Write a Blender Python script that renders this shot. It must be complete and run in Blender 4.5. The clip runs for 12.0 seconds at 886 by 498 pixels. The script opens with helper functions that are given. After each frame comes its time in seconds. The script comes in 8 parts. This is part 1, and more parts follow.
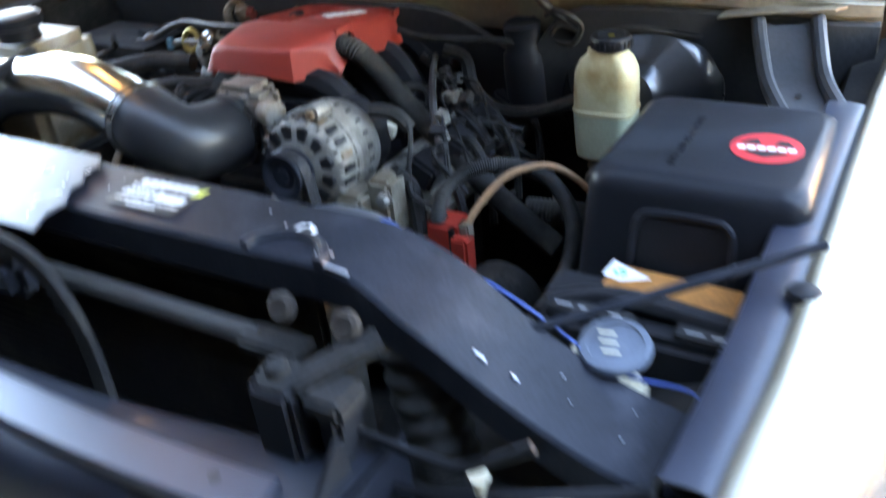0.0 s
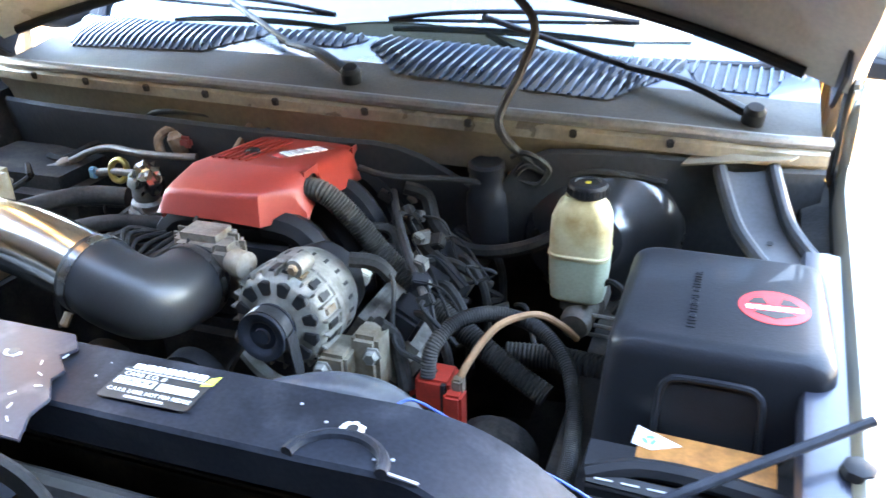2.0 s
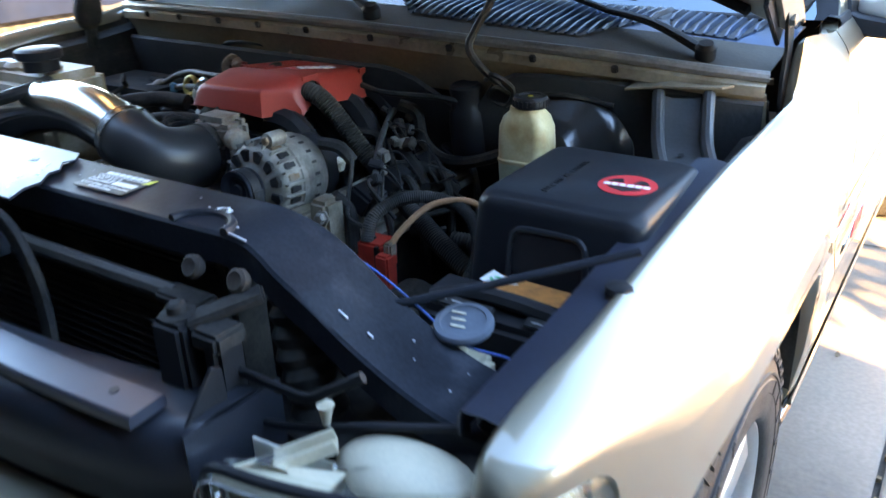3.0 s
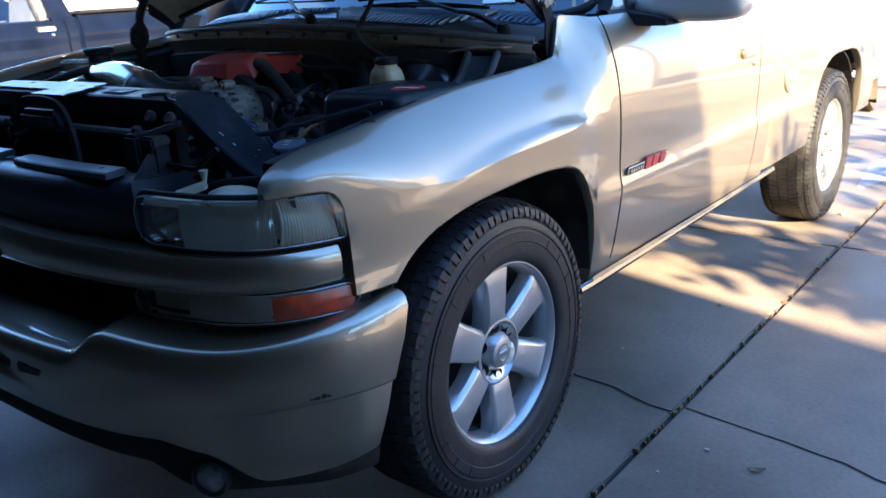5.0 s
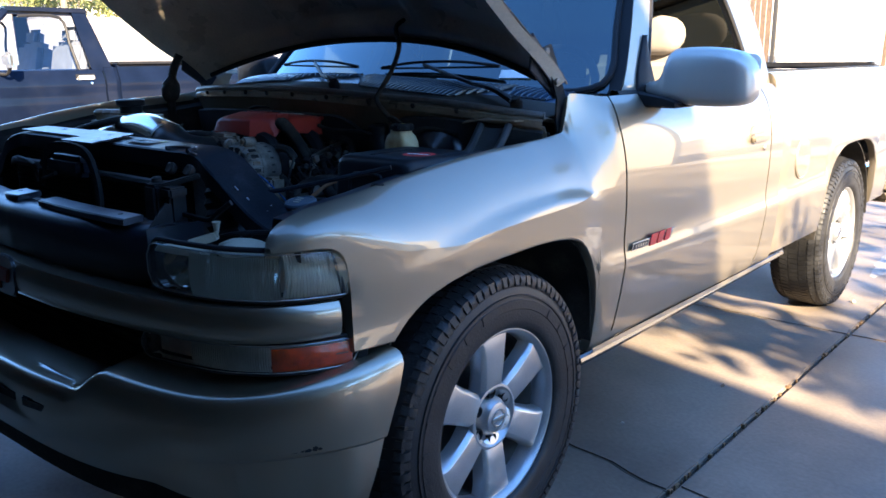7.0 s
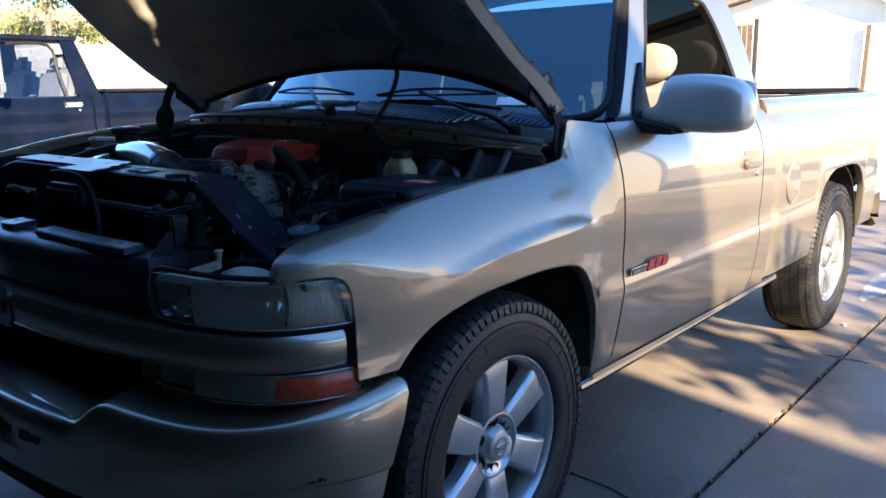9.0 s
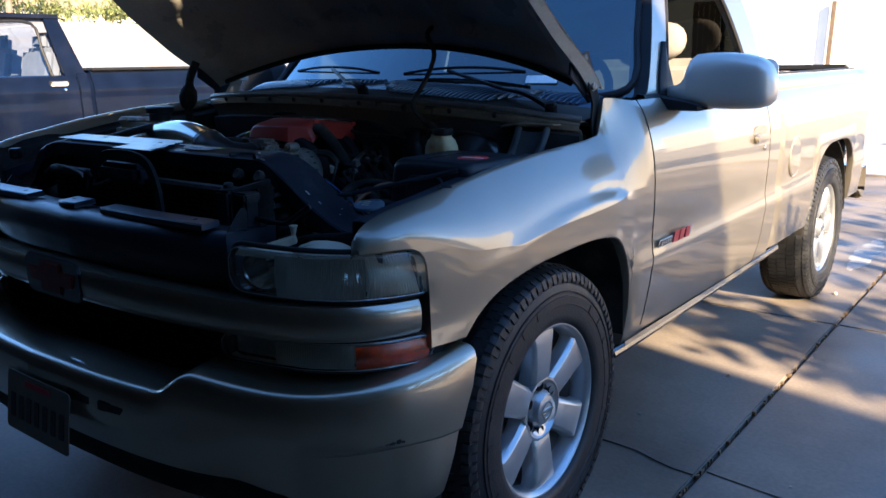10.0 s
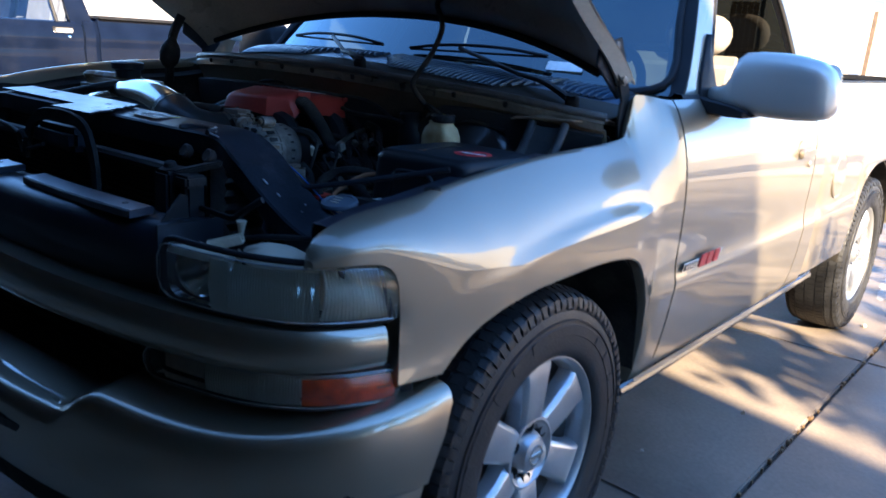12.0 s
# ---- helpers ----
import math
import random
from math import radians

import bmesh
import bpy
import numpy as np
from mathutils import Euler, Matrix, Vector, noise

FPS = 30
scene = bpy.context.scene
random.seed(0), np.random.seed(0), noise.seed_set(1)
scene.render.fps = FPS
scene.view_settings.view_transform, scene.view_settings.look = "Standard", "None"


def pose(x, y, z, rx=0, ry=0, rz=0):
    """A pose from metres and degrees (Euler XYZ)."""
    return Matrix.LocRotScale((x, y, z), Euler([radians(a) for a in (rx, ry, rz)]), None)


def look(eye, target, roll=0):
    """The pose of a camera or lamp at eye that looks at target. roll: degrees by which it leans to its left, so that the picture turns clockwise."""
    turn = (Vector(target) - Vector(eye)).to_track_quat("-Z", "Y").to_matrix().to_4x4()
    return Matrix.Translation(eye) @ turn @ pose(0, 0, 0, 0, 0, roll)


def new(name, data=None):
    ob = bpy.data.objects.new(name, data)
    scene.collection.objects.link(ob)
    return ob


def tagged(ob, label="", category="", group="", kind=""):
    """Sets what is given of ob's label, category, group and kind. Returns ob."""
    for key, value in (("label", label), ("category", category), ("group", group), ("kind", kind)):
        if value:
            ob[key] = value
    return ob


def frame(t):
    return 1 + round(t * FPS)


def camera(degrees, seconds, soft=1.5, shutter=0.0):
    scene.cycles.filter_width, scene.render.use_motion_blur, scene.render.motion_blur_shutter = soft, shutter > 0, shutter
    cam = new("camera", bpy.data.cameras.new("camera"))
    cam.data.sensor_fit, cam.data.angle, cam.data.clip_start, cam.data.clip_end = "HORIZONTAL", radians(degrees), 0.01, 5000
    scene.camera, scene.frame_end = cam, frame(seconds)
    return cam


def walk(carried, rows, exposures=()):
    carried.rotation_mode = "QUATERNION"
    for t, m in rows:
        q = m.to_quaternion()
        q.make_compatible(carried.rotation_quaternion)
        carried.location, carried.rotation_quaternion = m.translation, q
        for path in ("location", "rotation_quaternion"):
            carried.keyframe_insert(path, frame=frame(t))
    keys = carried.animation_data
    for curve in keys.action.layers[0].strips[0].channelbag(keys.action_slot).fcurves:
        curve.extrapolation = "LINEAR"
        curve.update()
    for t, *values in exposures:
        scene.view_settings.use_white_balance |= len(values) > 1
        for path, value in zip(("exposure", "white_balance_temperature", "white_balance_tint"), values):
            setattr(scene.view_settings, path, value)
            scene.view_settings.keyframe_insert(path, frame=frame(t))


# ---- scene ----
cam = camera(57.4, 12.0, shutter=0.5)
PATH = [
    (0, (0.915, -1.051, 1.527), (-0.01, 0.392, 0.495), -6.0),
    (0.2, (0.808, -1.013, 1.577), (-0.041, 0.472, 0.541), -8.0),
    (0.5, (0.688, -1.011, 1.596), (-0.008, 0.537, 0.539), -8.7),
    (0.6, (0.673, -1.0, 1.598), (0.009, 0.498, 0.451), -8.8),
    (0.8, (0.653, -0.992, 1.609), (0.06, 0.494, 0.408), -6.0),
    (1, (0.652, -0.988, 1.632), (0.059, 0.542, 0.488), -4.0),
    (1.2, (0.66, -0.982, 1.636), (0.018, 0.591, 0.58), -3.4),
    (1.5, (0.668, -0.995, 1.634), (0.042, 0.629, 0.649), -2.6),
    (2, (0.704, -1.049, 1.608), (0.077, 0.634, 0.728), -1.6),
    (2.5, (0.892, -1.094, 1.58), (0.134, 0.571, 0.772), -2.6),
    (2.7, (1.013, -1.114, 1.538), (0.1, 0.475, 0.737), -2.9),
    (3, (1.164, -1.144, 1.493), (0.138, 0.365, 0.673), -2.0),
    (3.3, (1.328, -1.213, 1.459), (0.185, 0.258, 0.733), -3.7),
    (3.5, (1.431, -1.284, 1.408), (0.307, 0.214, 0.704), -4.0),
    (3.7, (1.534, -1.393, 1.366), (0.435, 0.119, 0.655), -3.5),
    (5.3, (2.123, -1.58, 1.312), (0.839, -0.165, 0.721), -2.8),
    (5.5, (2.126, -1.584, 1.306), (0.809, -0.197, 0.721), -1.9),
    (6, (2.118, -1.58, 1.325), (0.804, -0.161, 0.813), 0.3),
    (6.5, (2.116, -1.573, 1.334), (0.82, -0.12, 0.875), -0.0),
    (7, (2.146, -1.587, 1.332), (0.861, -0.125, 0.876), -0.6),
    (7.2, (2.157, -1.584, 1.337), (0.89, -0.109, 0.87), -0.6),
    (8.8, (2.12, -1.586, 1.33), (0.857, -0.089, 0.924), -1.6),
    (9, (2.11, -1.607, 1.336), (0.844, -0.111, 0.94), -0.7),
    (9.5, (2.004, -1.748, 1.344), (0.788, -0.216, 0.928), -0.6),
    (10, (1.997, -1.81, 1.345), (0.799, -0.274, 0.895), -0.9),
    (10.5, (2.059, -1.725, 1.315), (0.876, -0.183, 0.844), -1.5),
    (11, (2.144, -1.586, 1.305), (0.961, -0.042, 0.84), 1.0),
    (11.5, (2.058, -1.522, 1.309), (0.799, -0.055, 0.799), 1.8),
    (12, (1.829, -1.504, 1.337), (0.616, 0.005, 0.837), 3.8),
]
EXPOSURES = [(0.0, 6.25, 11800, 21), (0.5, 7.3, 12400, 22), (1.0, 7.4, 12500, 23), (1.5, 7.38, 12400, 22), (2.0, 7.15, 11900, 20), (2.5, 6.55, 11300, 19), (3.0, 5.38, 9700, 15), (3.5, 4.27, 9800, 15), (3.7, 3.45, 9520, 14), (5.3, 3.22, 5900, 12), (6.0, 3.22, 5900, 12), (7.2, 2.95, 5850, 12), (9.0, 2.46, 5820, 12), (11.5, 2.62, 5850, 12), (12.0, 2.93, 5800, 12)]
walk(cam, [(t, look(eye, target, roll)) for t, eye, target, roll in PATH], EXPOSURES)

# ---- light ----
SUN_DIR = Vector((0.823, -0.44, 0.50)).normalized()
world = bpy.data.worlds.new("world")
scene.world = world
world.use_nodes = True
wn = world.node_tree
sky = wn.nodes.new("ShaderNodeTexSky")
sky.sky_type = "NISHITA"
sky.sun_disc = False
sky.sun_elevation = math.asin(SUN_DIR.z)
sky.sun_rotation = math.atan2(SUN_DIR.x, SUN_DIR.y)
sky.air_density, sky.dust_density, sky.ozone_density = 0.8, 0.0, 2.6
deep = wn.nodes.new("ShaderNodeHueSaturation")
deep.inputs["Saturation"].default_value = 1.12
wn.links.new(sky.outputs[0], deep.inputs["Color"])
wn.links.new(deep.outputs[0], wn.nodes["Background"].inputs[0])
wn.nodes["Background"].inputs[1].default_value = 0.11
sun = new("sun", bpy.data.lights.new("sun", "SUN"))
sun.data.energy, sun.data.angle, sun.data.color = 5.0, radians(0.6), (1.0, 0.77, 0.47)
sun.matrix_world = look(SUN_DIR * 30, (0, 0, 0))


# ---- materials ----
def material(name, base, rough=0.5, metal=0.0, vary=0.15, scale=8.0, fine=120.0, bump=0.05, coat=0.0, second=None, second_at=0.6, second_scale=3.0, second_soft=0.12, rough_vary=0.15, spec=0.5, per_object=0.0, coat_rough=0.04, coat_ior=1.5):
    """A node material with variation at two scales, a second colour in patches and fine relief."""
    m = bpy.data.materials.new(name)
    m.use_nodes = True
    n, l = m.node_tree.nodes, m.node_tree.links
    b = n["Principled BSDF"]
    b.inputs["Metallic"].default_value = metal
    b.inputs["Specular IOR Level"].default_value = spec
    b.inputs["Coat Weight"].default_value = coat
    b.inputs["Coat Roughness"].default_value = coat_rough
    b.inputs["Coat IOR"].default_value = coat_ior
    co = n.new("ShaderNodeTexCoord").outputs["Object"]

    def noise_of(s, detail=4.0):
        t = n.new("ShaderNodeTexNoise")
        t.inputs["Scale"].default_value, t.inputs["Detail"].default_value = s, detail
        l.new(co, t.inputs["Vector"])
        return t.outputs["Fac"]

    def ramp(fac, a, z, lo, hi):
        r = n.new("ShaderNodeMapRange")
        r.inputs["From Min"].default_value, r.inputs["From Max"].default_value = a, z
        r.inputs["To Min"].default_value, r.inputs["To Max"].default_value = lo, hi
        l.new(fac, r.inputs["Value"])
        return r.outputs["Result"]

    coarse, small = noise_of(scale), noise_of(fine, 3.0)
    add = n.new("ShaderNodeMath")
    add.operation = "ADD"
    l.new(ramp(coarse, 0.3, 0.7, 1 - vary, 1 + vary), add.inputs[0])
    l.new(ramp(small, 0.3, 0.7, -vary * 0.5, vary * 0.5), add.inputs[1])
    value = add.outputs[0]
    if per_object:
        info = n.new("ShaderNodeObjectInfo")
        mul = n.new("ShaderNodeMath")
        mul.operation = "MULTIPLY"
        l.new(value, mul.inputs[0])
        l.new(ramp(info.outputs["Random"], 0, 1, 1 - per_object, 1 + per_object), mul.inputs[1])
        value = mul.outputs[0]
    tint = n.new("ShaderNodeMix")
    tint.data_type = "RGBA"
    tint.inputs["A"].default_value = (*base, 1)
    tint.inputs["B"].default_value = (*(second or base), 1)
    if second:
        l.new(ramp(noise_of(second_scale, 6.0), second_at - second_soft, second_at + second_soft, 0, 1), tint.inputs["Factor"])
    else:
        tint.inputs["Factor"].default_value = 0
    scale_rgb = n.new("ShaderNodeVectorMath")
    scale_rgb.operation = "SCALE"
    l.new(tint.outputs["Result"], scale_rgb.inputs[0])
    l.new(value, scale_rgb.inputs["Scale"])
    l.new(scale_rgb.outputs["Vector"], b.inputs["Base Color"])
    l.new(ramp(coarse, 0.3, 0.7, max(0.02, rough * (1 - rough_vary)), min(1, rough * (1 + rough_vary))), b.inputs["Roughness"])
    if bump:
        bp = n.new("ShaderNodeBump")
        bp.inputs["Strength"].default_value, bp.inputs["Distance"].default_value = bump, 0.004
        l.new(small, bp.inputs["Height"])
        l.new(bp.outputs["Normal"], b.inputs["Normal"])
    return m


def glass(name, colour=(1, 1, 1), rough=0.0, clear=0.8, haze=0.0, ior=1.5, sheen=(1, 1, 1)):
    """A thin pane: a mix of a clear view and a glossy surface."""
    m = bpy.data.materials.new(name)
    m.use_nodes = True
    n, l = m.node_tree.nodes, m.node_tree.links
    for node in list(n):
        if node.type != "OUTPUT_MATERIAL":
            n.remove(node)
    see, shine, mix, fres = n.new("ShaderNodeBsdfTransparent"), n.new("ShaderNodeBsdfGlossy"), n.new("ShaderNodeMixShader"), n.new("ShaderNodeFresnel")
    see.inputs[0].default_value = (*[c * clear for c in colour], 1)
    shine.inputs["Roughness"].default_value = rough
    shine.inputs["Color"].default_value = (*sheen, 1)
    fres.inputs["IOR"].default_value = ior
    l.new(fres.outputs[0], mix.inputs[0])
    body = see.outputs[0]
    if haze:
        milk, blend = n.new("ShaderNodeBsdfDiffuse"), n.new("ShaderNodeMixShader")
        milk.inputs[0].default_value = (0.88, 0.83, 0.70, 1)
        blend.inputs[0].default_value = haze
        l.new(see.outputs[0], blend.inputs[1])
        l.new(milk.outputs[0], blend.inputs[2])
        body = blend.outputs[0]
    l.new(body, mix.inputs[1])
    l.new(shine.outputs[0], mix.inputs[2])
    l.new(mix.outputs[0], n["Material Output"].inputs[0])
    return m


PAINT = material("pewter_paint", (0.30, 0.257, 0.190), 0.44, 0.75, 0.02, 3.0, 900.0, 0.0, coat=1.0, rough_vary=0.0, coat_rough=0.015, coat_ior=1.8)
PAINT_IN = material("dusty_body_paint", (0.31, 0.245, 0.17), 0.55, 0.3, 0.2, 6.0, 90.0, 0.05, second=(0.125, 0.1, 0.08), second_at=0.58)
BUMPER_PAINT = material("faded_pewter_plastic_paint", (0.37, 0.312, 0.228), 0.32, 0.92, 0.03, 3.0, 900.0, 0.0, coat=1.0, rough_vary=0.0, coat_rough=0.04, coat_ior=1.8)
# alloy behind the spokes, with the shade of the gaps put into its colour
BARREL = material("shade_dark_alloy", (0.10, 0.098, 0.095), 0.62, 0.3, 0.25, 14.0, 160.0, 0.1)
BLACK_GLOSS = material("black_gloss_paint", (0.010, 0.012, 0.017), 0.30, 0.0, 0.15, 6.0, 200.0, 0.0, coat=1.0)
BLACK_METAL = material("scuffed_black_steel", (0.017, 0.020, 0.026), 0.42, 0.0, 0.3, 9.0, 200.0, 0.05, coat=0.03, coat_rough=0.15, second=(0.04, 0.045, 0.055), second_at=0.64, second_scale=14, spec=0.09)
BLACK_PLASTIC = material("black_plastic", (0.019, 0.019, 0.021), 0.48, 0.0, 0.2, 10.0, 500.0, 0.12, spec=0.12)
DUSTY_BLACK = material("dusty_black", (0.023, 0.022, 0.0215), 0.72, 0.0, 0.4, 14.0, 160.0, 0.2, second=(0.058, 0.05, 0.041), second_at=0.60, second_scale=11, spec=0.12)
# black cowl plastic; the blue of the reflected sky is in its base colour
SKY_TINT_PLASTIC = material("sky_tinted_cowl_plastic", (0.016, 0.042, 0.085), 0.30, 0.0, 0.25, 9.0, 260.0, 0.05, coat=0.2, second=(0.06, 0.06, 0.06), second_at=0.62, second_scale=7)
RUBBER = material("tyre_rubber", (0.017, 0.017, 0.018), 0.50, 0.0, 0.3, 14.0, 160.0, 0.3, spec=0.35)
HOSE = material("hose_rubber", (0.026, 0.025, 0.024), 0.55, 0.0, 0.35, 20.0, 200.0, 0.12, second=(0.06, 0.053, 0.045), second_at=0.60, second_scale=16, spec=0.12)
RED = material("red_cover_plastic", (0.38, 0.038, 0.026), 0.46, 0.0, 0.1, 7.0, 200.0, 0.04, second=(0.2, 0.03, 0.022), second_at=0.66, second_scale=7)
RED_CLIP = material("red_terminal_plastic", (0.5, 0.04, 0.025), 0.45, 0.0, 0.2, 30.0, 300.0, 0.05)
CHROME = material("polished_aluminium", (0.72, 0.70, 0.66), 0.16, 1.0, 0.05, 5.0, 200.0, 0.015)
ALLOY = material("silver_wheel_alloy", (0.46, 0.47, 0.48), 0.33, 0.75, 0.08, 12.0, 200.0, 0.03, coat=0.3)
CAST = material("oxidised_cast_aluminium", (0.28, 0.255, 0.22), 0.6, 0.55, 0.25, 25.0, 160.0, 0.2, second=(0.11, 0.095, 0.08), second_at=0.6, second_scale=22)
RUST = material("rusty_steel", (0.20, 0.12, 0.07), 0.75, 0.3, 0.3, 30.0, 160.0, 0.2, second=(0.34, 0.30, 0.25), second_at=0.6, second_scale=18)
COPPER = material("copper_wire", (0.42, 0.20, 0.10), 0.6, 0.2, 0.2, 30.0, 160.0, 0.1)
YELLOWED = material("yellowed_translucent_plastic", (0.55, 0.455, 0.26), 0.45, 0.0, 0.12, 14.0, 200.0, 0.04, second=(0.34, 0.195, 0.065), second_at=0.56, second_scale=22, second_soft=0.16)
CREAM = material("cream_plastic", (0.62, 0.54, 0.40), 0.5, 0.0, 0.1, 10.0, 200.0, 0.04)
AMBER = material("amber_lens", (0.74, 0.075, 0.006), 0.2, 0.0, 0.3, 40.0, 200.0, 0.2, coat=0.3)
LENS = glass("lamp_lens", (0.96, 0.97, 0.94), 0.01, 0.98, 0.05, 1.5)
RIB_LENS = glass("ribbed_lamp_glass", (0.95, 0.96, 0.92), 0.06, 0.9, 0.50, 1.7)
BOWL = material("lamp_bowl_mirror", (0.86, 0.86, 0.83), 0.14, 0.9, 0.05, 14.0, 60.0, 0.02)
LAMP_BACK = material("dull_lamp_backing", (0.70, 0.64, 0.54), 0.36, 0.2, 0.15, 14.0, 60.0, 0.05)
SIGNAL_LENS = glass("signal_lens", (0.96, 0.97, 0.95), 0.02, 0.98, 0.02, 1.3)
WINDSHIELD = glass("window_glass", (0.45, 0.80, 1.0), 0.0, 0.17, 0.0, 2.3, (0.74, 0.92, 1.0))
TINTED = glass("tinted_glass", (0.85, 0.9, 0.95), 0.0, 0.85)
DARK_GLASS = glass("dark_tinted_glass", (0.7, 0.8, 0.8), 0.0, 0.012)
WHITE = material("white_print", (0.75, 0.75, 0.73), 0.55, 0.0, 0.08, 60.0, 400.0, 0.0)
RED_PRINT = material("red_print", (0.66, 0.03, 0.035), 0.45, 0.0, 0.08, 60.0, 400.0, 0.0)
BLACK_PRINT = material("black_print", (0.012, 0.012, 0.013), 0.5, 0.0, 0.1, 60.0, 400.0, 0.0)
SEAT = material("beige_seat_cloth", (0.25, 0.225, 0.20), 0.9, 0.0, 0.12, 14.0, 400.0, 0.2)
DARK_TRIM = material("dark_interior", (0.025, 0.024, 0.023), 0.8, 0.0, 0.2, 10.0, 200.0, 0.1)
CONCRETE = material("driveway_concrete", (0.235, 0.192, 0.152), 0.55, 0.0, 0.2, 1.7, 60.0, 0.14, second=(0.105, 0.088, 0.072), second_at=0.53, second_scale=1.1, second_soft=0.14, rough_vary=0.35, per_object=0.06, spec=0.16)
DIRT = material("joint_dirt", (0.045, 0.038, 0.030), 0.95, 0.0, 0.3, 25.0, 160.0, 0.4)
STREET = material("dusty_street", (0.36, 0.32, 0.27), 0.9, 0.0, 0.12, 0.8, 20.0, 0.3, second=(0.33, 0.27, 0.21), second_at=0.55, second_scale=0.6)
STUCCO = material("cream_stucco", (0.74, 0.68, 0.57), 0.9, 0.0, 0.06, 1.5, 60.0, 0.3)
WOOD = material("weathered_wood", (0.115, 0.075, 0.045), 0.8, 0.0, 0.3, 8.0, 90.0, 0.3)
SHINGLE = material("roof_shingle", (0.22, 0.17, 0.13), 0.9, 0.0, 0.25, 6.0, 60.0, 0.3)
BARK = material("bark", (0.16, 0.12, 0.085), 0.9, 0.0, 0.3, 8.0, 60.0, 0.4)
LEAF = material("leaves", (0.10, 0.13, 0.035), 0.7, 0.0, 0.4, 2.0, 20.0, 0.0, second=(0.17, 0.17, 0.05), second_at=0.5, second_scale=1.5)
BLUE_PAINT = material("faded_dark_blue_paint", (0.004, 0.007, 0.018), 0.08, 0.0, 0.2, 4.0, 200.0, 0.01, coat=0.03, spec=0.08, second=(0.008, 0.011, 0.022), second_at=0.66)


# ---- mesh tools ----
def part(name, bm, mat, parent=None, label="", angle=35.0, fix=True):
    """Links a bmesh as one mesh object under its parent."""
    if fix:
        bmesh.ops.recalc_face_normals(bm, faces=bm.faces[:])
    me = bpy.data.meshes.new(name)
    bm.to_mesh(me)
    bm.free()
    me.materials.append(mat)
    me.polygons.foreach_set("use_smooth", [True] * len(me.polygons))
    me.set_sharp_from_angle(angle=radians(angle))
    ob = new(name, me)
    if parent:
        ob.parent = parent
    if label:
        tagged(ob, label)
    return ob


def thing(name, label, category, at=(0, 0, 0), group="", kind=""):
    ob = new(name)
    ob.location = at
    return tagged(ob, label, category, group, kind)


def V(*a):
    return Vector(a)


def spline(points, steps=6, closed=False):
    """Catmull-Rom through the points."""
    p = [Vector(q) for q in points]
    out = []
    n = len(p)
    for i in range(n if closed else n - 1):
        a, b, c, d = (p[(i - 1) % n], p[i], p[(i + 1) % n], p[(i + 2) % n]) if closed else (p[max(i - 1, 0)], p[i], p[i + 1], p[min(i + 2, n - 1)])
        for k in range(steps):
            t = k / steps
            out.append(0.5 * ((2 * b) + (c - a) * t + (2 * a - 5 * b + 4 * c - d) * t * t + (3 * b - a - 3 * c + d) * t ** 3))
    if not closed:
        out.append(p[-1])
    return out


def curve_at(table, s):
    """Smooth value of a table of (s, value) pairs."""
    if s <= table[0][0]:
        return table[0][1]
    for i in range(len(table) - 1):
        (s0, v0), (s1, v1) = table[i], table[i + 1]
        if s <= s1:
            a, d = table[max(i - 1, 0)], table[min(i + 2, len(table) - 1)]
            h = s1 - s0
            m0 = (v1 - a[1]) / (s1 - a[0]) if i else (v1 - v0) / h
            m1 = (d[1] - v0) / (d[0] - s0) if i + 2 < len(table) else (v1 - v0) / h
            t = (s - s0) / h
            return (2 * t ** 3 - 3 * t * t + 1) * v0 + (t ** 3 - 2 * t * t + t) * h * m0 + (3 * t * t - 2 * t ** 3) * v1 + (t ** 3 - t * t) * h * m1
    return table[-1][1]


def loft(sections, bm=None, close_u=False, close_v=False, cap=False):
    """Quads between rows of points."""
    bm = bm or bmesh.new()
    rows = [[bm.verts.new(p) for p in s] for s in sections]
    n, m = len(rows), len(rows[0])
    for i in range(n if close_u else n - 1):
        for j in range(m if close_v else m - 1):
            q = [rows[i][j], rows[i][(j + 1) % m], rows[(i + 1) % n][(j + 1) % m], rows[(i + 1) % n][j]]
            if len({tuple(round(c, 6) for c in v.co) for v in q}) >= 3:
                try:
                    bm.faces.new(q)
                except ValueError:
                    pass
    if cap and close_v:
        bm.faces.new(rows[0])
        bm.faces.new(list(reversed(rows[-1])))
    return bm


def thick(bm, t):
    bmesh.ops.remove_doubles(bm, verts=bm.verts[:], dist=1e-5)
    bmesh.ops.recalc_face_normals(bm, faces=bm.faces[:])
    bmesh.ops.solidify(bm, geom=bm.faces[:], thickness=t)
    return bm


def mirror_x(bm):
    for v in bm.verts:
        v.co.x = -v.co.x
    bmesh.ops.reverse_faces(bm, faces=bm.faces[:])
    return bm


def bevel_all(bm, width, seg=2, angle=30):
    edges = [e for e in bm.edges if len(e.link_faces) == 2 and e.calc_face_angle(0) > radians(angle)]
    bmesh.ops.bevel(bm, geom=edges, offset=width, segments=seg, affect="EDGES", clamp_overlap=True)
    return bm


def box(x0, x1, y0, y1, z0, z1, bevel=0.0, bm=None, seg=2):
    one = bmesh.new()
    bmesh.ops.create_cube(one, size=1.0, matrix=Matrix.LocRotScale(((x0 + x1) / 2, (y0 + y1) / 2, (z0 + z1) / 2), None, (abs(x1 - x0), abs(y1 - y0), abs(z1 - z0))))
    if bevel:
        bevel_all(one, bevel, seg)
    return join(bm, one)


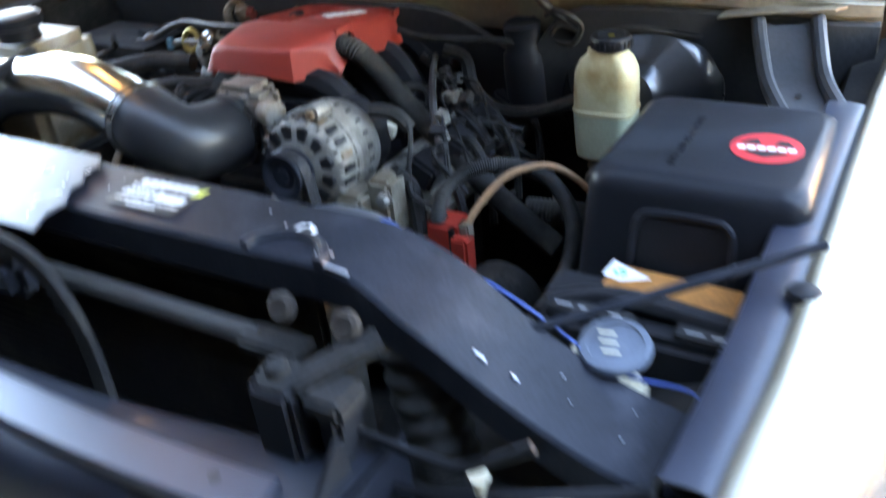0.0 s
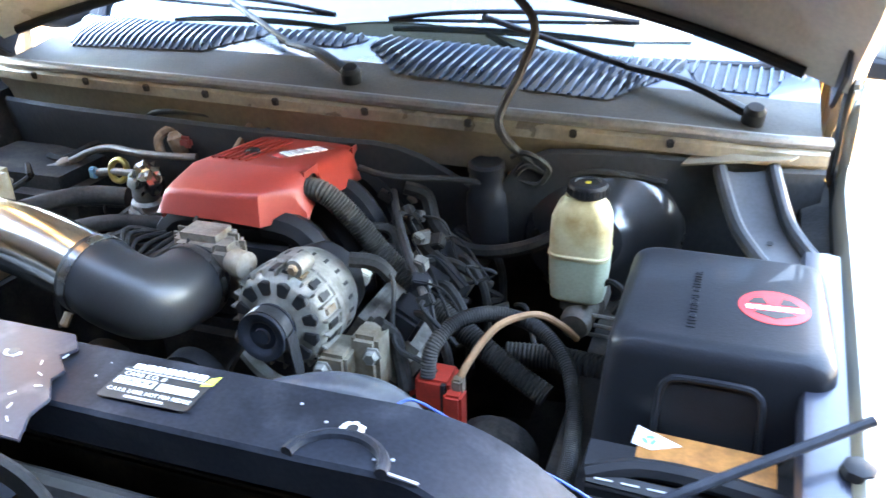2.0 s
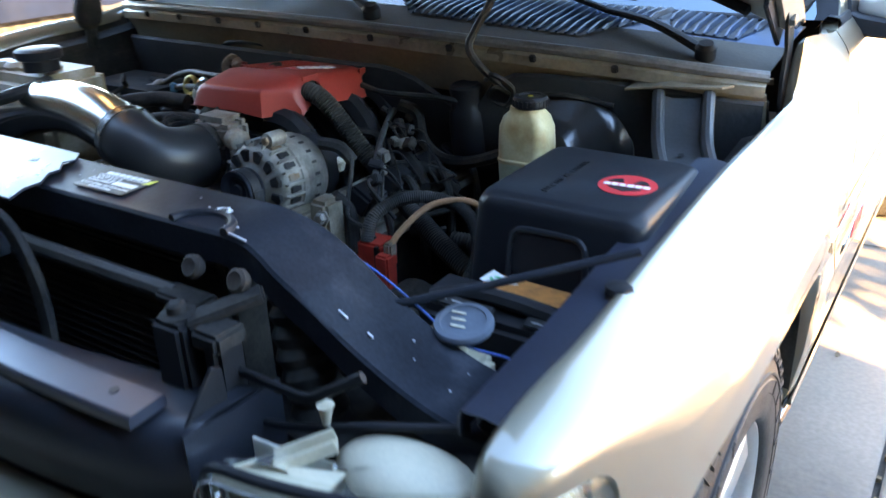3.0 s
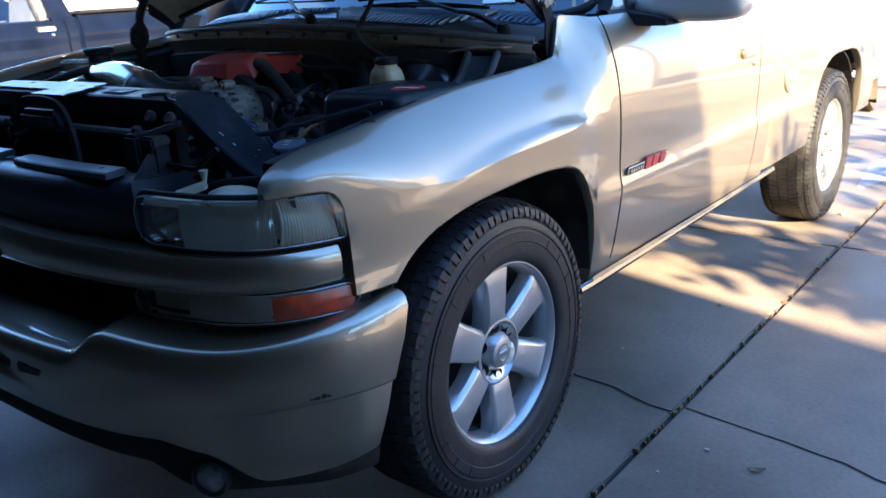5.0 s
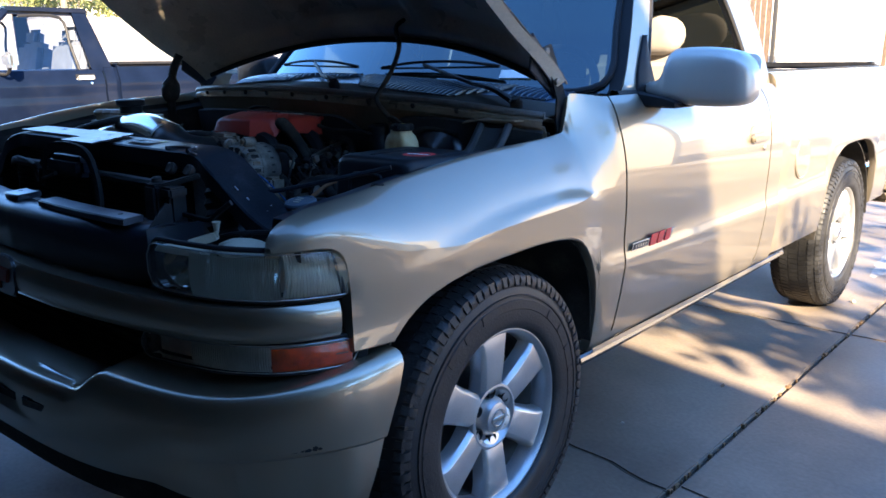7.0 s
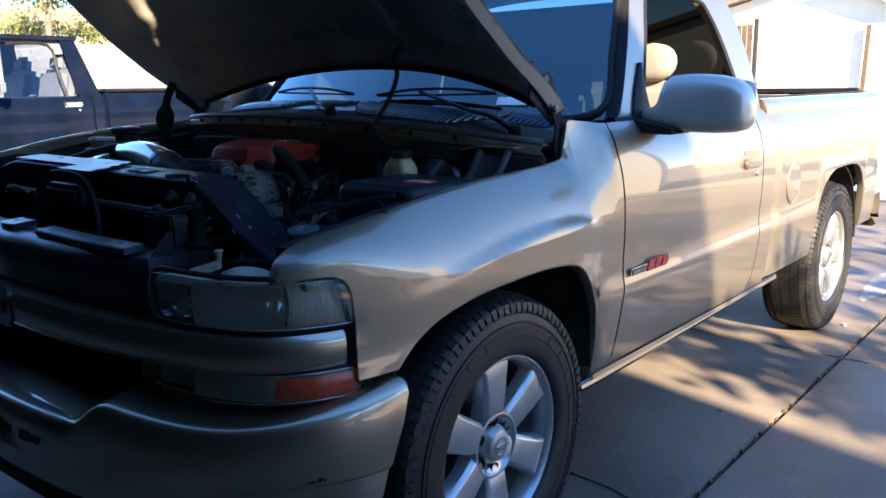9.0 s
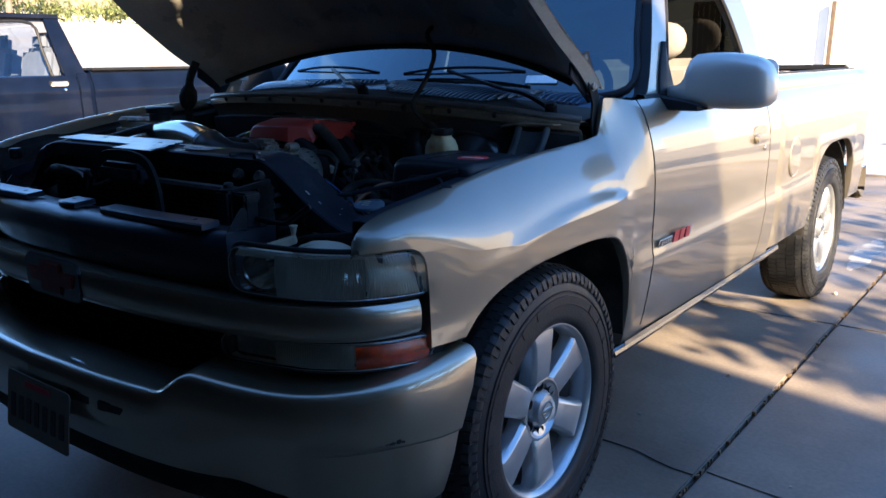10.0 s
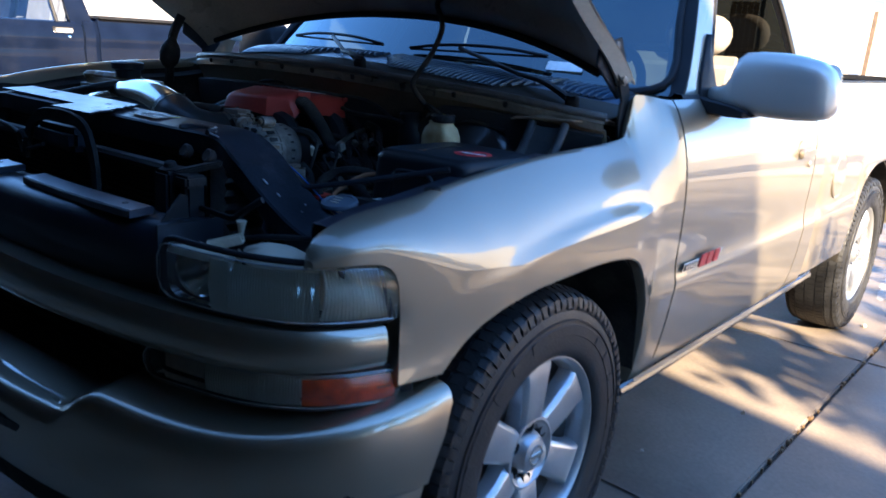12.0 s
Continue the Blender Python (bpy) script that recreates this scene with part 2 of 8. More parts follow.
def join(bm, one):
    if bm is None:
        return one
    me = bpy.data.meshes.new("joined")
    one.to_mesh(me)
    one.free()
    bm.from_mesh(me)
    bpy.data.meshes.remove(me)
    return bm


def moved(bm, m):
    bmesh.ops.transform(bm, matrix=m, verts=bm.verts[:])
    return bm


def axis_turn(centre, axis):
    """The pose whose z runs along the axis."""
    return Matrix.Translation(centre) @ Vector(axis).to_track_quat("Z", "Y").to_matrix().to_4x4()


def lathe(profile, centre=(0, 0, 0), axis=(0, 0, 1), seg=24, bm=None, cap=True):
    """A turned shape from (radius, height) pairs."""
    rings = [[V(r * math.cos(2 * math.pi * k / seg), r * math.sin(2 * math.pi * k / seg), h) for k in range(seg)] for r, h in profile]
    one = bmesh.new()
    rows = [[one.verts.new(p) for p in ring] for ring in rings]
    for a, b in zip(rows, rows[1:]):
        for k in range(seg):
            one.faces.new((a[k], a[(k + 1) % seg], b[(k + 1) % seg], b[k]))
    if cap:
        one.faces.new(list(reversed(rows[0])))
        one.faces.new(rows[-1])
    moved(one, axis_turn(centre, axis))
    return join(bm, one)


def tube(points, radius, seg=10, steps=6, bm=None, ribs=0.0, pitch=0.008, flat=1.0, closed=False):
    """A round bar or hose along a smooth path; ribs makes it corrugated."""
    path = spline(points, steps) if steps else [Vector(p) for p in points]
    if ribs:
        dense, gap = [path[0]], pitch / 2
        for a, b in zip(path, path[1:]):
            n = max(1, round((b - a).length / gap))
            dense += [a.lerp(b, (k + 1) / n) for k in range(n)]
        path = dense
    rings, up = [], None
    for i, p in enumerate(path):
        t = (path[min(i + 1, len(path) - 1)] - path[max(i - 1, 0)]).normalized()
        if up is None:
            up = t.orthogonal().normalized() if abs(t.z) > 0.9 else V(0, 0, 1)
        side = t.cross(up).normalized()
        up = side.cross(t).normalized()
        r = radius(i / max(1, len(path) - 1)) if callable(radius) else radius
        if ribs:
            r += ribs * (1 if i % 2 else -1)
        rings.append([p + side * (r * math.cos(2 * math.pi * k / seg)) + up * (r * flat * math.sin(2 * math.pi * k / seg)) for k in range(seg)])
    one = loft(rings, close_v=True, cap=True)
    return join(bm, one)


def prism(outline, z0, z1, bevel=0.0, m=None):
    """A flat outline of (x, y) pairs given height."""
    bm = bmesh.new()
    low = [bm.verts.new((x, y, z0)) for x, y in outline]
    face = bm.faces.new(low)
    up = bmesh.ops.extrude_face_region(bm, geom=[face])
    bmesh.ops.translate(bm, vec=(0, 0, z1 - z0), verts=[g for g in up["geom"] if isinstance(g, bmesh.types.BMVert)])
    bmesh.ops.recalc_face_normals(bm, faces=bm.faces[:])
    if bevel:
        bevel_all(bm, bevel, 2)
    if m is not None:
        moved(bm, m)
    return bm


def rounded(w, h, r, n=4):
    """A rounded rectangle's outline round the origin."""
    out = []
    for cx, cy, a0 in ((w / 2 - r, h / 2 - r, 0), (-w / 2 + r, h / 2 - r, 90), (-w / 2 + r, -h / 2 + r, 180), (w / 2 - r, -h / 2 + r, 270)):
        out += [(cx + r * math.cos(radians(a0 + 90 * k / n)), cy + r * math.sin(radians(a0 + 90 * k / n))) for k in range(n + 1)]
    return out


def lettering(name, text, size, m, mat, parent, depth=0.0004, shear=0.0, width=None):
    """Raised letters as a mesh, in the plane of m."""
    cu = bpy.data.curves.new(name, "FONT")
    cu.body, cu.size, cu.extrude, cu.align_x, cu.align_y, cu.shear, cu.resolution_u = text, size, depth, "CENTER", "CENTER", shear, 2
    tmp = new(name, cu)
    bpy.context.view_layer.update()
    me = bpy.data.meshes.new_from_object(tmp.evaluated_get(bpy.context.evaluated_depsgraph_get()))
    bpy.data.objects.remove(tmp)
    bm = bmesh.new()
    bm.from_mesh(me)
    bpy.data.meshes.remove(me)
    if width:
        xs = [v.co.x for v in bm.verts]
        k = width / max(1e-6, max(xs) - min(xs))
        for v in bm.verts:
            v.co.x *= k
    return part(name, moved(bm, m), mat, parent)


# ---- silver pickup: outer body ----
def soft_box(x0, x1, y0, y1, z0, z1, r, taper=0.0):
    """A box with generously rounded edges that widens to its foot."""
    bm = box(x0, x1, y0, y1, z0, z1)
    for v in bm.verts:
        if v.co.z < (z0 + z1) / 2:
            v.co.x += taper * (-1 if v.co.x < (x0 + x1) / 2 else 1)
            v.co.y += taper * (-1 if v.co.y < (y0 + y1) / 2 else 1)
    return bevel_all(bm, r, 4)


truck = thing("pickup_truck", "pewter silver pickup truck with open hood on a concrete driveway", "pickup truck")
SIDE = [(0.42, 0.925), (0.47, 0.955), (0.52, 0.968), (0.60, 0.979), (0.70, 0.988), (0.722, 0.9905), (0.764, 0.9825), (0.80, 0.981), (0.90, 0.986), (1.0, 0.987), (1.08, 0.981), (1.15, 0.964), (1.20, 0.938), (1.23, 0.912)]
NOSE = [(-0.66, -0.11), (-0.6, -0.074), (-0.5, -0.042), (-0.4, -0.02), (-0.3, -0.007), (-0.2, 0.0)]
BROW = [(-0.5, 0.87), (-0.186, 0.930), (-0.077, 0.950), (0.067, 0.967), (0.23, 0.974), (0.33, 0.968), (0.409, 0.953)]
EDGE_Z = [(-0.652, 0.980), (-0.645, 0.994), (-0.63, 1.006), (-0.605, 1.019), (-0.56, 1.034), (-0.5, 1.045), (-0.4, 1.058), (-0.25, 1.080), (0.0, 1.106), (0.27, 1.120), (0.39, 1.137)]
EDGE_X = [(-0.652, 0.872), (-0.64, 0.862), (-0.615, 0.857), (-0.56, 0.861), (-0.45, 0.872), (0.0, 0.884), (0.39, 0.897), (0.6, 0.905)]
ARCH = [(-0.42, 0.70), (-0.398, 0.745), (-0.324, 0.804), (-0.249, 0.836), (-0.149, 0.856), (0.0, 0.866), (0.12, 0.868), (0.212, 0.862), (0.29, 0.846), (0.345, 0.81), (0.39, 0.75), (0.418, 0.68), (0.428, 0.60)]

DOOR_F = [(0.46, 0.53), (0.55, 0.545), (0.66, 0.562), (0.76, 0.57), (0.85, 0.569), (1.0, 0.557), (1.08, 0.545), (1.15, 0.538), (1.225, 0.55)]


def smooth(t):
    t = max(0.0, min(1.0, t))
    return t * t * (3 - 2 * t)


def brow(y, z):
    """The ledge over the wheel arch, sharp at the rear and fading to the front."""
    on = smooth((y + 0.45) / 0.5) * (1 - smooth((y - 0.27) / 0.19))
    return 0.013 * on * smooth((curve_at(BROW, y) - z) / (0.040 - 0.022 * smooth((y + 0.1) / 0.4)) + 0.5)


def side_x(y, z):
    """Half width of the body at a station and height."""
    x = curve_at(SIDE, z)
    if y < 0.56:
        x += curve_at(NOSE, y)
        on = smooth((y + 0.55) / 0.3) * (1 - smooth((y - 0.41) / 0.05))
        x += brow(y, z) - 0.010 * on * smooth((0.752 - z) / 0.01)
    if y > 1.9:
        k = smooth((0.47 - abs(y - 2.98)) / 0.08) if abs(y - 2.98) < 0.55 else 0
        x += 0.010 * k * smooth((0.955 - z) / 0.03)
    if y > 3.7:
        x -= 0.05 * smooth((y - 3.7) / 0.3)
    return x


def fender_foot(y):
    if y < -0.505:
        return curve_at([(-0.66, 0.966), (-0.57, 0.968), (-0.54, 0.962), (-0.522, 0.946), (-0.512, 0.92), (-0.505, 0.86)], y)
    if y < -0.405:
        return 0.737
    if y < 0.428:
        return curve_at(ARCH, y)
    return 0.47


def fender_mesh():
    ys = [-0.652, -0.648, -0.642, -0.634, -0.622, -0.608, -0.59, -0.56, -0.545, -0.53, -0.52, -0.513, -0.508, -0.5055, -0.5045, -0.47, -0.43, -0.4055] + [-0.404 + 0.0205 * k for k in range(39)] + [0.338, 0.345, 0.352, 0.359, 0.366, 0.373, 0.40, 0.41, 0.418, 0.424, 0.4275, 0.429, 0.46, 0.50, 0.535, 0.572]
    ys = sorted(set(ys))
    rows = []
    for y in ys:
        xe = curve_at(EDGE_X, y)
        zb = fender_foot(y)
        ze = curve_at(EDGE_Z, y)
        drop = min(0.036 + 0.089 * smooth((y + 0.62) / 0.28) + 0.045 * smooth((y + 0.45) / 0.3), (ze - zb) * 0.7)
        a0 = radians(8 + 20 * smooth((y + 0.62) / 0.3))
        behind, blend = smooth((y - 0.342) / 0.028), smooth((y - 0.22) / 0.36)
        crest_z = 1.236 - 0.014 * smooth((y - 0.36) / 0.2)
        # the skin rises as a near-upright riser behind the hood's rear corner
        xr, zr = xe - 0.006 + 0.022 * blend, ze + (crest_z - ze) * behind
        top = [V(xr - 0.014, y, zr - 0.030), V(xr - 0.010, y, zr - 0.010), V(xr - 0.002, y, zr - 0.002)]
        foot_z = ze - drop
        side_foot = side_x(y, foot_z) - brow(y, foot_z)
        # the door's rounded shoulder, taken up towards the door gap
        turn, flat = smooth((y - 0.325) / 0.22), 0.36 * smooth((y + 0.5) / 0.3)
        skin = []
        for k in range(25):
            t, f = k / 24, min(1.0, k / 8)
            a = a0 + (radians(90) - a0) * max(0, k - 8) / 16
            px = xr + (xe - xr) * f + (side_foot - xe) * (math.sin(a) - math.sin(a0)) / (1 - math.sin(a0))
            pz = zr + (ze - zr) * f if k < 8 else foot_z + (ze - foot_z) * math.cos(a) / math.cos(a0)
            if k > 8:
                px += (xe + (side_foot - xe) * (k - 8) / 16 - px) * flat
                pz += (ze + (foot_z - ze) * (k - 8) / 16 - pz) * flat
            zk = zr + (foot_z - zr) * t
            q = V(side_x(y, zk) - brow(y, zk), 0, zk)
            skin.append(V(px + (q.x - px) * turn, y, pz + (q.z - pz) * turn))
        for _ in range(int(40 * smooth((y - 0.14) / 0.24) * (1 - smooth((y - 0.44) / 0.1)))):
            skin = skin[:1] + [skin[i - 1] * 0.25 + skin[i] * 0.5 + skin[i + 1] * 0.25 for i in range(1, 24)] + skin[24:]
        top += [V(p.x + brow(y, p.z), y, p.z) for p in skin]
        drop = ze - top[-1].z
        low = []
        zm = max(zb, min(0.966, foot_z) - 0.02 - 0.08 * smooth((y - 0.3) / 0.1))
        for k in range(26):
            z = ze - drop + (zm - ze + drop) * k / 7 if k < 8 else zm + (zb - zm) * (k - 7) / 18
            low.append(V(side_x(y, z), y, z))
        row = top + low
        row += [V(row[-1].x - 0.004, y, zb - 0.004), V(row[-1].x - 0.03, y, zb - 0.002)]
        if y > 0.46:
            for p in row:
                p.y = 0.46 + (y - 0.46) * (curve_at(DOOR_F, p.z) - 0.4645) / 0.112 if p.z > 0.5 else p.y
        rows.append(row)
    c = sum(rows[0], V(0, 0, 0)) / len(rows[0])
    rows.insert(0, [p.lerp(c, 0.45) - V(0, 0.0035, 0) for p in rows[0]])
    rows.insert(0, [p.lerp(c, 0.95) - V(0, 0.001, 0) for p in rows[0]])
    return loft(rows)


part("fender", fender_mesh(), PAINT, truck, "pewter front fender with a flared wheel arch", 42)
far_fender = mirror_x(fender_mesh())
for v in far_fender.verts:
    v.co.z += 0.088 * smooth((v.co.z - 0.86) / 0.24)
part("fender", far_fender, PAINT, truck, "pewter front fender with a flared wheel arch", 42)

DULL_BRIGHT = material("dull_bright_trim", (0.19, 0.185, 0.185), 0.24, 1.0, 0.15, 12.0, 200.0, 0.03)
DOOR_R = [(0.46, 1.66), (0.50, 1.69), (0.56, 1.717), (0.75, 1.738), (1.0, 1.738), (1.225, 1.722)]


def side_panel(front, rear, z0, z1, n=24, rows_n=30, gap=0.0045, lip=0.02):
    zs = sorted({z0 + (z1 - z0) * k / rows_n for k in range(rows_n + 1)} | {z for z in (0.735, 0.744, 0.752) if z0 < z < z1})
    rows = []
    for z in zs:
        a, b = curve_at(front, z) + gap, curve_at(rear, z) - gap
        row = [V(side_x(y, z), y, z) for y in [a + (b - a) * k / n for k in range(n + 1)]]
        row = [row[0] - V(lip, -0.002, 0), row[0] - V(0.002, -0.0005, 0)] + [p + V(0, 0, 0) for p in row[0:]] + [row[-1] - V(0.002, 0.0005, 0), row[-1] - V(lip, 0.002, 0)]
        rows.append(row)
    rows.insert(0, [p - V(lip, 0, -0.002) for p in rows[0]])
    return loft(rows)


def shoulder(y0, y1, z, depth, n=10):
    rows = [[V(side_x(y, z) - depth * k / 3, y, z + 0.006 * smooth(k / 3)) for k in range(4)] for y in [y0 + (y1 - y0) * j / n for j in range(n + 1)]]
    return loft(rows)


for s in (1, -1):
    flip = (lambda b: b) if s == 1 else mirror_x
    door = part("door", flip(side_panel(DOOR_F, DOOR_R, 0.485, 1.222)), PAINT, truck, "pewter cab door with a badge", 28)
    part("belt_moulding", flip(loft([[V(side_x(y, 1.222) - 0.001, y, 1.222), V(side_x(y, 1.222) - 0.008, y, 1.234), V(side_x(y, 1.222) - 0.03, y, 1.236), V(side_x(y, 1.222) - 0.05, y, 1.21)] for y in [0.62 + 0.11 * k for k in range(11)]])), BLACK_PLASTIC, door)
    part("cab_corner", flip(side_panel(DOOR_R, [(0.4, 1.888), (1.3, 1.888)], 0.485, 1.222, 6)), PAINT, truck, "", 28)
    part("rocker_panel", flip(loft([[V(0.966 + 0.002 * (k == 1) - (0.02 * k if k > 1 else 0), y, 0.484 - 0.014 * k) for k in range(5)] for y in [0.43, 0.7, 1.2, 1.8, 2.0, 2.06]])), PAINT, truck)
    part("rocker_strip", flip(tube([(0.935, 0.40, 0.452), (0.948, 0.44, 0.454), (0.95, 1.2, 0.462), (0.948, 2.0, 0.472), (0.93, 2.09, 0.474)], 0.017, 10, 4)), DULL_BRIGHT, truck, "bright metal rocker strip")

# handles and badge of the driver's door
for s in (1, -1):
    hm = Matrix.Translation((s * 0.984, 1.60, 1.018)) @ pose(0, 0, 0, 90, 0, 90 * s)
    cup = prism(rounded(0.19, 0.115, 0.045), -0.012, 0.003, 0.002, hm)
    handle = part("door_handle", cup, PAINT, truck)
    part("pull", prism(rounded(0.165, 0.035, 0.015), 0.004, 0.020, 0.005, hm @ Matrix.Translation((0, 0.006, 0))), PAINT, handle)
    part("key_lock", lathe([(0.012, 0.0), (0.012, 0.006), (0.009, 0.008)], hm @ V(0.055 * s, -0.038, 0.003), (s, 0, 0), 14), CHROME, handle)
bm4 = Matrix.Translation((0.989, 0.735, 0.767)) @ pose(0, 0, 0, 90, 0, 90)
badge = part("badge", prism([(-0.138, -0.0125), (0.128, -0.0135), (0.142, 0.0115), (-0.128, 0.0105)], 0.0, 0.003, 0.001, bm4), CHROME, truck, "thin chrome badge with black and red bars on the door")
part("badge_field", prism([(-0.128, -0.009), (-0.036, -0.009), (-0.03, 0.007), (-0.120, 0.007)], 0.003, 0.004, 0, bm4), BLACK_PRINT, badge)
for k in range(5):
    part("badge_bar", prism([(-0.118 + 0.016 * k, -0.006), (-0.109 + 0.016 * k, -0.006), (-0.106 + 0.016 * k, 0.004), (-0.115 + 0.016 * k, 0.004)], 0.004, 0.005, 0, bm4), CHROME, badge)
for k, w in enumerate((0.044, 0.038, 0.036)):
    x0 = -0.026 + 0.051 * k
    part("badge_block", prism([(x0, -0.015), (x0 + w, -0.015), (x0 + w + 0.016, 0.021), (x0 + 0.016, 0.021)], 0.003, 0.006, 0.001, bm4), RED_PRINT, badge)
part("badge_streak", prism([(0.10, 0.0118), (0.128, 0.0118), (0.158, 0.0175), (0.125, 0.0165)], 0.0, 0.003, 0.0005, bm4), CHROME, badge)


# ---- bed ----
def bed_foot(y):
    d = abs(y - 2.98)
    if d < 0.455:
        return max(0.50, curve_at([(0.0, 0.906), (0.2, 0.898), (0.3, 0.868), (0.38, 0.81), (0.43, 0.73), (0.455, 0.60)], d))
    return 0.50 if y < 2.9 else 0.52


def bed_side():
    ys = sorted({1.905, 1.91, 2.0, 2.1, 2.2, 2.3, 2.4, 2.46, 2.5, 3.46, 3.5, 3.6, 3.7, 3.8, 3.88, 3.93, 3.96, 3.975} | {2.524, 2.526, 3.434, 3.436} | {2.53 + 0.03 * k for k in range(31)})
    rows = []
    for y in ys:
        zb, end = bed_foot(y), 0.022 * smooth((y - 3.92) / 0.06) + 0.01 * smooth((1.92 - y) / 0.015)
        low = [V(side_x(y, z) - end, y, z) for z in [1.20 + (zb - 1.20) * k / 26 for k in range(27)]]
        top = [V(0.838, y, 1.245), V(0.842, y, 1.262), V(0.89, y, 1.266), V(0.920 - end, y, 1.257), V(0.938 - end, y, 1.232)]
        row = spline(top + low[:1], 2)[:-1] + low
        row += [V(row[-1].x - 0.004, y, zb - 0.004), V(row[-1].x - 0.035, y, zb - 0.002)]
        rows.append(row)
    rows.insert(0, [p - V(0.03, -0.002, 0) for p in rows[0]])
    rows.append([p - V(0.05, 0.004, 0) for p in rows[-1]])
    return loft(rows)


for s in (1, -1):
    flip = (lambda b: b) if s == 1 else mirror_x
    side = part("bed_side", flip(bed_side()), PAINT, truck, "pewter cargo bed side with a wheel arch", 28)
    part("bed_rail_cap", flip(box(0.80, 0.842, 1.93, 3.95, 1.255, 1.272, 0.004)), BLACK_PLASTIC, side)
    part("tail_lamp", flip(box(0.80, 0.890, 3.97, 3.998, 0.86, 1.20, 0.008)), RED_CLIP, truck)
part("fuel_door", lathe([(0.0955, -0.006), (0.0955, 0.0012), (0.092, 0.002), (0.089, 0.0006), (0.086, 0.003), (0.02, 0.0045)], (0.9865, 2.15, 0.895), (1, 0, 0), 36), PAINT, truck, "round fuel door")
part("bed_wall", box(-0.84, 0.84, 1.91, 1.95, 0.62, 1.262, 0.006), PAINT_IN, truck)
part("bed_floor", box(-0.84, 0.84, 1.95, 3.94, 0.72, 0.75), PAINT_IN, truck)
for s in (1, -1):
    part("bed_liner_wall", box(s * 0.80, s * 0.84, 1.95, 3.90, 0.75, 1.255, 0.004), DARK_TRIM, truck)
part("tailgate", box(-0.83, 0.83, 3.94, 3.985, 0.68, 1.25, 0.012), PAINT, truck)
part("tailgate_cap", box(-0.80, 0.80, 3.915, 3.99, 1.252, 1.292, 0.012), BLACK_PLASTIC, truck, "black plastic tailgate cap")
part("bed_liner_end", box(-0.80, 0.80, 3.90, 3.938, 0.75, 1.25, 0.004), DARK_TRIM, truck)
part("rear_bumper", loft([[V(x, 4.02 - 0.10 * smooth((abs(x) - 0.7) / 0.27), z) + V(0, d, 0) for z, d in ((0.66, -0.09), (0.665, 0.0), (0.60, 0.02), (0.50, 0.015), (0.46, -0.02), (0.46, -0.10))] for x in [-0.97 + 0.0746 * k for k in range(27)]]), CHROME, truck, "bright rear step bumper", 30)


# ---- cab ----
def cab_x(z):
    return curve_at([(1.2, 0.915), (1.25, 0.902), (1.4, 0.858), (1.55, 0.802), (1.66, 0.752), (1.72, 0.70), (1.76, 0.62), (1.785, 0.4), (1.79, 0.0)], z)


PILLAR = [(1.20, 0.60), (1.25, 0.672), (1.4, 0.785), (1.55, 0.90), (1.66, 0.985), (1.72, 1.035), (1.75, 1.06)]
WIN_F = [(1.22, 0.80), (1.25, 0.815), (1.4, 0.905), (1.55, 1.01), (1.66, 1.095), (1.72, 1.16)]
WIN_R = [(1.22, 1.70), (1.25, 1.698), (1.4, 1.672), (1.55, 1.632), (1.64, 1.59), (1.72, 1.53)]


def strip(front, rear, z0, z1, n=8, m=10, inset=0.0):
    return loft([[V(cab_x(z) - inset, curve_at(front, z) + (curve_at(rear, z) - curve_at(front, z)) * k / n, z) for k in range(n + 1)] for z in [z0 + (z1 - z0) * j / m for j in range(m + 1)]])


BACK = [(1.2, 1.888), (1.4, 1.88), (1.6, 1.865), (1.72, 1.83)]
for s in (1, -1):
    flip = (lambda b: b) if s == 1 else mirror_x
    part("windshield_pillar", flip(thick(strip(PILLAR, WIN_F, 1.2, 1.68), 0.03)), PAINT, truck, "", 40)
    part("door_frame_seal", flip(tube([(cab_x(z) - 0.004, curve_at(WIN_F, z) + 0.008, z) for z in (1.235, 1.35, 1.5, 1.62)] + [(cab_x(1.655) - 0.002, 1.14, 1.655), (cab_x(1.66) - 0.002, 1.35, 1.66), (cab_x(1.645), 1.55, 1.645)] + [(cab_x(z) - 0.004, curve_at(WIN_R, z) - 0.008, z) for z in (1.6, 1.5, 1.35, 1.235)], 0.009, 8, 4)), BLACK_PLASTIC, truck)
    part("rear_pillar", flip(thick(strip(WIN_R, BACK, 1.2, 1.68), 0.03)), PAINT, truck, "", 40)
    if s == -1:
        pane = part("side_window", flip(strip(WIN_F, WIN_R, 1.22, 1.66, 6, 6, 0.012)), DARK_GLASS, truck, "dark side window")
        pane.visible_shadow = False
    part("roof_side", flip(thick(loft([[V(cab_x(z), y, z) for z in (1.66, 1.69, 1.72, 1.745)] for y in [1.0 + 0.085 * k for k in range(11)]]), 0.02)), PAINT, truck, "", 40)
part("roof", thick(loft([[V(x, y, 1.79 - 0.06 * (abs(x) / 0.70) ** 3 - 0.03 * smooth((1.15 - y) / 0.2) - 0.03 * smooth((y - 1.7) / 0.2)) for x in [-0.71 + 0.071 * k for k in range(21)]] for y in [0.98, 1.02, 1.08, 1.2, 1.4, 1.6, 1.75, 1.82, 1.86]]), 0.025), PAINT, truck, "", 40)
part("cab_back", thick(loft([[V(x * cab_x(z) , 1.875 - 0.02 * (z - 1.2), z) for x in [-1 + 0.1 * k for k in range(21)]] for z in (0.5, 0.9, 1.2, 1.24)]), 0.02), PAINT, truck)
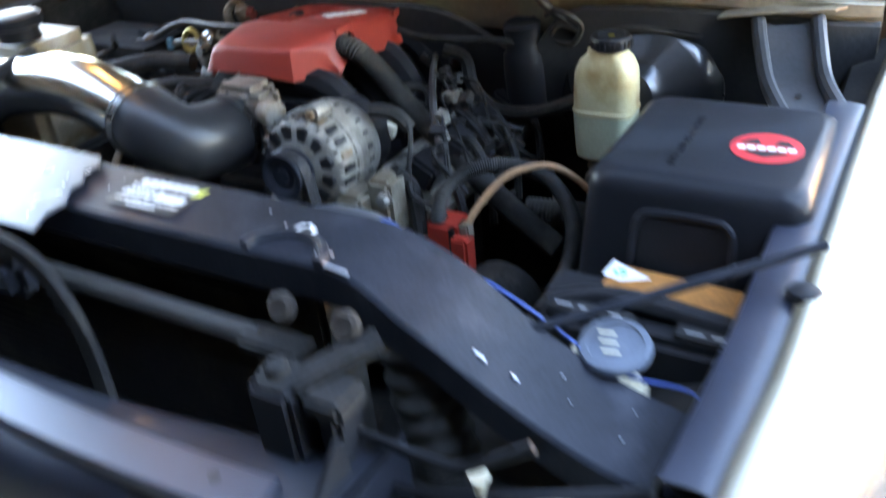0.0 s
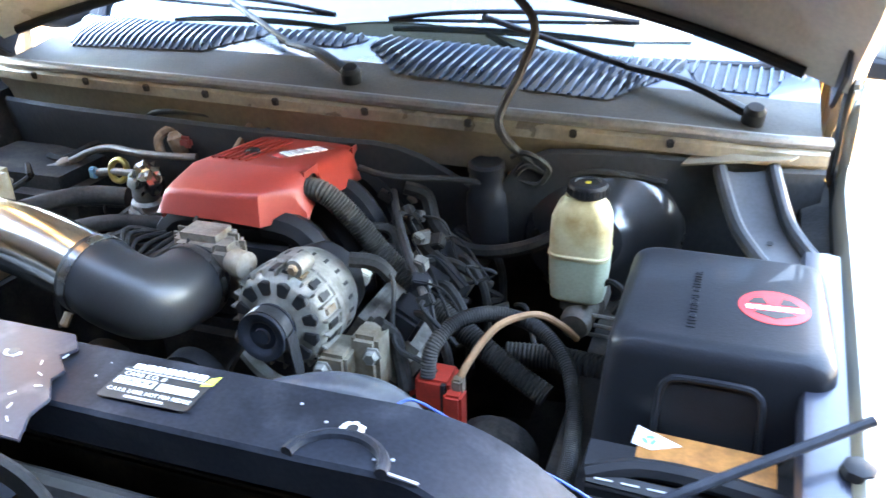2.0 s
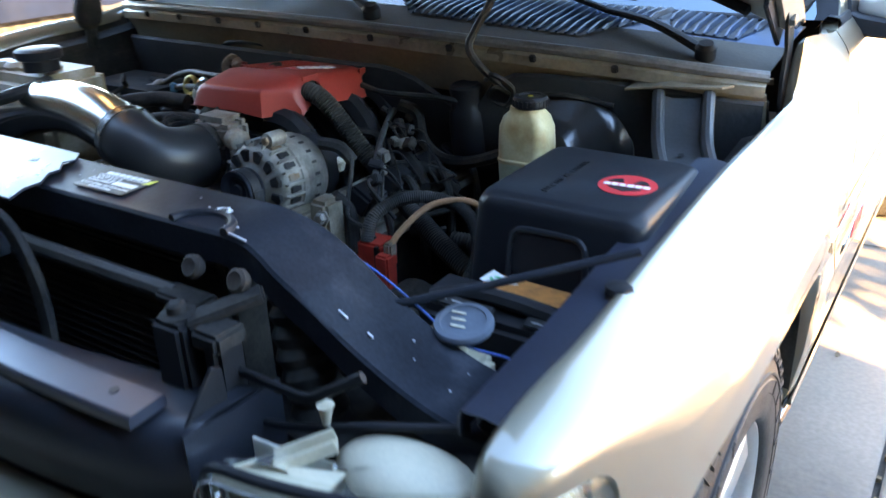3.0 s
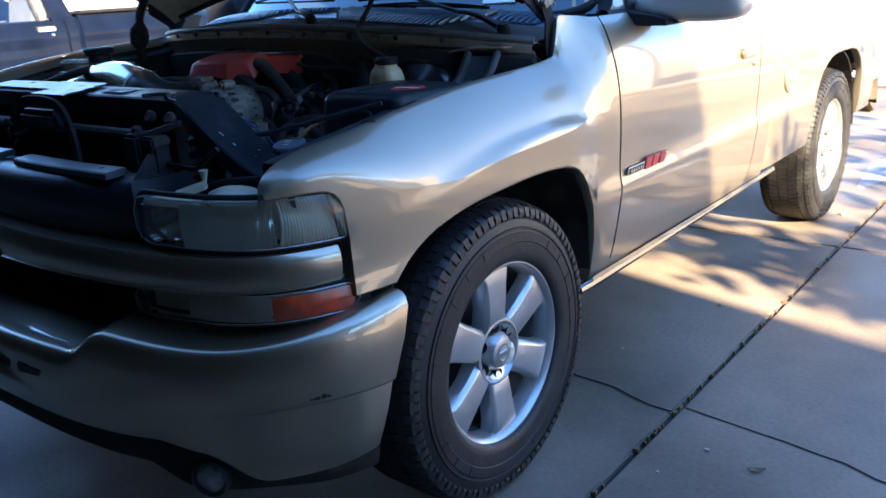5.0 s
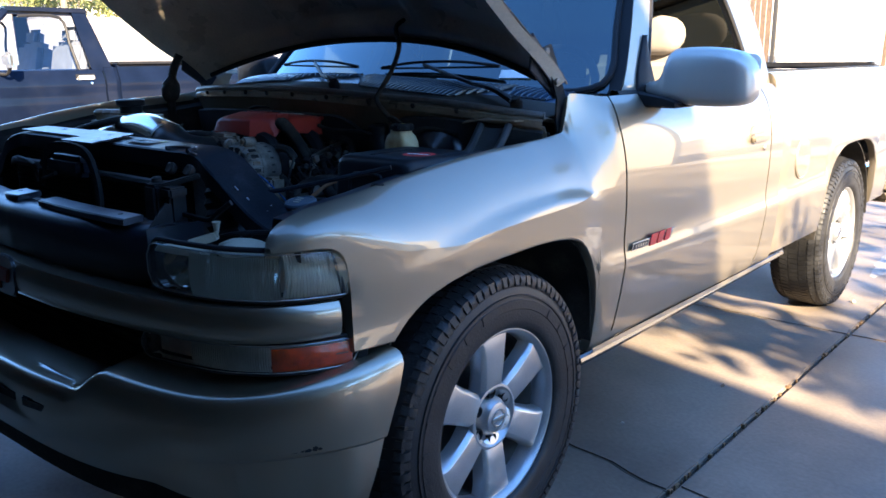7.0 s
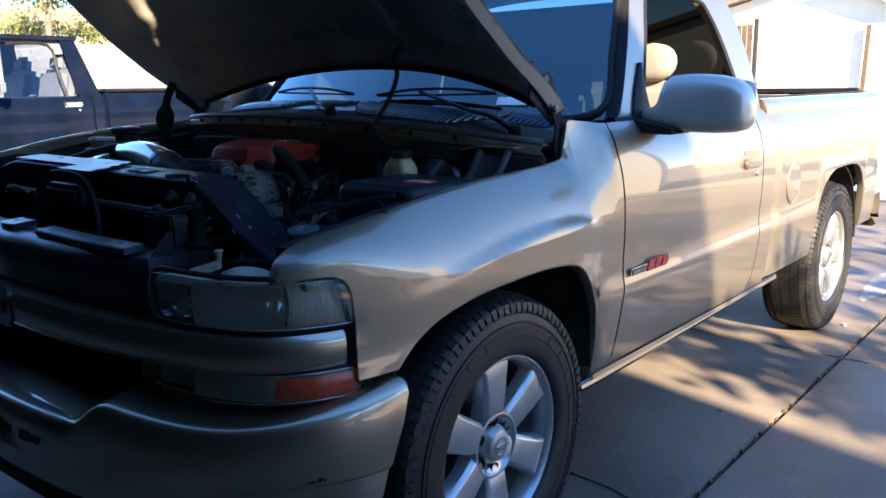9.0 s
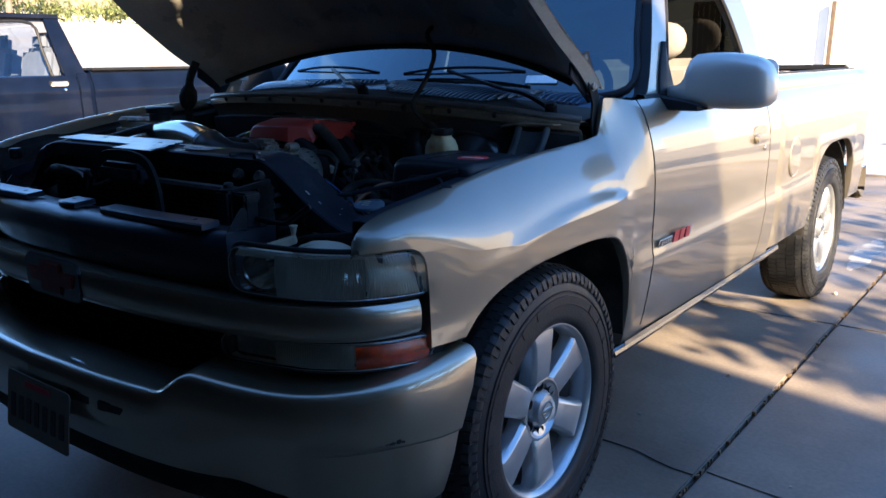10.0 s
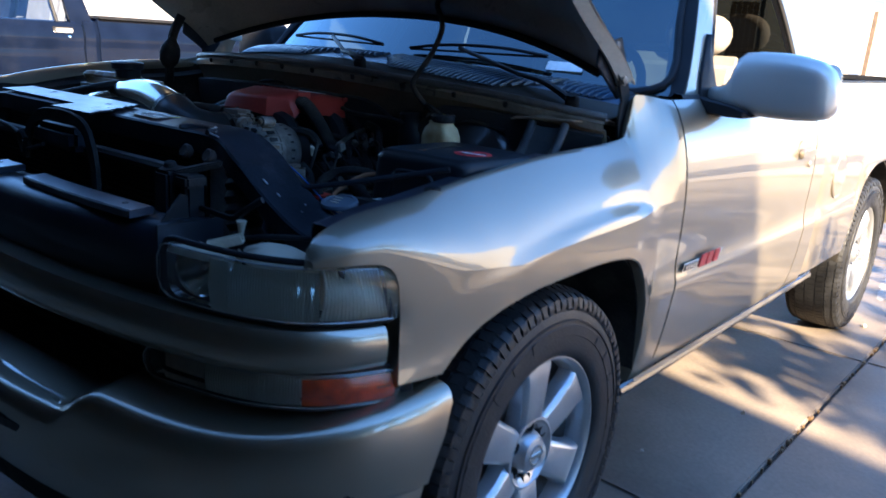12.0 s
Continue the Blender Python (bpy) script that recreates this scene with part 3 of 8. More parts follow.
rw = part("rear_window", loft([[V(x * (cab_x(z) - 0.06), 1.873 - 0.06 * (z - 1.24), z) for x in [-1 + 0.1 * k for k in range(21)]] for z in (1.24, 1.4, 1.55, 1.70)]), DARK_GLASS, truck, "dark tinted rear window")
rw.visible_shadow = False


def shield(u, v):
    """The windshield: u across, v from the cowl to the roof."""
    w = 0.868 + (0.70 - 0.868) * v
    y0 = 0.47 + 0.17 * abs(u) ** 2.2
    y1 = 0.985 + 0.05 * abs(u) ** 2
    return V(u * w, y0 + (y1 - y0) * v, 1.245 - 0.02 * abs(u) + (0.525 - 0.01 * abs(u)) * v - 0.010 * math.sin(math.pi * v))


ws = part("windshield", loft([[shield(-1 + 0.1 * i, j / 8) for i in range(21)] for j in range(9)]), WINDSHIELD, truck, "clear windshield with a dark lower band")
ws.visible_shadow = False
part("windshield_seal", tube([shield(-1, v) + V(0, -0.004, 0.004) for v in (1, 0.7, 0.4, 0.1)] + [shield(u / 10, 0) + V(0, -0.004, 0.004) for u in range(-9, 10, 2)] + [shield(1, v) + V(0, -0.004, 0.004) for v in (0.1, 0.4, 0.7, 1)], 0.011, 8, 3), BLACK_PLASTIC, truck)
for s in (1, -1):
    part("pillar_trim", thick(loft([[shield(s, v) + V(-s * 0.02, -0.002, 0), V(s * (cab_x(z) - 0.002), curve_at(PILLAR, z) - 0.002, z), V(s * (cab_x(z) - 0.03), curve_at(PILLAR, z) + 0.06, z)] for v, z in [(k / 8, shield(s, k / 8).z) for k in range(9)]]), 0.004), BLACK_PLASTIC, truck)
part("dashboard", thick(loft([[V(x, 0.50 + 0.42 * k / 6 + 0.1 * (x / 0.85) ** 2 * (1 - k / 6), 1.215 + 0.03 * math.sin(k / 6 * 3.0) - (0.25 if k == 6 else 0)) for k in range(7)] for x in [-0.84 + 0.084 * k for k in range(21)]]), 0.02), DARK_TRIM, truck)
part("cab_floor", box(-0.9, 0.9, 0.55, 1.87, 0.50, 0.54), DARK_TRIM, truck)
part("steering_wheel", tube([(0.40 + 0.19 * math.cos(a), 1.02 + 0.08 * math.sin(a), 1.20 + 0.17 * math.sin(a)) for a in [2 * math.pi * k / 16 for k in range(17)]], 0.016, 8, 2), DARK_TRIM, truck)
def headrest_shape():
    rows = []
    for k in range(9):
        a = radians(-80 + 20 * k)
        rows.append([V(0.135 * math.cos(a) ** 0.6 * math.copysign(abs(math.cos(b)) ** 0.6, math.cos(b)), 0.05 * math.cos(a) ** 0.5 * math.sin(b), 0.08 * math.sin(a)) for b in [2 * math.pi * j / 20 for j in range(20)]])
    return loft(rows, close_v=True, cap=True)


for cx in (0.42, -0.42):
    seat = part("seat", box(cx - 0.29, cx + 0.29, 1.15, 1.66, 0.78, 0.94, 0.05, None, 3), SEAT, truck, "beige cloth bench seat")
    part("backrest", moved(box(-0.27, 0.27, -0.075, 0.075, 0.0, 0.49, 0.06, None, 3), pose(cx + (0.03 if cx > 0 else 0), 1.58, 0.86, -10)), SEAT, seat)
    part("headrest", moved(headrest_shape(), pose(cx + (0.08 if cx > 0 else 0), 1.65, 1.42, -8)), SEAT, seat)

# door mirrors
SATIN = material("satin_mirror_paint", (0.60, 0.57, 0.52), 0.36, 0.5, 0.04, 3.0, 300.0, 0.0, coat=0.15)


def mirror_housing():
    """A squarish shell with a flat front, a low neck at the door and a round outer end."""
    rows = []
    for x, z0, z1, d in ((0.921, 1.222, 1.252, 0.022), (0.93, 1.219, 1.258, 0.030), (0.95, 1.214, 1.261, 0.036), (0.968, 1.208, 1.270, 0.042), (0.981, 1.203, 1.290, 0.048), (0.990, 1.199, 1.320, 0.054), (1.0, 1.196, 1.343, 0.058), (1.018, 1.192, 1.357, 0.062), (1.06, 1.188, 1.361, 0.066), (1.11, 1.186, 1.361, 0.067), (1.16, 1.186, 1.356, 0.066), (1.207, 1.189, 1.345, 0.060), (1.235, 1.197, 1.323, 0.049), (1.250, 1.212, 1.292, 0.035), (1.257, 1.236, 1.264, 0.013)):
        zc, h = (z0 + z1) / 2, (z1 - z0) / 2
        rows.append([V(x, 0.80 + 0.06 * (x - 0.92) + d * math.copysign(abs(math.cos(a)) ** 0.55, math.cos(a)), zc + h * math.copysign(abs(math.sin(a)) ** 0.5, math.sin(a))) for a in [2 * math.pi * (j + 0.5) / 32 for j in range(32)]])
    return loft(rows, close_v=True, cap=True)


for s in (1, -1):
    flip = (lambda b: b) if s == 1 else mirror_x
    mir = part("door_mirror", flip(mirror_housing()), SATIN if s == 1 else BLACK_PLASTIC, truck, "pewter door mirror housing on a black arm" if s == 1 else "black door mirror housing", 45)
    part("mirror_arm", flip(loft([[V(x, y, z) for y, z in ((0.742 + e, z0), (0.735 + e, z0 + 0.006), (0.735 + e, z1 - 0.004), (0.742 + e, z1), (0.85, z1), (0.85, z0))] for x, z0, z1, e in ((0.880, 1.190, 1.250, 0.012), (0.90, 1.188, 1.236, 0.003), (0.93, 1.184, 1.224, -0.008), (0.97, 1.182, 1.219, -0.012), (1.01, 1.181, 1.213, -0.014), (1.045, 1.181, 1.202, -0.010), (1.06, 1.186, 1.190, 0.02))], close_v=True, cap=True)), BLACK_PLASTIC, mir)
    part("mirror_sail", flip(loft([[V(cab_x(z) - 0.02, a, z), V(cab_x(z) + 0.008, a, z), V(cab_x(z) + 0.015, (a * 2 + b) / 3, z), V(cab_x(z) + 0.012, b - 0.01, z), V(cab_x(z) - 0.02, b, z)] for z, a, b in ((1.205, 0.725, 0.862), (1.24, 0.745, 0.866), (1.28, 0.765, 0.864), (1.33, 0.80, 0.864), (1.38, 0.842, 0.874), (1.402, 0.862, 0.878))], close_v=True, cap=True)), BLACK_PLASTIC, mir)
    part("mirror_glass", flip(prism(rounded(0.2, 0.14, 0.03), 0, 0.003, 0, pose(1.14, 0.882, 1.27, 90, 0, 0))), CHROME, mir)


# ---- nose: lamps, grille, bumper ----
CORNER_WHITE = material("corner_reflector_white", (0.97, 0.94, 0.85), 0.16, 0.35, 0.03, 20.0, 120.0, 0.03)
# pale colour for the thin tubes that draw the highlight along lens edges
LENS_GLINT = material("lens_edge_highlight", (0.45, 0.46, 0.45), 0.15, 0.3, 0.2, 60.0, 200.0, 0.1, coat=0.8)
LAMP_P = [(0.585, -0.750), (0.66, -0.741), (0.76, -0.712), (0.84, -0.665), (0.885, -0.612), (0.914, -0.55), (0.927, -0.506)]


def along(path, n):
    """n + 1 even points on a plan path of (x, y)."""
    fine = spline([V(x, y, 0) for x, y in path], 10)
    lengths = [0.0]
    for a, b in zip(fine, fine[1:]):
        lengths.append(lengths[-1] + (b - a).length)
    out = []
    for k in range(n + 1):
        want = lengths[-1] * k / n
        i = max(j for j in range(len(fine)) if lengths[j] <= want + 1e-9)
        i = min(i, len(fine) - 2)
        t = (want - lengths[i]) / max(1e-9, lengths[i + 1] - lengths[i])
        out.append(fine[i].lerp(fine[i + 1], t))
    return out


def shell(path, z_low, z_high, n=24, inset=0.0, bulge=0.012, m=8, depth=0.05):
    """A curved lamp or bar face along a plan path, rolled back at top and bottom."""
    pts = along(path, n)
    rows = []
    for k, p in enumerate(pts):
        a, b = pts[max(k - 1, 0)], pts[min(k + 1, n)]
        t = (b - a).normalized()
        nrm = V(t.y, -t.x, 0)
        u = k / n
        lo, hi = (f(u) if callable(f) else f for f in (z_low, z_high))
        row = [V(p.x, p.y, hi) - nrm * (depth + inset)]
        for j in range(m + 1):
            v = j / m
            row.append(V(p.x, p.y, hi + (lo - hi) * v) + nrm * (bulge * (math.sin(math.pi * v) ** 0.5 if 0 < v < 1 else 0) - inset))
        row.append(V(p.x, p.y, lo) - nrm * (depth + inset))
        rows.append(row)
    return loft(rows)


def outward(pts, k):
    t = (pts[min(k + 1, len(pts) - 1)] - pts[max(k - 1, 0)]).normalized()
    return V(t.y, -t.x, 0)


def lamp_glass(path, z_low, z_high, curl, n, bulge):
    """A smooth lamp glass with a rounded inner end and rolled edges."""
    pts = along(path, n)
    rows = []
    for k, p in enumerate(pts):
        u, nrm = k / n, outward(pts, k)
        lo, hi = z_low(u) + curl(u), z_high(u) - curl(u)
        row = [V(p.x, p.y, hi) - nrm * 0.03]
        for j in range(13):
            v = j / 12
            swell = math.sin(math.pi * v) ** 0.35 if 0 < v < 1 else 0
            row.append(V(p.x, p.y, hi + (lo - hi) * v) + nrm * bulge * swell * min(1, u / 0.04 + 0.15))
        row.append(V(p.x, p.y, lo) - nrm * 0.03)
        rows.append(row)
    rows.insert(0, [q + V(0.002, 0.03, 0) for q in rows[0]])
    return loft(rows)


def ribbed(path, z_low, z_high, u0, u1, ribs, depth, offset, lean=0.0, bulge=0.006, tilt=0.0):
    """A lamp optic with upright half-round ribs between two stations of the path."""
    n = ribs * 6
    fine = along(path, 400)
    rows = []
    for k in range(n + 1):
        u = u0 + (u1 - u0) * k / n
        row = []
        for j in range(9):
            v = j / 8
            uu = max(0.0, min(1.0, u + lean * math.sin(math.pi * v) * (u1 - u) / (u1 - u0)))
            i = min(399, int(uu * 400))
            p, nrm = fine[i].lerp(fine[i + 1], uu * 400 - i), outward(fine, i)
            row.append(V(p.x, p.y, z_high(uu) + (z_low(uu) - z_high(uu)) * v) + nrm * (offset + depth * abs(math.sin(math.pi * k / 6)) + bulge * math.sin(math.pi * v) - tilt * (1 - v)))
        rows.append(row)
    return loft(rows)


def lamp_rim(path, z_low, z_high, curl, n, proud):
    """The closed outline of a lamp glass."""
    pts = along(path, n)
    up = [V(p.x, p.y, z_high(k / n) - curl(k / n)) + outward(pts, k) * proud for k, p in enumerate(pts)]
    down = [V(p.x, p.y, z_low(k / n) + curl(k / n)) + outward(pts, k) * proud for k, p in enumerate(pts)]
    return up + down[::-1] + up[:1]


FOG_GLASS = material("fog_lamp_glass", (0.22, 0.22, 0.22), 0.12, 0.4, 0.3, 60.0, 200.0, 0.2, coat=0.6)


for s in (1, -1):
    flip = (lambda b: b) if s == 1 else mirror_x
    hi, lo = lambda u: 0.973 - 0.015 * u, lambda u: 0.868 - 0.010 * u
    ru, rr = 0.085, 0.030
    curl = lambda u: rr * (1 - math.sqrt(max(0.0, 1 - max(0.0, 1 - u / ru) ** 2)))
    lamp = part("headlight", flip(thick(shell(LAMP_P, lambda u: lo(u) - 0.004, lambda u: hi(u) - 0.024, 28, 0.085, 0.0, 4, 0.0), 0.003)), LAMP_BACK, truck, "clear ribbed glass headlight with a corner lamp")
    lens = part("lens", flip(lamp_glass(LAMP_P, lo, hi, curl, 90, 0.012)), LENS, lamp)
    lens.visible_shadow = False
    screen = part("ribbed_glass", flip(ribbed(LAMP_P, lambda u: lo(u) + 0.003, lambda u: hi(u) - 0.012, 0.27, 0.70, 40, 0.0040, -0.003)), RIB_LENS, lamp, "finely ribbed lamp glass")
    screen.visible_shadow = False
    part("corner_reflector", flip(ribbed(LAMP_P, lambda u: lo(u) + 0.003, lambda u: hi(u) - 0.007, 0.705, 0.985, 17, 0.0050, -0.010, 0.02, 0.004, 0.048)), CORNER_WHITE, lamp, "bright fluted corner reflector")
    part("reflector_wall", flip(ribbed(LAMP_P, lambda u: lo(u) + 0.004, lambda u: hi(u) - 0.010, 0.275, 0.70, 5, 0.006, -0.022, 0.0, 0.004, 0.050)), BOWL, lamp, "faceted bright reflector wall")
    for cx, cy, r in ((0.648, -0.722, 0.047), (0.752, -0.668, 0.050)):
        ax = V(0.35, -0.94, 0)
        part("reflector_bowl", flip(lathe([(0.012, -0.058), (0.026, -0.048), (0.036, -0.034), (0.043, -0.018), (r, 0.0), (r + 0.003, 0.002)], (cx - 0.010, cy + 0.018, 0.917), ax, 28, None, False)), BOWL, lamp, "mirror-bright reflector bowl")
        part("bulb", flip(lathe([(0.008, -0.05), (0.008, -0.02), (0.005, -0.012)], (cx - 0.010, cy + 0.018, 0.917), ax, 12)), FOG_GLASS, lamp)
    part("lamp_bezel", flip(tube(lamp_rim(LAMP_P, lambda u: lo(u) - 0.003, lambda u: hi(u) + 0.003, curl, 40, -0.008), 0.006, 8, 1)), BLACK_PLASTIC, lamp)
    part("lens_rim", flip(tube(lamp_rim(LAMP_P, lambda u: lo(u) + 0.004, lambda u: hi(u) - 0.004, curl, 40, 0.0055), 0.0014, 6, 1)), LENS_GLINT, lamp, "lens edge with its highlight put in as a pale tube")
    top = []
    for p in along(LAMP_P, 24)[:8]:
        inward = V(0.70 - p.x, -0.55 - p.y, 0).normalized()
        top.append([V(p.x, p.y, 0.958) + inward * d - V(0, 0, 0.012 if d < 0.02 else 0) for d in (0.012, 0.02, 0.04, 0.062)])
    part("lamp_housing", flip(thick(loft(top), 0.003)), CREAM, lamp, "cream plastic lamp housing")
    part("lamp_dome", flip(moved(lathe([(0.088, 0.0), (0.087, 0.006), (0.078, 0.016), (0.05, 0.026), (0.01, 0.030)], (0, 0, 0), (0, 0, 1), 28), Matrix.Translation((0.762, -0.628, 0.943)) @ Matrix.Diagonal((1.0, 0.55, 1.0, 1.0)))), CREAM, lamp)
    for dx in (-0.011, 0.011):
        part("lamp_bracket", flip(moved(box(dx - 0.002, dx + 0.002, -0.034, 0.032, -0.008, 0.008, 0.001), pose(0.660, -0.666, 0.965, 16, 0, -47))), CREAM, lamp)
    part("lamp_bracket", flip(moved(box(-0.012, 0.012, -0.034, 0.032, -0.008, -0.005, 0.001), pose(0.660, -0.666, 0.965, 16, 0, -47))), CREAM, lamp)

    BAR_P = [(0.0, -0.845), (0.25, -0.838), (0.45, -0.815), (0.62, -0.783), (0.76, -0.738), (0.855, -0.672), (0.905, -0.595), (0.928, -0.528)]
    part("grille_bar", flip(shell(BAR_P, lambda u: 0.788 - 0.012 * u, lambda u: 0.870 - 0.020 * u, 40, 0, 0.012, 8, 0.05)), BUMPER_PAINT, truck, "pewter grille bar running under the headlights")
    SIG_P = [(0.565, -0.772), (0.62, -0.762), (0.76, -0.718), (0.845, -0.66), (0.89, -0.60), (0.917, -0.535), (0.932, -0.486)]
    tip = lambda u: 0.020 * (1 - math.sqrt(max(0.0, 1 - max(0.0, 1 - u / 0.06) ** 2))) + 0.024 * (1 - math.sqrt(max(0.0, 1 - max(0.0, 1 - (1 - u) / 0.05) ** 2)))
    slo, shi = lambda u: 0.716 - 0.014 * u, lambda u: 0.778 - 0.012 * u
    sig = part("turn_signal", flip(thick(shell(SIG_P, slo, shi, 24, 0.045, 0.0, 4, 0.0), 0.003)), LAMP_BACK, truck, "clear and amber turn signal lamp")
    sl = part("lens", flip(lamp_glass(SIG_P, slo, shi, tip, 80, 0.008)), SIGNAL_LENS, sig)
    sl.visible_shadow = False
    part("amber_lens", flip(ribbed(SIG_P, lambda u: slo(u) + 0.004 + tip(u), lambda u: shi(u) - 0.010 - tip(u), 0.635, 0.975, 3, 0.0, -0.002)), AMBER, sig, "amber plastic lens")
    part("amber_notch", flip(ribbed(SIG_P, lambda u: 0.730, lambda u: 0.738, 0.90, 0.955, 2, 0.0, -0.001)), RUST, sig)
    part("lamp_bezel", flip(tube(lamp_rim(SIG_P, lambda u: slo(u) - 0.002, lambda u: shi(u) + 0.002, tip, 40, -0.006), 0.005, 8, 1)), BLACK_PLASTIC, sig)
    part("lens_rim", flip(tube(lamp_rim(SIG_P, lambda u: slo(u) + 0.003, lambda u: shi(u) - 0.003, tip, 40, 0.003), 0.0012, 6, 1)), LENS_GLINT, sig)
    part("signal_reflector", flip(ribbed(SIG_P, lambda u: slo(u) + 0.010, lambda u: shi(u) - 0.010, 0.29, 0.43, 7, 0.006, -0.006, 0.0, 0.004, 0.034)), CORNER_WHITE, sig, "faceted bright reflector")
    ribs = part("ribbed_glass", flip(ribbed(SIG_P, lambda u: slo(u) + 0.005, lambda u: shi(u) - 0.006, 0.28, 0.63, 34, 0.0012, -0.004)), RIB_LENS, sig)
    ribs.visible_shadow = False
    part("lamp_corner_filler", flip(thick(loft([[V(x, y, z) for z in (0.69, 0.78, 0.87, 0.97)] for x, y in ((0.934, -0.484), (0.938, -0.478), (0.944, -0.466))]), 0.01)), BLACK_PLASTIC, truck)

emblem = part("emblem", prism([(-0.10, -0.018), (-0.05, -0.018), (-0.05, -0.04), (0.05, -0.04), (0.05, -0.018), (0.10, -0.018), (0.115, 0.018), (0.05, 0.018), (0.05, 0.04), (-0.05, 0.04), (-0.05, 0.018), (-0.115, 0.018)], 0, 0.012, 0.003, pose(0, -0.852, 0.832, 90)), material("dull_red_emblem", (0.24, 0.03, 0.02), 0.4, 0, 0.2, 40, 200, 0.05), truck, "dull red cross-shaped grille emblem")
part("emblem_backing", prism(rounded(0.27, 0.105, 0.03), 0, 0.008, 0.003, pose(0, -0.850, 0.832, 90)), BLACK_GLOSS, truck)
HEADER_BLACK = material("grained_black_header", (0.014, 0.017, 0.024), 0.40, 0.0, 0.2, 12.0, 400.0, 0.1, coat=0.1)
LUG = material("satin_black_lug", (0.020, 0.025, 0.040), 0.42, 0.0, 0.15, 20.0, 300.0, 0.03, coat=0.6, coat_rough=0.3)
# black header panel above the bar, and the dark grille behind
HEAD_P = [(0.0, -0.805), (0.25, -0.795), (0.42, -0.775), (0.51, -0.757), (0.556, -0.735)]
for s in (1, -1):
    flip = (lambda b: b) if s == 1 else mirror_x
    pts = along(HEAD_P, 16)
    part("header_panel", flip(thick(loft([[V(p.x, p.y + 0.11, 0.985), V(p.x, p.y + 0.045, 0.99), V(p.x, p.y + 0.02, 0.985), V(p.x, p.y + 0.004, 0.968), V(p.x, p.y, 0.93), V(p.x, p.y + 0.004, 0.88), V(p.x, p.y + 0.03, 0.84)] for p in pts]), 0.003)), HEADER_BLACK, truck, "black gloss header panel above the grille bar", 50)
    part("header_side", flip(thick(loft([[V(0.556, -0.735, z), V(0.564, -0.68, z), V(0.562, -0.60, z)] for z in (0.83, 0.92, 0.985)]), 0.003)), HEADER_BLACK, truck)
    part("header_bracket", flip(prism([(-0.735, 0.97), (-0.678, 1.034), (-0.664, 1.028), (-0.66, 0.93), (-0.72, 0.90)], 0.540, 0.545, 0.001, Matrix(((0, 0, 1, 0), (1, 0, 0, 0), (0, 1, 0, 0), (0, 0, 0, 1))))), BLACK_PLASTIC, truck, "black bracket at the header's end")
# raised lugs on the header panel's upper edge
for x0, x1, y0, y1, w in ((0.10, 0.505, -0.742, -0.735, 0.024), (-0.105, -0.025, -0.735, -0.735, 0.030), (-0.70, -0.29, -0.72, -0.735, 0.026)):
    rows = []
    for k in range(9):
        x, yc = x0 + (x1 - x0) * k / 8, y0 + (y1 - y0) * k / 8 - 0.006 * math.sin(math.pi * k / 8)
        rows.append([V(x, yc + a, 0.992 + b + 0.07 * a) for a, b in ((-w, 0.0), (-w, 0.012), (-w + 0.003, 0.015), (w - 0.003, 0.015), (w, 0.012), (w, 0.0))])
    lug = part("header_lug", loft(rows, close_v=True, cap=True), LUG, truck, "flat satin black lug on the header panel")
    part("lug_hole", lathe([(0.006, 0.0), (0.006, 0.0012)], (x1 - 0.055, y1, 1.0068), (0, -0.07, 1), 12), BLACK_PRINT, lug)
grille = part("grille_mesh", box(-0.58, 0.58, -0.72, -0.71, 0.45, 0.86), DUSTY_BLACK, truck)
for k in range(5):
    part("grille_slat", box(-0.50, 0.50, -0.735, -0.72, 0.66 + 0.028 * k, 0.668 + 0.028 * k), DUSTY_BLACK, grille)


def bumper_face(x):
    return curve_at([(0.0, -0.945), (0.3, -0.932), (0.5, -0.908), (0.65, -0.868), (0.78, -0.805), (0.87, -0.725), (0.93, -0.64), (0.975, -0.53), (0.997, -0.415)], x)


BUMP_P = [(0.0, -0.945), (0.3, -0.932), (0.5, -0.908), (0.65, -0.866), (0.78, -0.80), (0.87, -0.722), (0.932, -0.635), (0.974, -0.53), (0.992, -0.46), (0.997, -0.412)]


def bumper_low(x, u):
    """Height of the bumper's lower edge, raised over the fog lamps and the middle."""
    return 0.472 - 0.030 * smooth((x - 0.66) / 0.12) - 0.070 * smooth((x - 0.76) / 0.11) + 0.022 * smooth((u - 0.8) / 0.2)


def valance():
    pts = along(BUMP_P, 60)[:57]
    rows = []
    for k, p in enumerate(pts):
        a, b = pts[max(k - 1, 0)], pts[min(k + 1, 56)]
        t = (b - a).normalized()
        nrm = V(t.y, -t.x, 0)
        top, foot = bumper_low(p.x, k / 60) + 0.012, 0.392 - 0.020 * smooth((k - 42) / 12) - 0.054 * smooth((p.x - 0.60) / 0.13)
        rows.append([V(p.x, p.y, z) - nrm * d for d, z in ((0.034, top), (0.040, top + (foot - top) * 0.5), (0.050, foot + 0.012), (0.062, foot), (0.15, foot + 0.006))])
    return loft(rows)


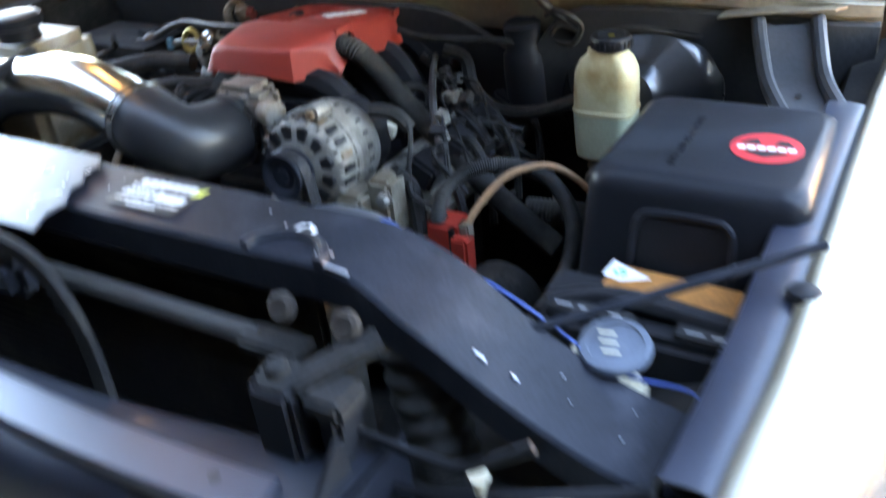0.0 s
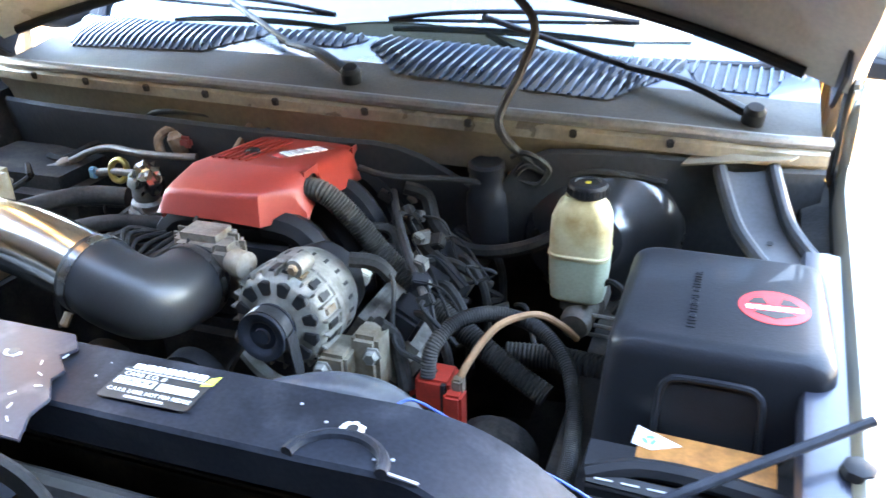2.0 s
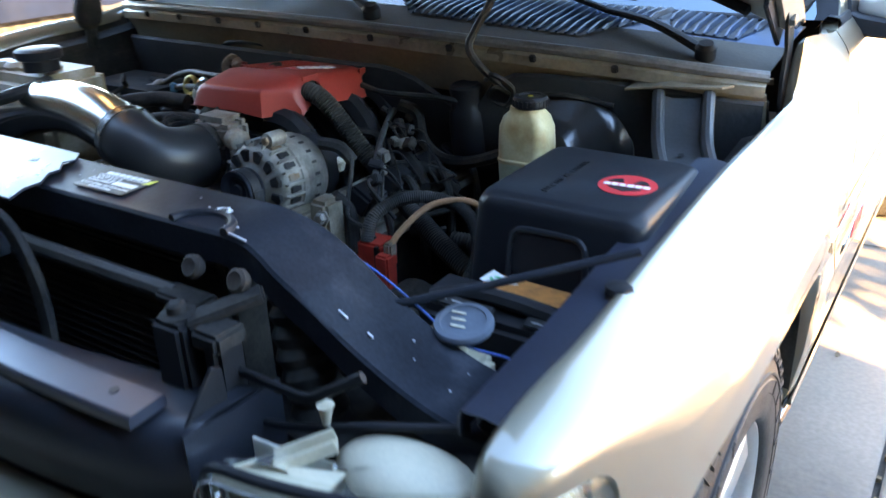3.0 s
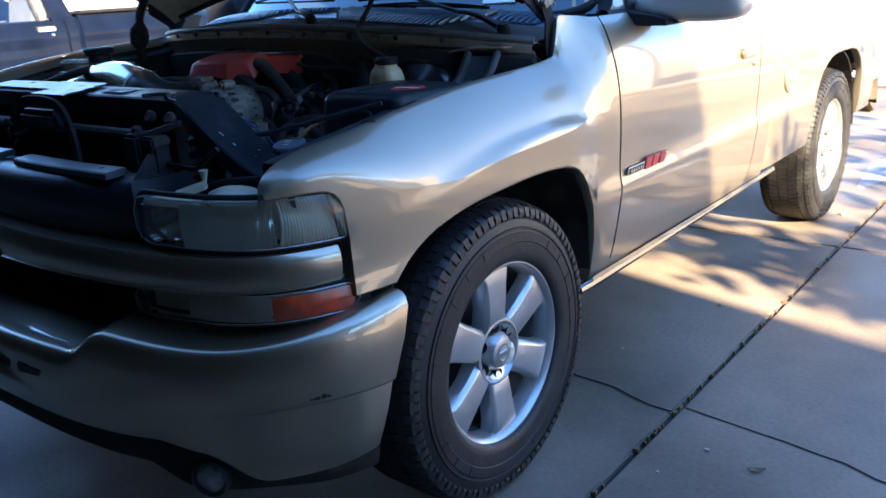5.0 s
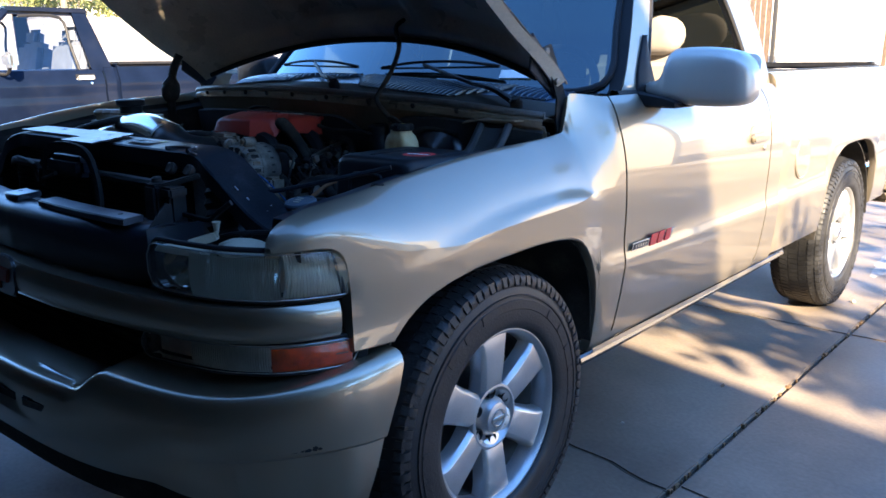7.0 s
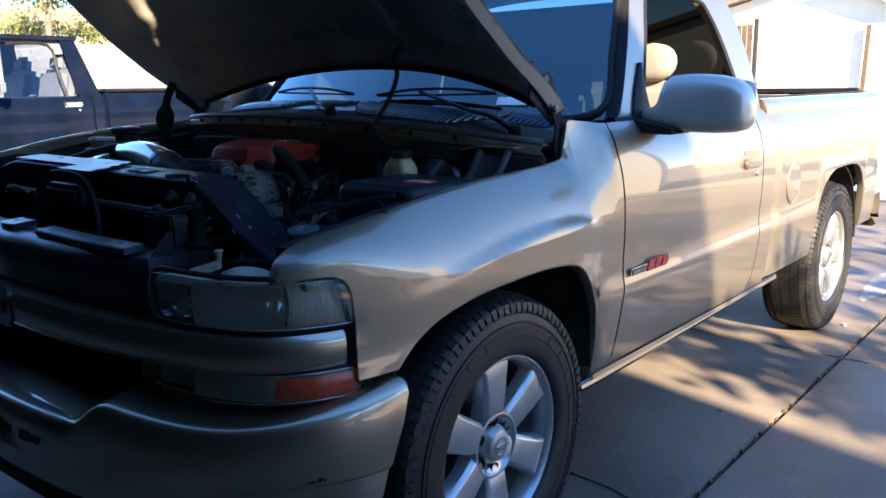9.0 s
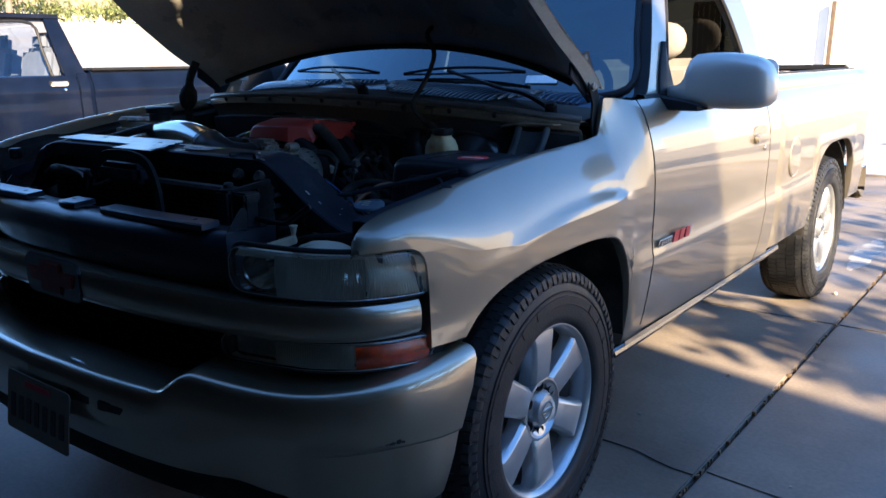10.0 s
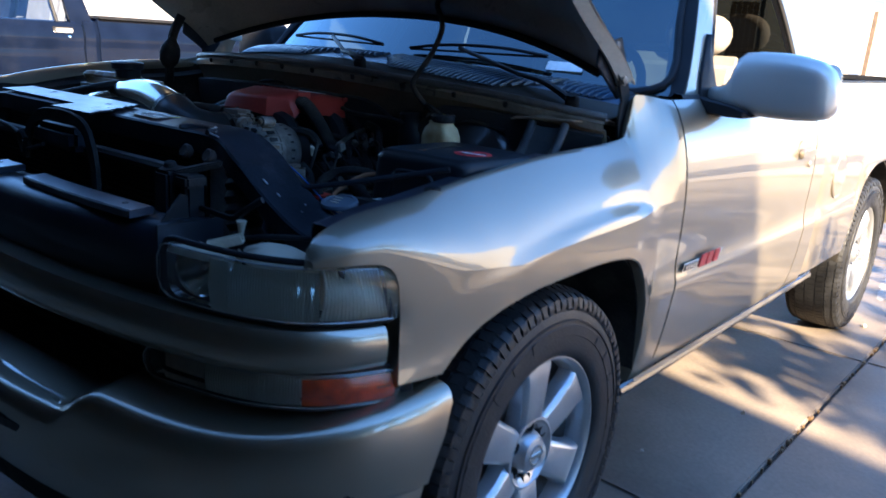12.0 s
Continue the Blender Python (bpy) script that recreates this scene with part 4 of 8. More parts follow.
def bumper():
    pts = along(BUMP_P, 64)
    rows = []
    for k, p in enumerate(pts):
        a, b = pts[max(k - 1, 0)], pts[min(k + 1, 64)]
        t = (b - a).normalized()
        nrm = V(t.y, -t.x, 0)
        u = k / 64
        top = 0.655 + 0.058 * smooth((p.x - 0.465) / 0.125) + 0.012 * smooth((u - 0.6) / 0.4) - 0.034 * math.sin(math.pi * max(0.0, (u - 0.45) / 0.55)) ** 1.2
        c = smooth((u - 0.62) / 0.12)
        low = bumper_low(p.x, u)
        end = max(0.0, (u - 0.82) / 0.18)
        prof = [(-0.14, top + 0.001), (-0.08, top + 0.001), (-0.026, top), (-0.013, top - 0.004), (-0.004, top - 0.013), (0.001, top - 0.03), (0.004, top - 0.09), (0.0, top - 0.13 + 0.02 * (top < 0.68)), (-0.004, 0.545), (-0.005 - 0.003 * c, 0.541), (-0.006 - 0.006 * c, 0.537), (-0.010 - 0.002 * c, 0.537 + (low - 0.537) * 0.35), (-0.016, 0.537 + (low - 0.537) * 0.65), (-0.022, 0.537 + (low - 0.537) * 0.92), (-0.03, low), (-0.07, low + 0.004)]
        rows.append([V(p.x, p.y - 0.105 * end * max(0.0, (0.69 - z) / 0.3), z) + nrm * d for d, z in prof])
    rows.append([r - V(0.03, -0.002, 0) for r in rows[-1]])
    return loft(rows)


for s in (1, -1):
    flip = (lambda b: b) if s == 1 else mirror_x
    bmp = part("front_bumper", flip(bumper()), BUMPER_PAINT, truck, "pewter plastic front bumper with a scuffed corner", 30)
    part("valance", flip(thick(valance(), 0.004)), DUSTY_BLACK, truck, "black lower valance")
    fog = part("fog_lamp", flip(lathe([(0.042, -0.03), (0.042, 0.006), (0.038, 0.010), (0.035, 0.004), (0.034, 0.0)], (0.745, -0.782, 0.385), (0.42, -0.86, 0.06), 24)), BLACK_PLASTIC, truck, "round fog lamp in the black valance")
    part("fog_lens", flip(lathe([(0.0335, 0.002), (0.026, 0.007), (0.01, 0.010)], (0.745, -0.782, 0.385), (0.42, -0.86, 0.06), 24)), FOG_GLASS, fog)
    for k in range(2):
        part("bumper_slot", flip(moved(box(-0.045, 0.045, -0.004, 0.012, -0.012, 0.012, 0.003), pose(0.225 + 0.125 * k, bumper_face(0.225 + 0.125 * k) - 0.001, 0.592, 0, 0, 5 + 4 * k))), BLACK_PRINT, bmp)
plate = part("number_plate", prism(rounded(0.305, 0.152, 0.012), 0, 0.003, 0.0005, pose(0.065, -0.964, 0.525, 82)), material("plate_enamel", (0.22, 0.19, 0.14), 0.45, 0.1, 0.12, 20, 200, 0.03), truck, "weathered number plate with dark bars")
for k in range(7):
    part("plate_bar", prism(rounded(0.022, 0.062, 0.003), 0.003, 0.0045, 0, pose(0.065, -0.964, 0.525, 82) @ pose(-0.12 + 0.04 * k, -0.012, 0)), BLACK_PRINT, plate)
part("plate_bar", prism(rounded(0.12, 0.014, 0.003), 0.003, 0.0045, 0, pose(0.065, -0.964, 0.525, 82) @ pose(0, 0.055, 0)), RED_PRINT, plate)
# scuff on the bumper corner
for k, (dx, w, h) in enumerate(((-0.022, 0.018, 0.005), (-0.006, 0.010, 0.010), (0.006, 0.016, 0.007), (0.02, 0.012, 0.012), (0.03, 0.010, 0.005))):
    c = V(0.931, -0.636, 0.556 + 0.003 * (k % 2))
    tdir = V(0.52, 0.85, 0).normalized()
    nrm = V(tdir.y, -tdir.x, 0)
    bm = prism([(-w / 2, -h / 2), (w * 0.2, -h * 0.6), (w / 2, 0), (w * 0.1, h / 2), (-w * 0.4, h * 0.4)], 0, 0.0012)
    part("scuff", moved(bm, Matrix.Translation(c + tdir * dx - nrm * 0.0015) @ Matrix((((tdir.x, 0, nrm.x, 0)), (tdir.y, 0, nrm.y, 0), (0, 1, 0, 0), (0, 0, 0, 1)))), BLACK_PRINT, truck)


# ---- wheels ----
def tyre_mesh():
    prof = [(0.243, -0.115), (0.255, -0.125), (0.30, -0.132), (0.345, -0.128), (0.378, -0.115), (0.392, -0.102), (0.398, -0.09), (0.402, -0.05), (0.403, 0.0), (0.402, 0.05), (0.398, 0.09), (0.392, 0.102), (0.378, 0.115), (0.345, 0.128), (0.325, 0.1315), (0.3235, 0.1335), (0.30, 0.1335), (0.2985, 0.132), (0.27, 0.131), (0.255, 0.128), (0.248, 0.122), (0.243, 0.112)]
    return lathe(prof, (0, 0, 0), (1, 0, 0), 72, None, False)


def tread_mesh():
    bm = bmesh.new()
    n = 90
    for k in range(n):
        for row, (w0, w1, lift) in enumerate(((-0.122, -0.072, 0), (-0.066, -0.028, 0.5), (-0.022, 0.022, 0.0), (0.028, 0.066, 0.5), (0.072, 0.122, 0))):
            a0 = 2 * math.pi * (k + lift * 0.5) / n
            a1 = a0 + 2 * math.pi / n * (0.70 if abs(w0 + w1) > 0.15 else 0.80)
            slant = (0.010, 0.008, 0.0, -0.008, -0.010)[row]
            cs = []
            for w, da in ((w0, 0), (w1, slant)):
                for a in (a0 + da * 2, a1 + da * 2):
                    sh = smooth((abs(w) - 0.085) / 0.04)
                    cs.append((w, a, 0.4045 - 0.019 * sh, 0.394 - 0.02 * sh))
            vt = [bm.verts.new((w, r * math.cos(a), r * math.sin(a))) for w, a, r, _ in cs]
            vb = [bm.verts.new((w, r * math.cos(a), r * math.sin(a))) for w, a, _, r in cs]
            bm.faces.new((vt[0], vt[1], vt[3], vt[2]))
            for i, j in ((0, 1), (1, 3), (3, 2), (2, 0)):
                bm.faces.new((vt[i], vt[j], vb[j], vb[i]))
        # shoulder lugs that run on down the sidewall
        a0 = 2 * math.pi * (k + 0.03) / n
        a1 = a0 + 2 * math.pi / n * (0.76 if k % 2 else 0.66)
        for side in (1, -1):
            ring = [[bm.verts.new((side * w, r * math.cos(a), r * math.sin(a))) for w, r in ((0.106, 0.396), (0.1215, 0.387), (0.1285, 0.372 if k % 2 else 0.364), (0.1265, 0.358), (0.110, 0.37))] for a in (a0, a1)]
            for q in range(4):
                bm.faces.new((ring[0][q], ring[0][q + 1], ring[1][q + 1], ring[1][q]))
            for end in ring:
                bm.faces.new(end)
    return bm


SPOKE_TURN = 2.0


def rim_mesh():
    barrel = [(0.2255, 0.055), (0.228, 0.098), (0.233, 0.108), (0.241, 0.116), (0.2455, 0.116), (0.2465, 0.108), (0.243, 0.10), (0.235, 0.07)]
    return lathe(barrel, (0, 0, 0), (1, 0, 0), 64, None, False)


def spoke_mesh(k):
    """One broad flat spoke with bevelled flanks, from the hub ring to the rim."""
    rows = []
    for r, w, d, th in ((0.062, 0.040, 0.083, 0.05), (0.085, 0.041, 0.096, 0.05), (0.13, 0.043, 0.101, 0.045), (0.19, 0.048, 0.104, 0.045), (0.212, 0.053, 0.104, 0.045), (0.234, 0.064, 0.098, 0.045)):
        rows.append([V(d - th, -w - 0.006, r), V(d - 0.012, -w - 0.002, r), V(d - 0.001, -w + 0.008, r), V(d, -w + 0.011, r), V(d, w - 0.011, r), V(d - 0.001, w - 0.008, r), V(d - 0.012, w + 0.002, r), V(d - th, w + 0.006, r)])
    bm = loft(rows, close_v=True, cap=True)
    return moved(bm, Matrix.Rotation(radians(60 * k + SPOKE_TURN), 4, "X"))


def build_wheel(at, mirrored=False, turn=0.0):
    m = Matrix.Translation(at) @ Matrix.Rotation(radians(turn), 4, "X") @ (Matrix.Diagonal((-1, 1, 1, 1)) if mirrored else Matrix.Identity(4))

    def put(name, bm, mat, parent, label="", angle=35):
        moved(bm, m)
        if mirrored:
            bmesh.ops.reverse_faces(bm, faces=bm.faces[:])
        return part(name, bm, mat, parent, label, angle)

    tyre = put("wheel", tyre_mesh(), RUBBER, truck, "black all-terrain tyre on a six-spoke silver alloy wheel")
    put("tread", tread_mesh(), RUBBER, tyre)
    put("rim", rim_mesh(), ALLOY, tyre, "silver alloy rim")
    put("rim_barrel", lathe([(0.205, -0.10), (0.215, -0.05), (0.222, 0.0), (0.2255, 0.056), (0.235, 0.07), (0.225, -0.10)], (0, 0, 0), (1, 0, 0), 64, None, False), BARREL, tyre, "rim barrel with the shade between the spokes in its colour")
    for k in range(6):
        put("spoke", spoke_mesh(k), ALLOY, tyre)
    put("hub_ring", lathe([(0.05, 0.04), (0.088, 0.04), (0.091, 0.09), (0.0895, 0.096), (0.083, 0.097), (0.076, 0.088), (0.066, 0.076), (0.05, 0.07)], (0, 0, 0), (1, 0, 0), 48, None, False), ALLOY, tyre)
    put("centre_cap", lathe([(0.055, 0.06), (0.053, 0.088), (0.046, 0.100), (0.043, 0.104), (0.041, 0.103), (0.040, 0.105), (0.030, 0.108), (0.01, 0.109)], (0, 0, 0), (1, 0, 0), 36), ALLOY, tyre)
    put("cap_ring", lathe([(0.026, 0.106), (0.026, 0.1105), (0.021, 0.1105), (0.021, 0.107)], (0, 0, 0), (1, 0, 0), 32, None, False), CHROME, tyre)
    put("cap_bar", box(0.106, 0.1115, -0.029, 0.029, -0.006, 0.006, 0.001), CHROME, tyre)
    for k in range(6):
        a = radians(60 * k + SPOKE_TURN + 30)
        put("lug_recess", lathe([(0.0145, 0.07), (0.0145, 0.0895), (0.013, 0.0895), (0.0125, 0.078), (0.004, 0.078)], (0, 0.066 * math.cos(a), 0.066 * math.sin(a)), (1, 0, 0), 12), BLACK_PRINT, tyre)
    put("brake_disc", lathe([(0.08, -0.02), (0.165, -0.02), (0.165, 0.005), (0.08, 0.005)], (0, 0, 0), (1, 0, 0), 40), BARREL, tyre)
    put("sidewall_rib", lathe([(0.330, 0.128), (0.332, 0.1335), (0.337, 0.1335), (0.339, 0.126)], (0, 0, 0), (1, 0, 0), 64, None, False), RUBBER, tyre)
    put("sidewall_rib", lathe([(0.262, 0.122), (0.264, 0.1275), (0.268, 0.1275), (0.270, 0.124)], (0, 0, 0), (1, 0, 0), 64, None, False), RUBBER, tyre)
    put("wheel_back", lathe([(0.06, 0.0), (0.20, 0.0), (0.205, 0.012)], (0, 0, 0), (1, 0, 0), 32, None, False), BLACK_PRINT, tyre)
    # moulded sidewall marks
    for k in range(26):
        if k % 13 in (10, 11, 12):
            continue
        a = 2 * math.pi * k / 26 + 0.3
        bm = box(0.1325, 0.1352, -0.0065, 0.0065, 0.300, 0.324, 0.0006)
        put("sidewall_mark", moved(bm, Matrix.Rotation(a, 4, "X")), RUBBER, tyre)
    return tyre


build_wheel((0.832, 0.0, 0.404))
build_wheel((0.832, 3.02, 0.404), False, 25)
build_wheel((-0.832, 0.0, 0.404), True, 10)
build_wheel((-0.832, 3.02, 0.404), True, 40)
for s in (1, -1):
    for yc in (0.01, 2.98):
        if yc < 1:
            line = [(-0.47, 0.50), (-0.455, 0.62)] + [(y, z + 0.004) for y, z in ARCH] + [(0.435, 0.5)]
        else:
            line = [(yc + 0.46 * math.cos(a), max(0.45, 0.43 + 0.478 * math.sin(a))) for a in [radians(-5 + 190 * k / 24) for k in range(25)]]
        rows = [[V(s * x, y, z) for x in (min(0.958, side_x(y, max(z, 0.6)) - 0.012), 0.85, 0.7, 0.56)] for y, z in line]
        part("wheel_well", thick(loft(rows), 0.006), DUSTY_BLACK, truck)
        part("wheel_well_back", box(s * 0.54, s * 0.56, yc - 0.46, yc + 0.46, 0.45, 0.90), DUSTY_BLACK, truck)
part("chassis_rail", box(0.38, 0.46, -0.7, 3.9, 0.40, 0.52, 0.01), DUSTY_BLACK, truck)
part("chassis_rail", box(-0.46, -0.38, -0.7, 3.9, 0.40, 0.52, 0.01), DUSTY_BLACK, truck)
part("underbody", box(-0.90, 0.90, 0.50, 3.85, 0.47, 0.50), DUSTY_BLACK, truck)
part("front_axle", tube([(-0.8, 0, 0.38), (-0.3, 0, 0.34), (0.3, 0, 0.34), (0.8, 0, 0.38)], 0.035), DUSTY_BLACK, truck)
part("rear_axle", tube([(-0.8, 3.02, 0.40), (0.8, 3.02, 0.40)], 0.05), DUSTY_BLACK, truck)


# ---- hood ----
HOOD_A = radians(42)


def hood_point(u, s, lift=0.0):
    """u across from -1 to 1, s metres from the rear edge, lift out of the skin."""
    x = u * (0.895 - 0.03 * smooth(s / 1.2))
    y0 = 0.505 - 0.135 * abs(u) ** 2.2
    z0 = 1.42 - 0.158 * abs(u) ** 2.2
    a = HOOD_A + radians(8) * abs(u) ** 3 * (1 - smooth(s / 0.5))
    d = V(0, -math.cos(a), math.sin(a))
    n = V(0, math.sin(HOOD_A), math.cos(HOOD_A))
    crown = -0.05 * abs(u) ** 6 * smooth(s / 0.3)
    return V(x, y0, z0) + d * s + n * (crown + lift)


us = [-1, -0.985, -0.95] + [-0.9 + 0.1 * k for k in range(19)] + [0.95, 0.985, 1]
skin = loft([[hood_point(u, s) for u in us] for s in (0, 0.01, 0.04, 0.1, 0.2, 0.35, 0.5, 0.7, 0.9, 1.1, 1.22, 1.27, 1.285)])
hood = part("hood", thick(skin, 0.003), PAINT, truck, "raised pewter hood with a ribbed inner panel", 40)
HOOD_IN = material("hood_inner_paint", (0.58, 0.52, 0.44), 0.30, 0.10, 0.15, 5.0, 120.0, 0.04, second=(0.36, 0.315, 0.26), second_at=0.6)


def inner(u, s):
    """The stamped inner panel: a raised rim with sunken fields and cross ribs."""
    rim = max(smooth((abs(u) - 0.86) / 0.05), smooth((0.13 - s) / 0.04), smooth((s - 1.14) / 0.04))
    ribs = max(smooth((0.07 - abs(abs(u) - 0.36)) / 0.035), smooth((0.05 - abs(s - 0.42)) / 0.03), smooth((0.06 - abs(s - 0.8)) / 0.03))
    depth = -0.012 - 0.030 * max(rim, 0.75 * ribs)
    if abs(u) > 0.985 or s < 0.006 or s > 1.275:
        depth = -0.004
    return hood_point(u, s, depth)


part("hood_inner_panel", loft([[inner(-1 + k / 40, s) for k in range(81)] for s in [0.002] + [0.015 + 0.021 * j for j in range(60)] + [1.28]]), HOOD_IN, hood, "stamped inner hood panel, dusty pewter", 60)
part("hood_seal", tube([hood_point(u / 10, 0.03, -0.05) for u in range(-9, 10)], 0.010, 8, 2), BLACK_PLASTIC, hood)
for s in (1, -1):
    flip = (lambda b: b) if s == 1 else mirror_x
    hinge = part("hood_hinge", flip(loft([[V(0.872 + dx, y, z) for dx in (0, 0.006)] + [V(0.878, y + w, z + 0.01), V(0.872, y + w, z + 0.01)] for y, z, w in ((0.36, 1.08, 0.05), (0.34, 1.16, 0.045), (0.345, 1.22, 0.04), (0.30, 1.31, 0.04), (0.27, 1.36, 0.04))], close_v=True, cap=True)), DUSTY_BLACK, truck, "black steel hood hinge arm")
    part("hinge_plate", flip(prism([(0.24, 1.30), (0.36, 1.22), (0.40, 1.27), (0.32, 1.34), (0.25, 1.40)], 0.852, 0.86, 0.002, Matrix(((0, 0, 1, 0), (1, 0, 0, 0), (0, 1, 0, 0), (0, 0, 0, 1))))), BLACK_METAL, hinge)
    for y, z in ((0.335, 1.27), (0.28, 1.35)):
        part("hinge_bolt", flip(lathe([(0.011, 0), (0.011, 0.008), (0.006, 0.010)], (0.879, y, z), (1, 0, 0), 6)), CAST, hinge)
blob = part("hinge_spring", lathe([(0.006, -0.05), (0.020, -0.044), (0.032, -0.026), (0.036, 0.0), (0.032, 0.026), (0.018, 0.046), (0.012, 0.06)], (-0.815, 0.16, 1.225), (0.15, 0.1, 1), 18), DUSTY_BLACK, truck, "black round hinge spring on the passenger hinge")
part("spring_arm", tube([(-0.80, 0.20, 1.36), (-0.812, 0.175, 1.30), (-0.815, 0.16, 1.22), (-0.82, 0.16, 1.13)], 0.016, 8, 4), DUSTY_BLACK, blob)
part("washer_hose", tube([(0.252, 0.385, 1.458), (0.30, 0.30, 1.43), (0.395, 0.215, 1.37), (0.385, 0.19, 1.30), (0.362, 0.165, 1.245), (0.358, 0.150, 1.215), (0.375, 0.17, 1.175), (0.42, 0.205, 1.12), (0.43, 0.215, 1.09)], 0.0075, 8, 5), HOSE, truck, "black rubber hose hanging from the hood")

# ---- cowl and firewall ----
RAIL = [(-0.86, 0.31, 1.208), (-0.8, 0.28, 1.214), (-0.6, 0.225, 1.225), (-0.3, 0.185, 1.231), (0.0, 0.168, 1.229), (0.3, 0.185, 1.215), (0.6, 0.225, 1.196), (0.8, 0.28, 1.173), (0.86, 0.31, 1.165)]
RAIL_Y = [(p[0], p[1]) for p in RAIL]
RAIL_Z = [(p[0], p[2]) for p in RAIL]


def rail_at(x):
    return V(x, curve_at(RAIL_Y, x), curve_at(RAIL_Z, x))


xs = [-0.86 + 0.043 * k for k in range(41)]
lip = loft([[rail_at(x) + V(0, a, b) for a, b in ((-0.012, -0.022), (-0.012, -0.004), (-0.004, 0.003), (0.02, 0.005), (0.045, 0.0), (0.05, -0.012))] for x in xs])
RAIL_PAINT = material("glossy_dusty_rail", (0.25, 0.2, 0.14), 0.30, 0.35, 0.25, 9.0, 120.0, 0.04, second=(0.125, 0.1, 0.074), second_at=0.60, second_scale=10)
cowl = part("cowl_rail", thick(lip, 0.002), RAIL_PAINT, truck, "dusty pewter cowl rail with plastic clips", 40)
part("cowl_seal", tube([rail_at(x) + V(0, 0.0, 0.011) for x in xs[::2]], 0.0105, 10, 2), material("weathered_seal", (0.15, 0.14, 0.13), 0.5, 0.3, 0.25, 20.0, 150.0, 0.1), cowl)
for x in (-0.66, -0.50, -0.34, -0.20, -0.05, 0.12, 0.30, 0.47, 0.62):
    p = rail_at(x)
    part("rail_clip", moved(box(-0.006, 0.006, -0.004, 0.004, -0.006, 0.008, 0.002), Matrix.Translation(p + V(0, -0.014, -0.008)) @ pose(0, 0, 0, 20, 0, 8)), DUSTY_BLACK, cowl)
PAD_BLACK = material("insulation_black", (0.013, 0.013, 0.014), 0.85, 0.0, 0.4, 7.0, 90.0, 0.3, second=(0.03, 0.028, 0.026), second_at=0.66, second_scale=6)
FIREWALL_TOP = [(-0.9, -0.068), (0.05, -0.064), (0.16, -0.062), (0.24, -0.085), (0.29, -0.115), (0.36, -0.115), (0.40, -0.045), (0.9, -0.03)]
part("firewall_pad", thick(loft([[rail_at(x) + V(0, dy, dz) for dy, dz in ((-0.002, curve_at(FIREWALL_TOP, x)), (-0.010, curve_at(FIREWALL_TOP, x) - 0.006), (-0.006, curve_at(FIREWALL_TOP, x) - 0.05), (0.02, -0.25))] for x in xs]), 0.006), PAD_BLACK, truck, "dusty black firewall insulation pad", 50)
part("firewall_upper", thick(loft([[rail_at(x) + V(0, a, b) for a, b in ((0.0, -0.018), (0.01, -0.035), (0.022, -0.075), (0.03, -0.10))] for x in xs]), 0.003), PAINT_IN, truck, "dusty pewter firewall lip", 50)
part("firewall", thick(loft([[V(x, 0.255 + 0.1 * (x / 0.86) ** 2, z) + V(0, dy, 0) for z, dy in ((1.13, -0.02), (1.05, 0.03), (0.9, 0.06), (0.62, 0.10), (0.45, 0.12))] for x in xs]), 0.004), DUSTY_BLACK, truck, "black insulated firewall", 50)
for s in (1, -1):
    rise_z = 0.0 if s == 1 else 0.088
    part("inner_fender", thick(loft([[V(s * x, y, z) for x, z in ((curve_at(EDGE_X, y) - 0.012, curve_at(EDGE_Z, y) - 0.028 + rise_z), (curve_at(EDGE_X, y) - 0.018, curve_at(EDGE_Z, y) - 0.05 + rise_z), (0.835, curve_at(EDGE_Z, y) - 0.06 + rise_z), (0.80, 0.95), (0.70, 0.905), (0.56, 0.90), (0.54, 0.70), (0.50, 0.50))] for y in [-0.60, -0.5, -0.35, -0.2, 0.0, 0.2, 0.38]]), 0.004), DUSTY_BLACK, truck, "black inner fender", 40)
    ledge = loft([[V(s * (curve_at(EDGE_X, y) - 0.014 - a), y, curve_at(EDGE_Z, y) - 0.012 + b) for a, b in ((0.0, -0.012), (0.002, 0.0), (0.02, 0.003), (0.046, 0.002), (0.050, -0.008), (0.050, -0.03))] for y in [-0.585, -0.5, -0.4, -0.3, -0.2, -0.1, 0.0, 0.06]])
    part("fender_ledge", thick(ledge, 0.002), material("navy_black_paint" if s == 1 else "navy_black_paint_b", (0.018, 0.022, 0.035), 0.32, 0.0, 0.2, 8.0, 160.0, 0.03, coat=0.3), truck, "navy black painted inner ledge of the fender", 40)
part("bumper_stop", lathe([(0.017, 0.0), (0.018, 0.004), (0.016, 0.010), (0.010, 0.012)], (0.865, -0.345, 1.056), (0, 0, 1), 8), BLACK_PLASTIC, truck, "black rubber hood stop")
part("bumper_stop", lathe([(0.017, 0.0), (0.020, 0.006), (0.020, 0.028), (0.016, 0.034)], (-0.72, -0.58, 1.06), (0, 0, 1), 8), BLACK_PLASTIC, truck, "black rubber hood stop")


def cowl_z(x, y):
    base = curve_at(RAIL_Z, x)
    t = (y - curve_at(RAIL_Y, x)) / max(0.05, (0.47 + 0.17 * abs(x / 0.868) ** 2.2) - curve_at(RAIL_Y, x))
    return base + 0.004 + 0.042 * smooth(t)


def cowl_back(x):
    return 0.475 + 0.17 * min(1.0, abs(x / 0.868)) ** 2.2


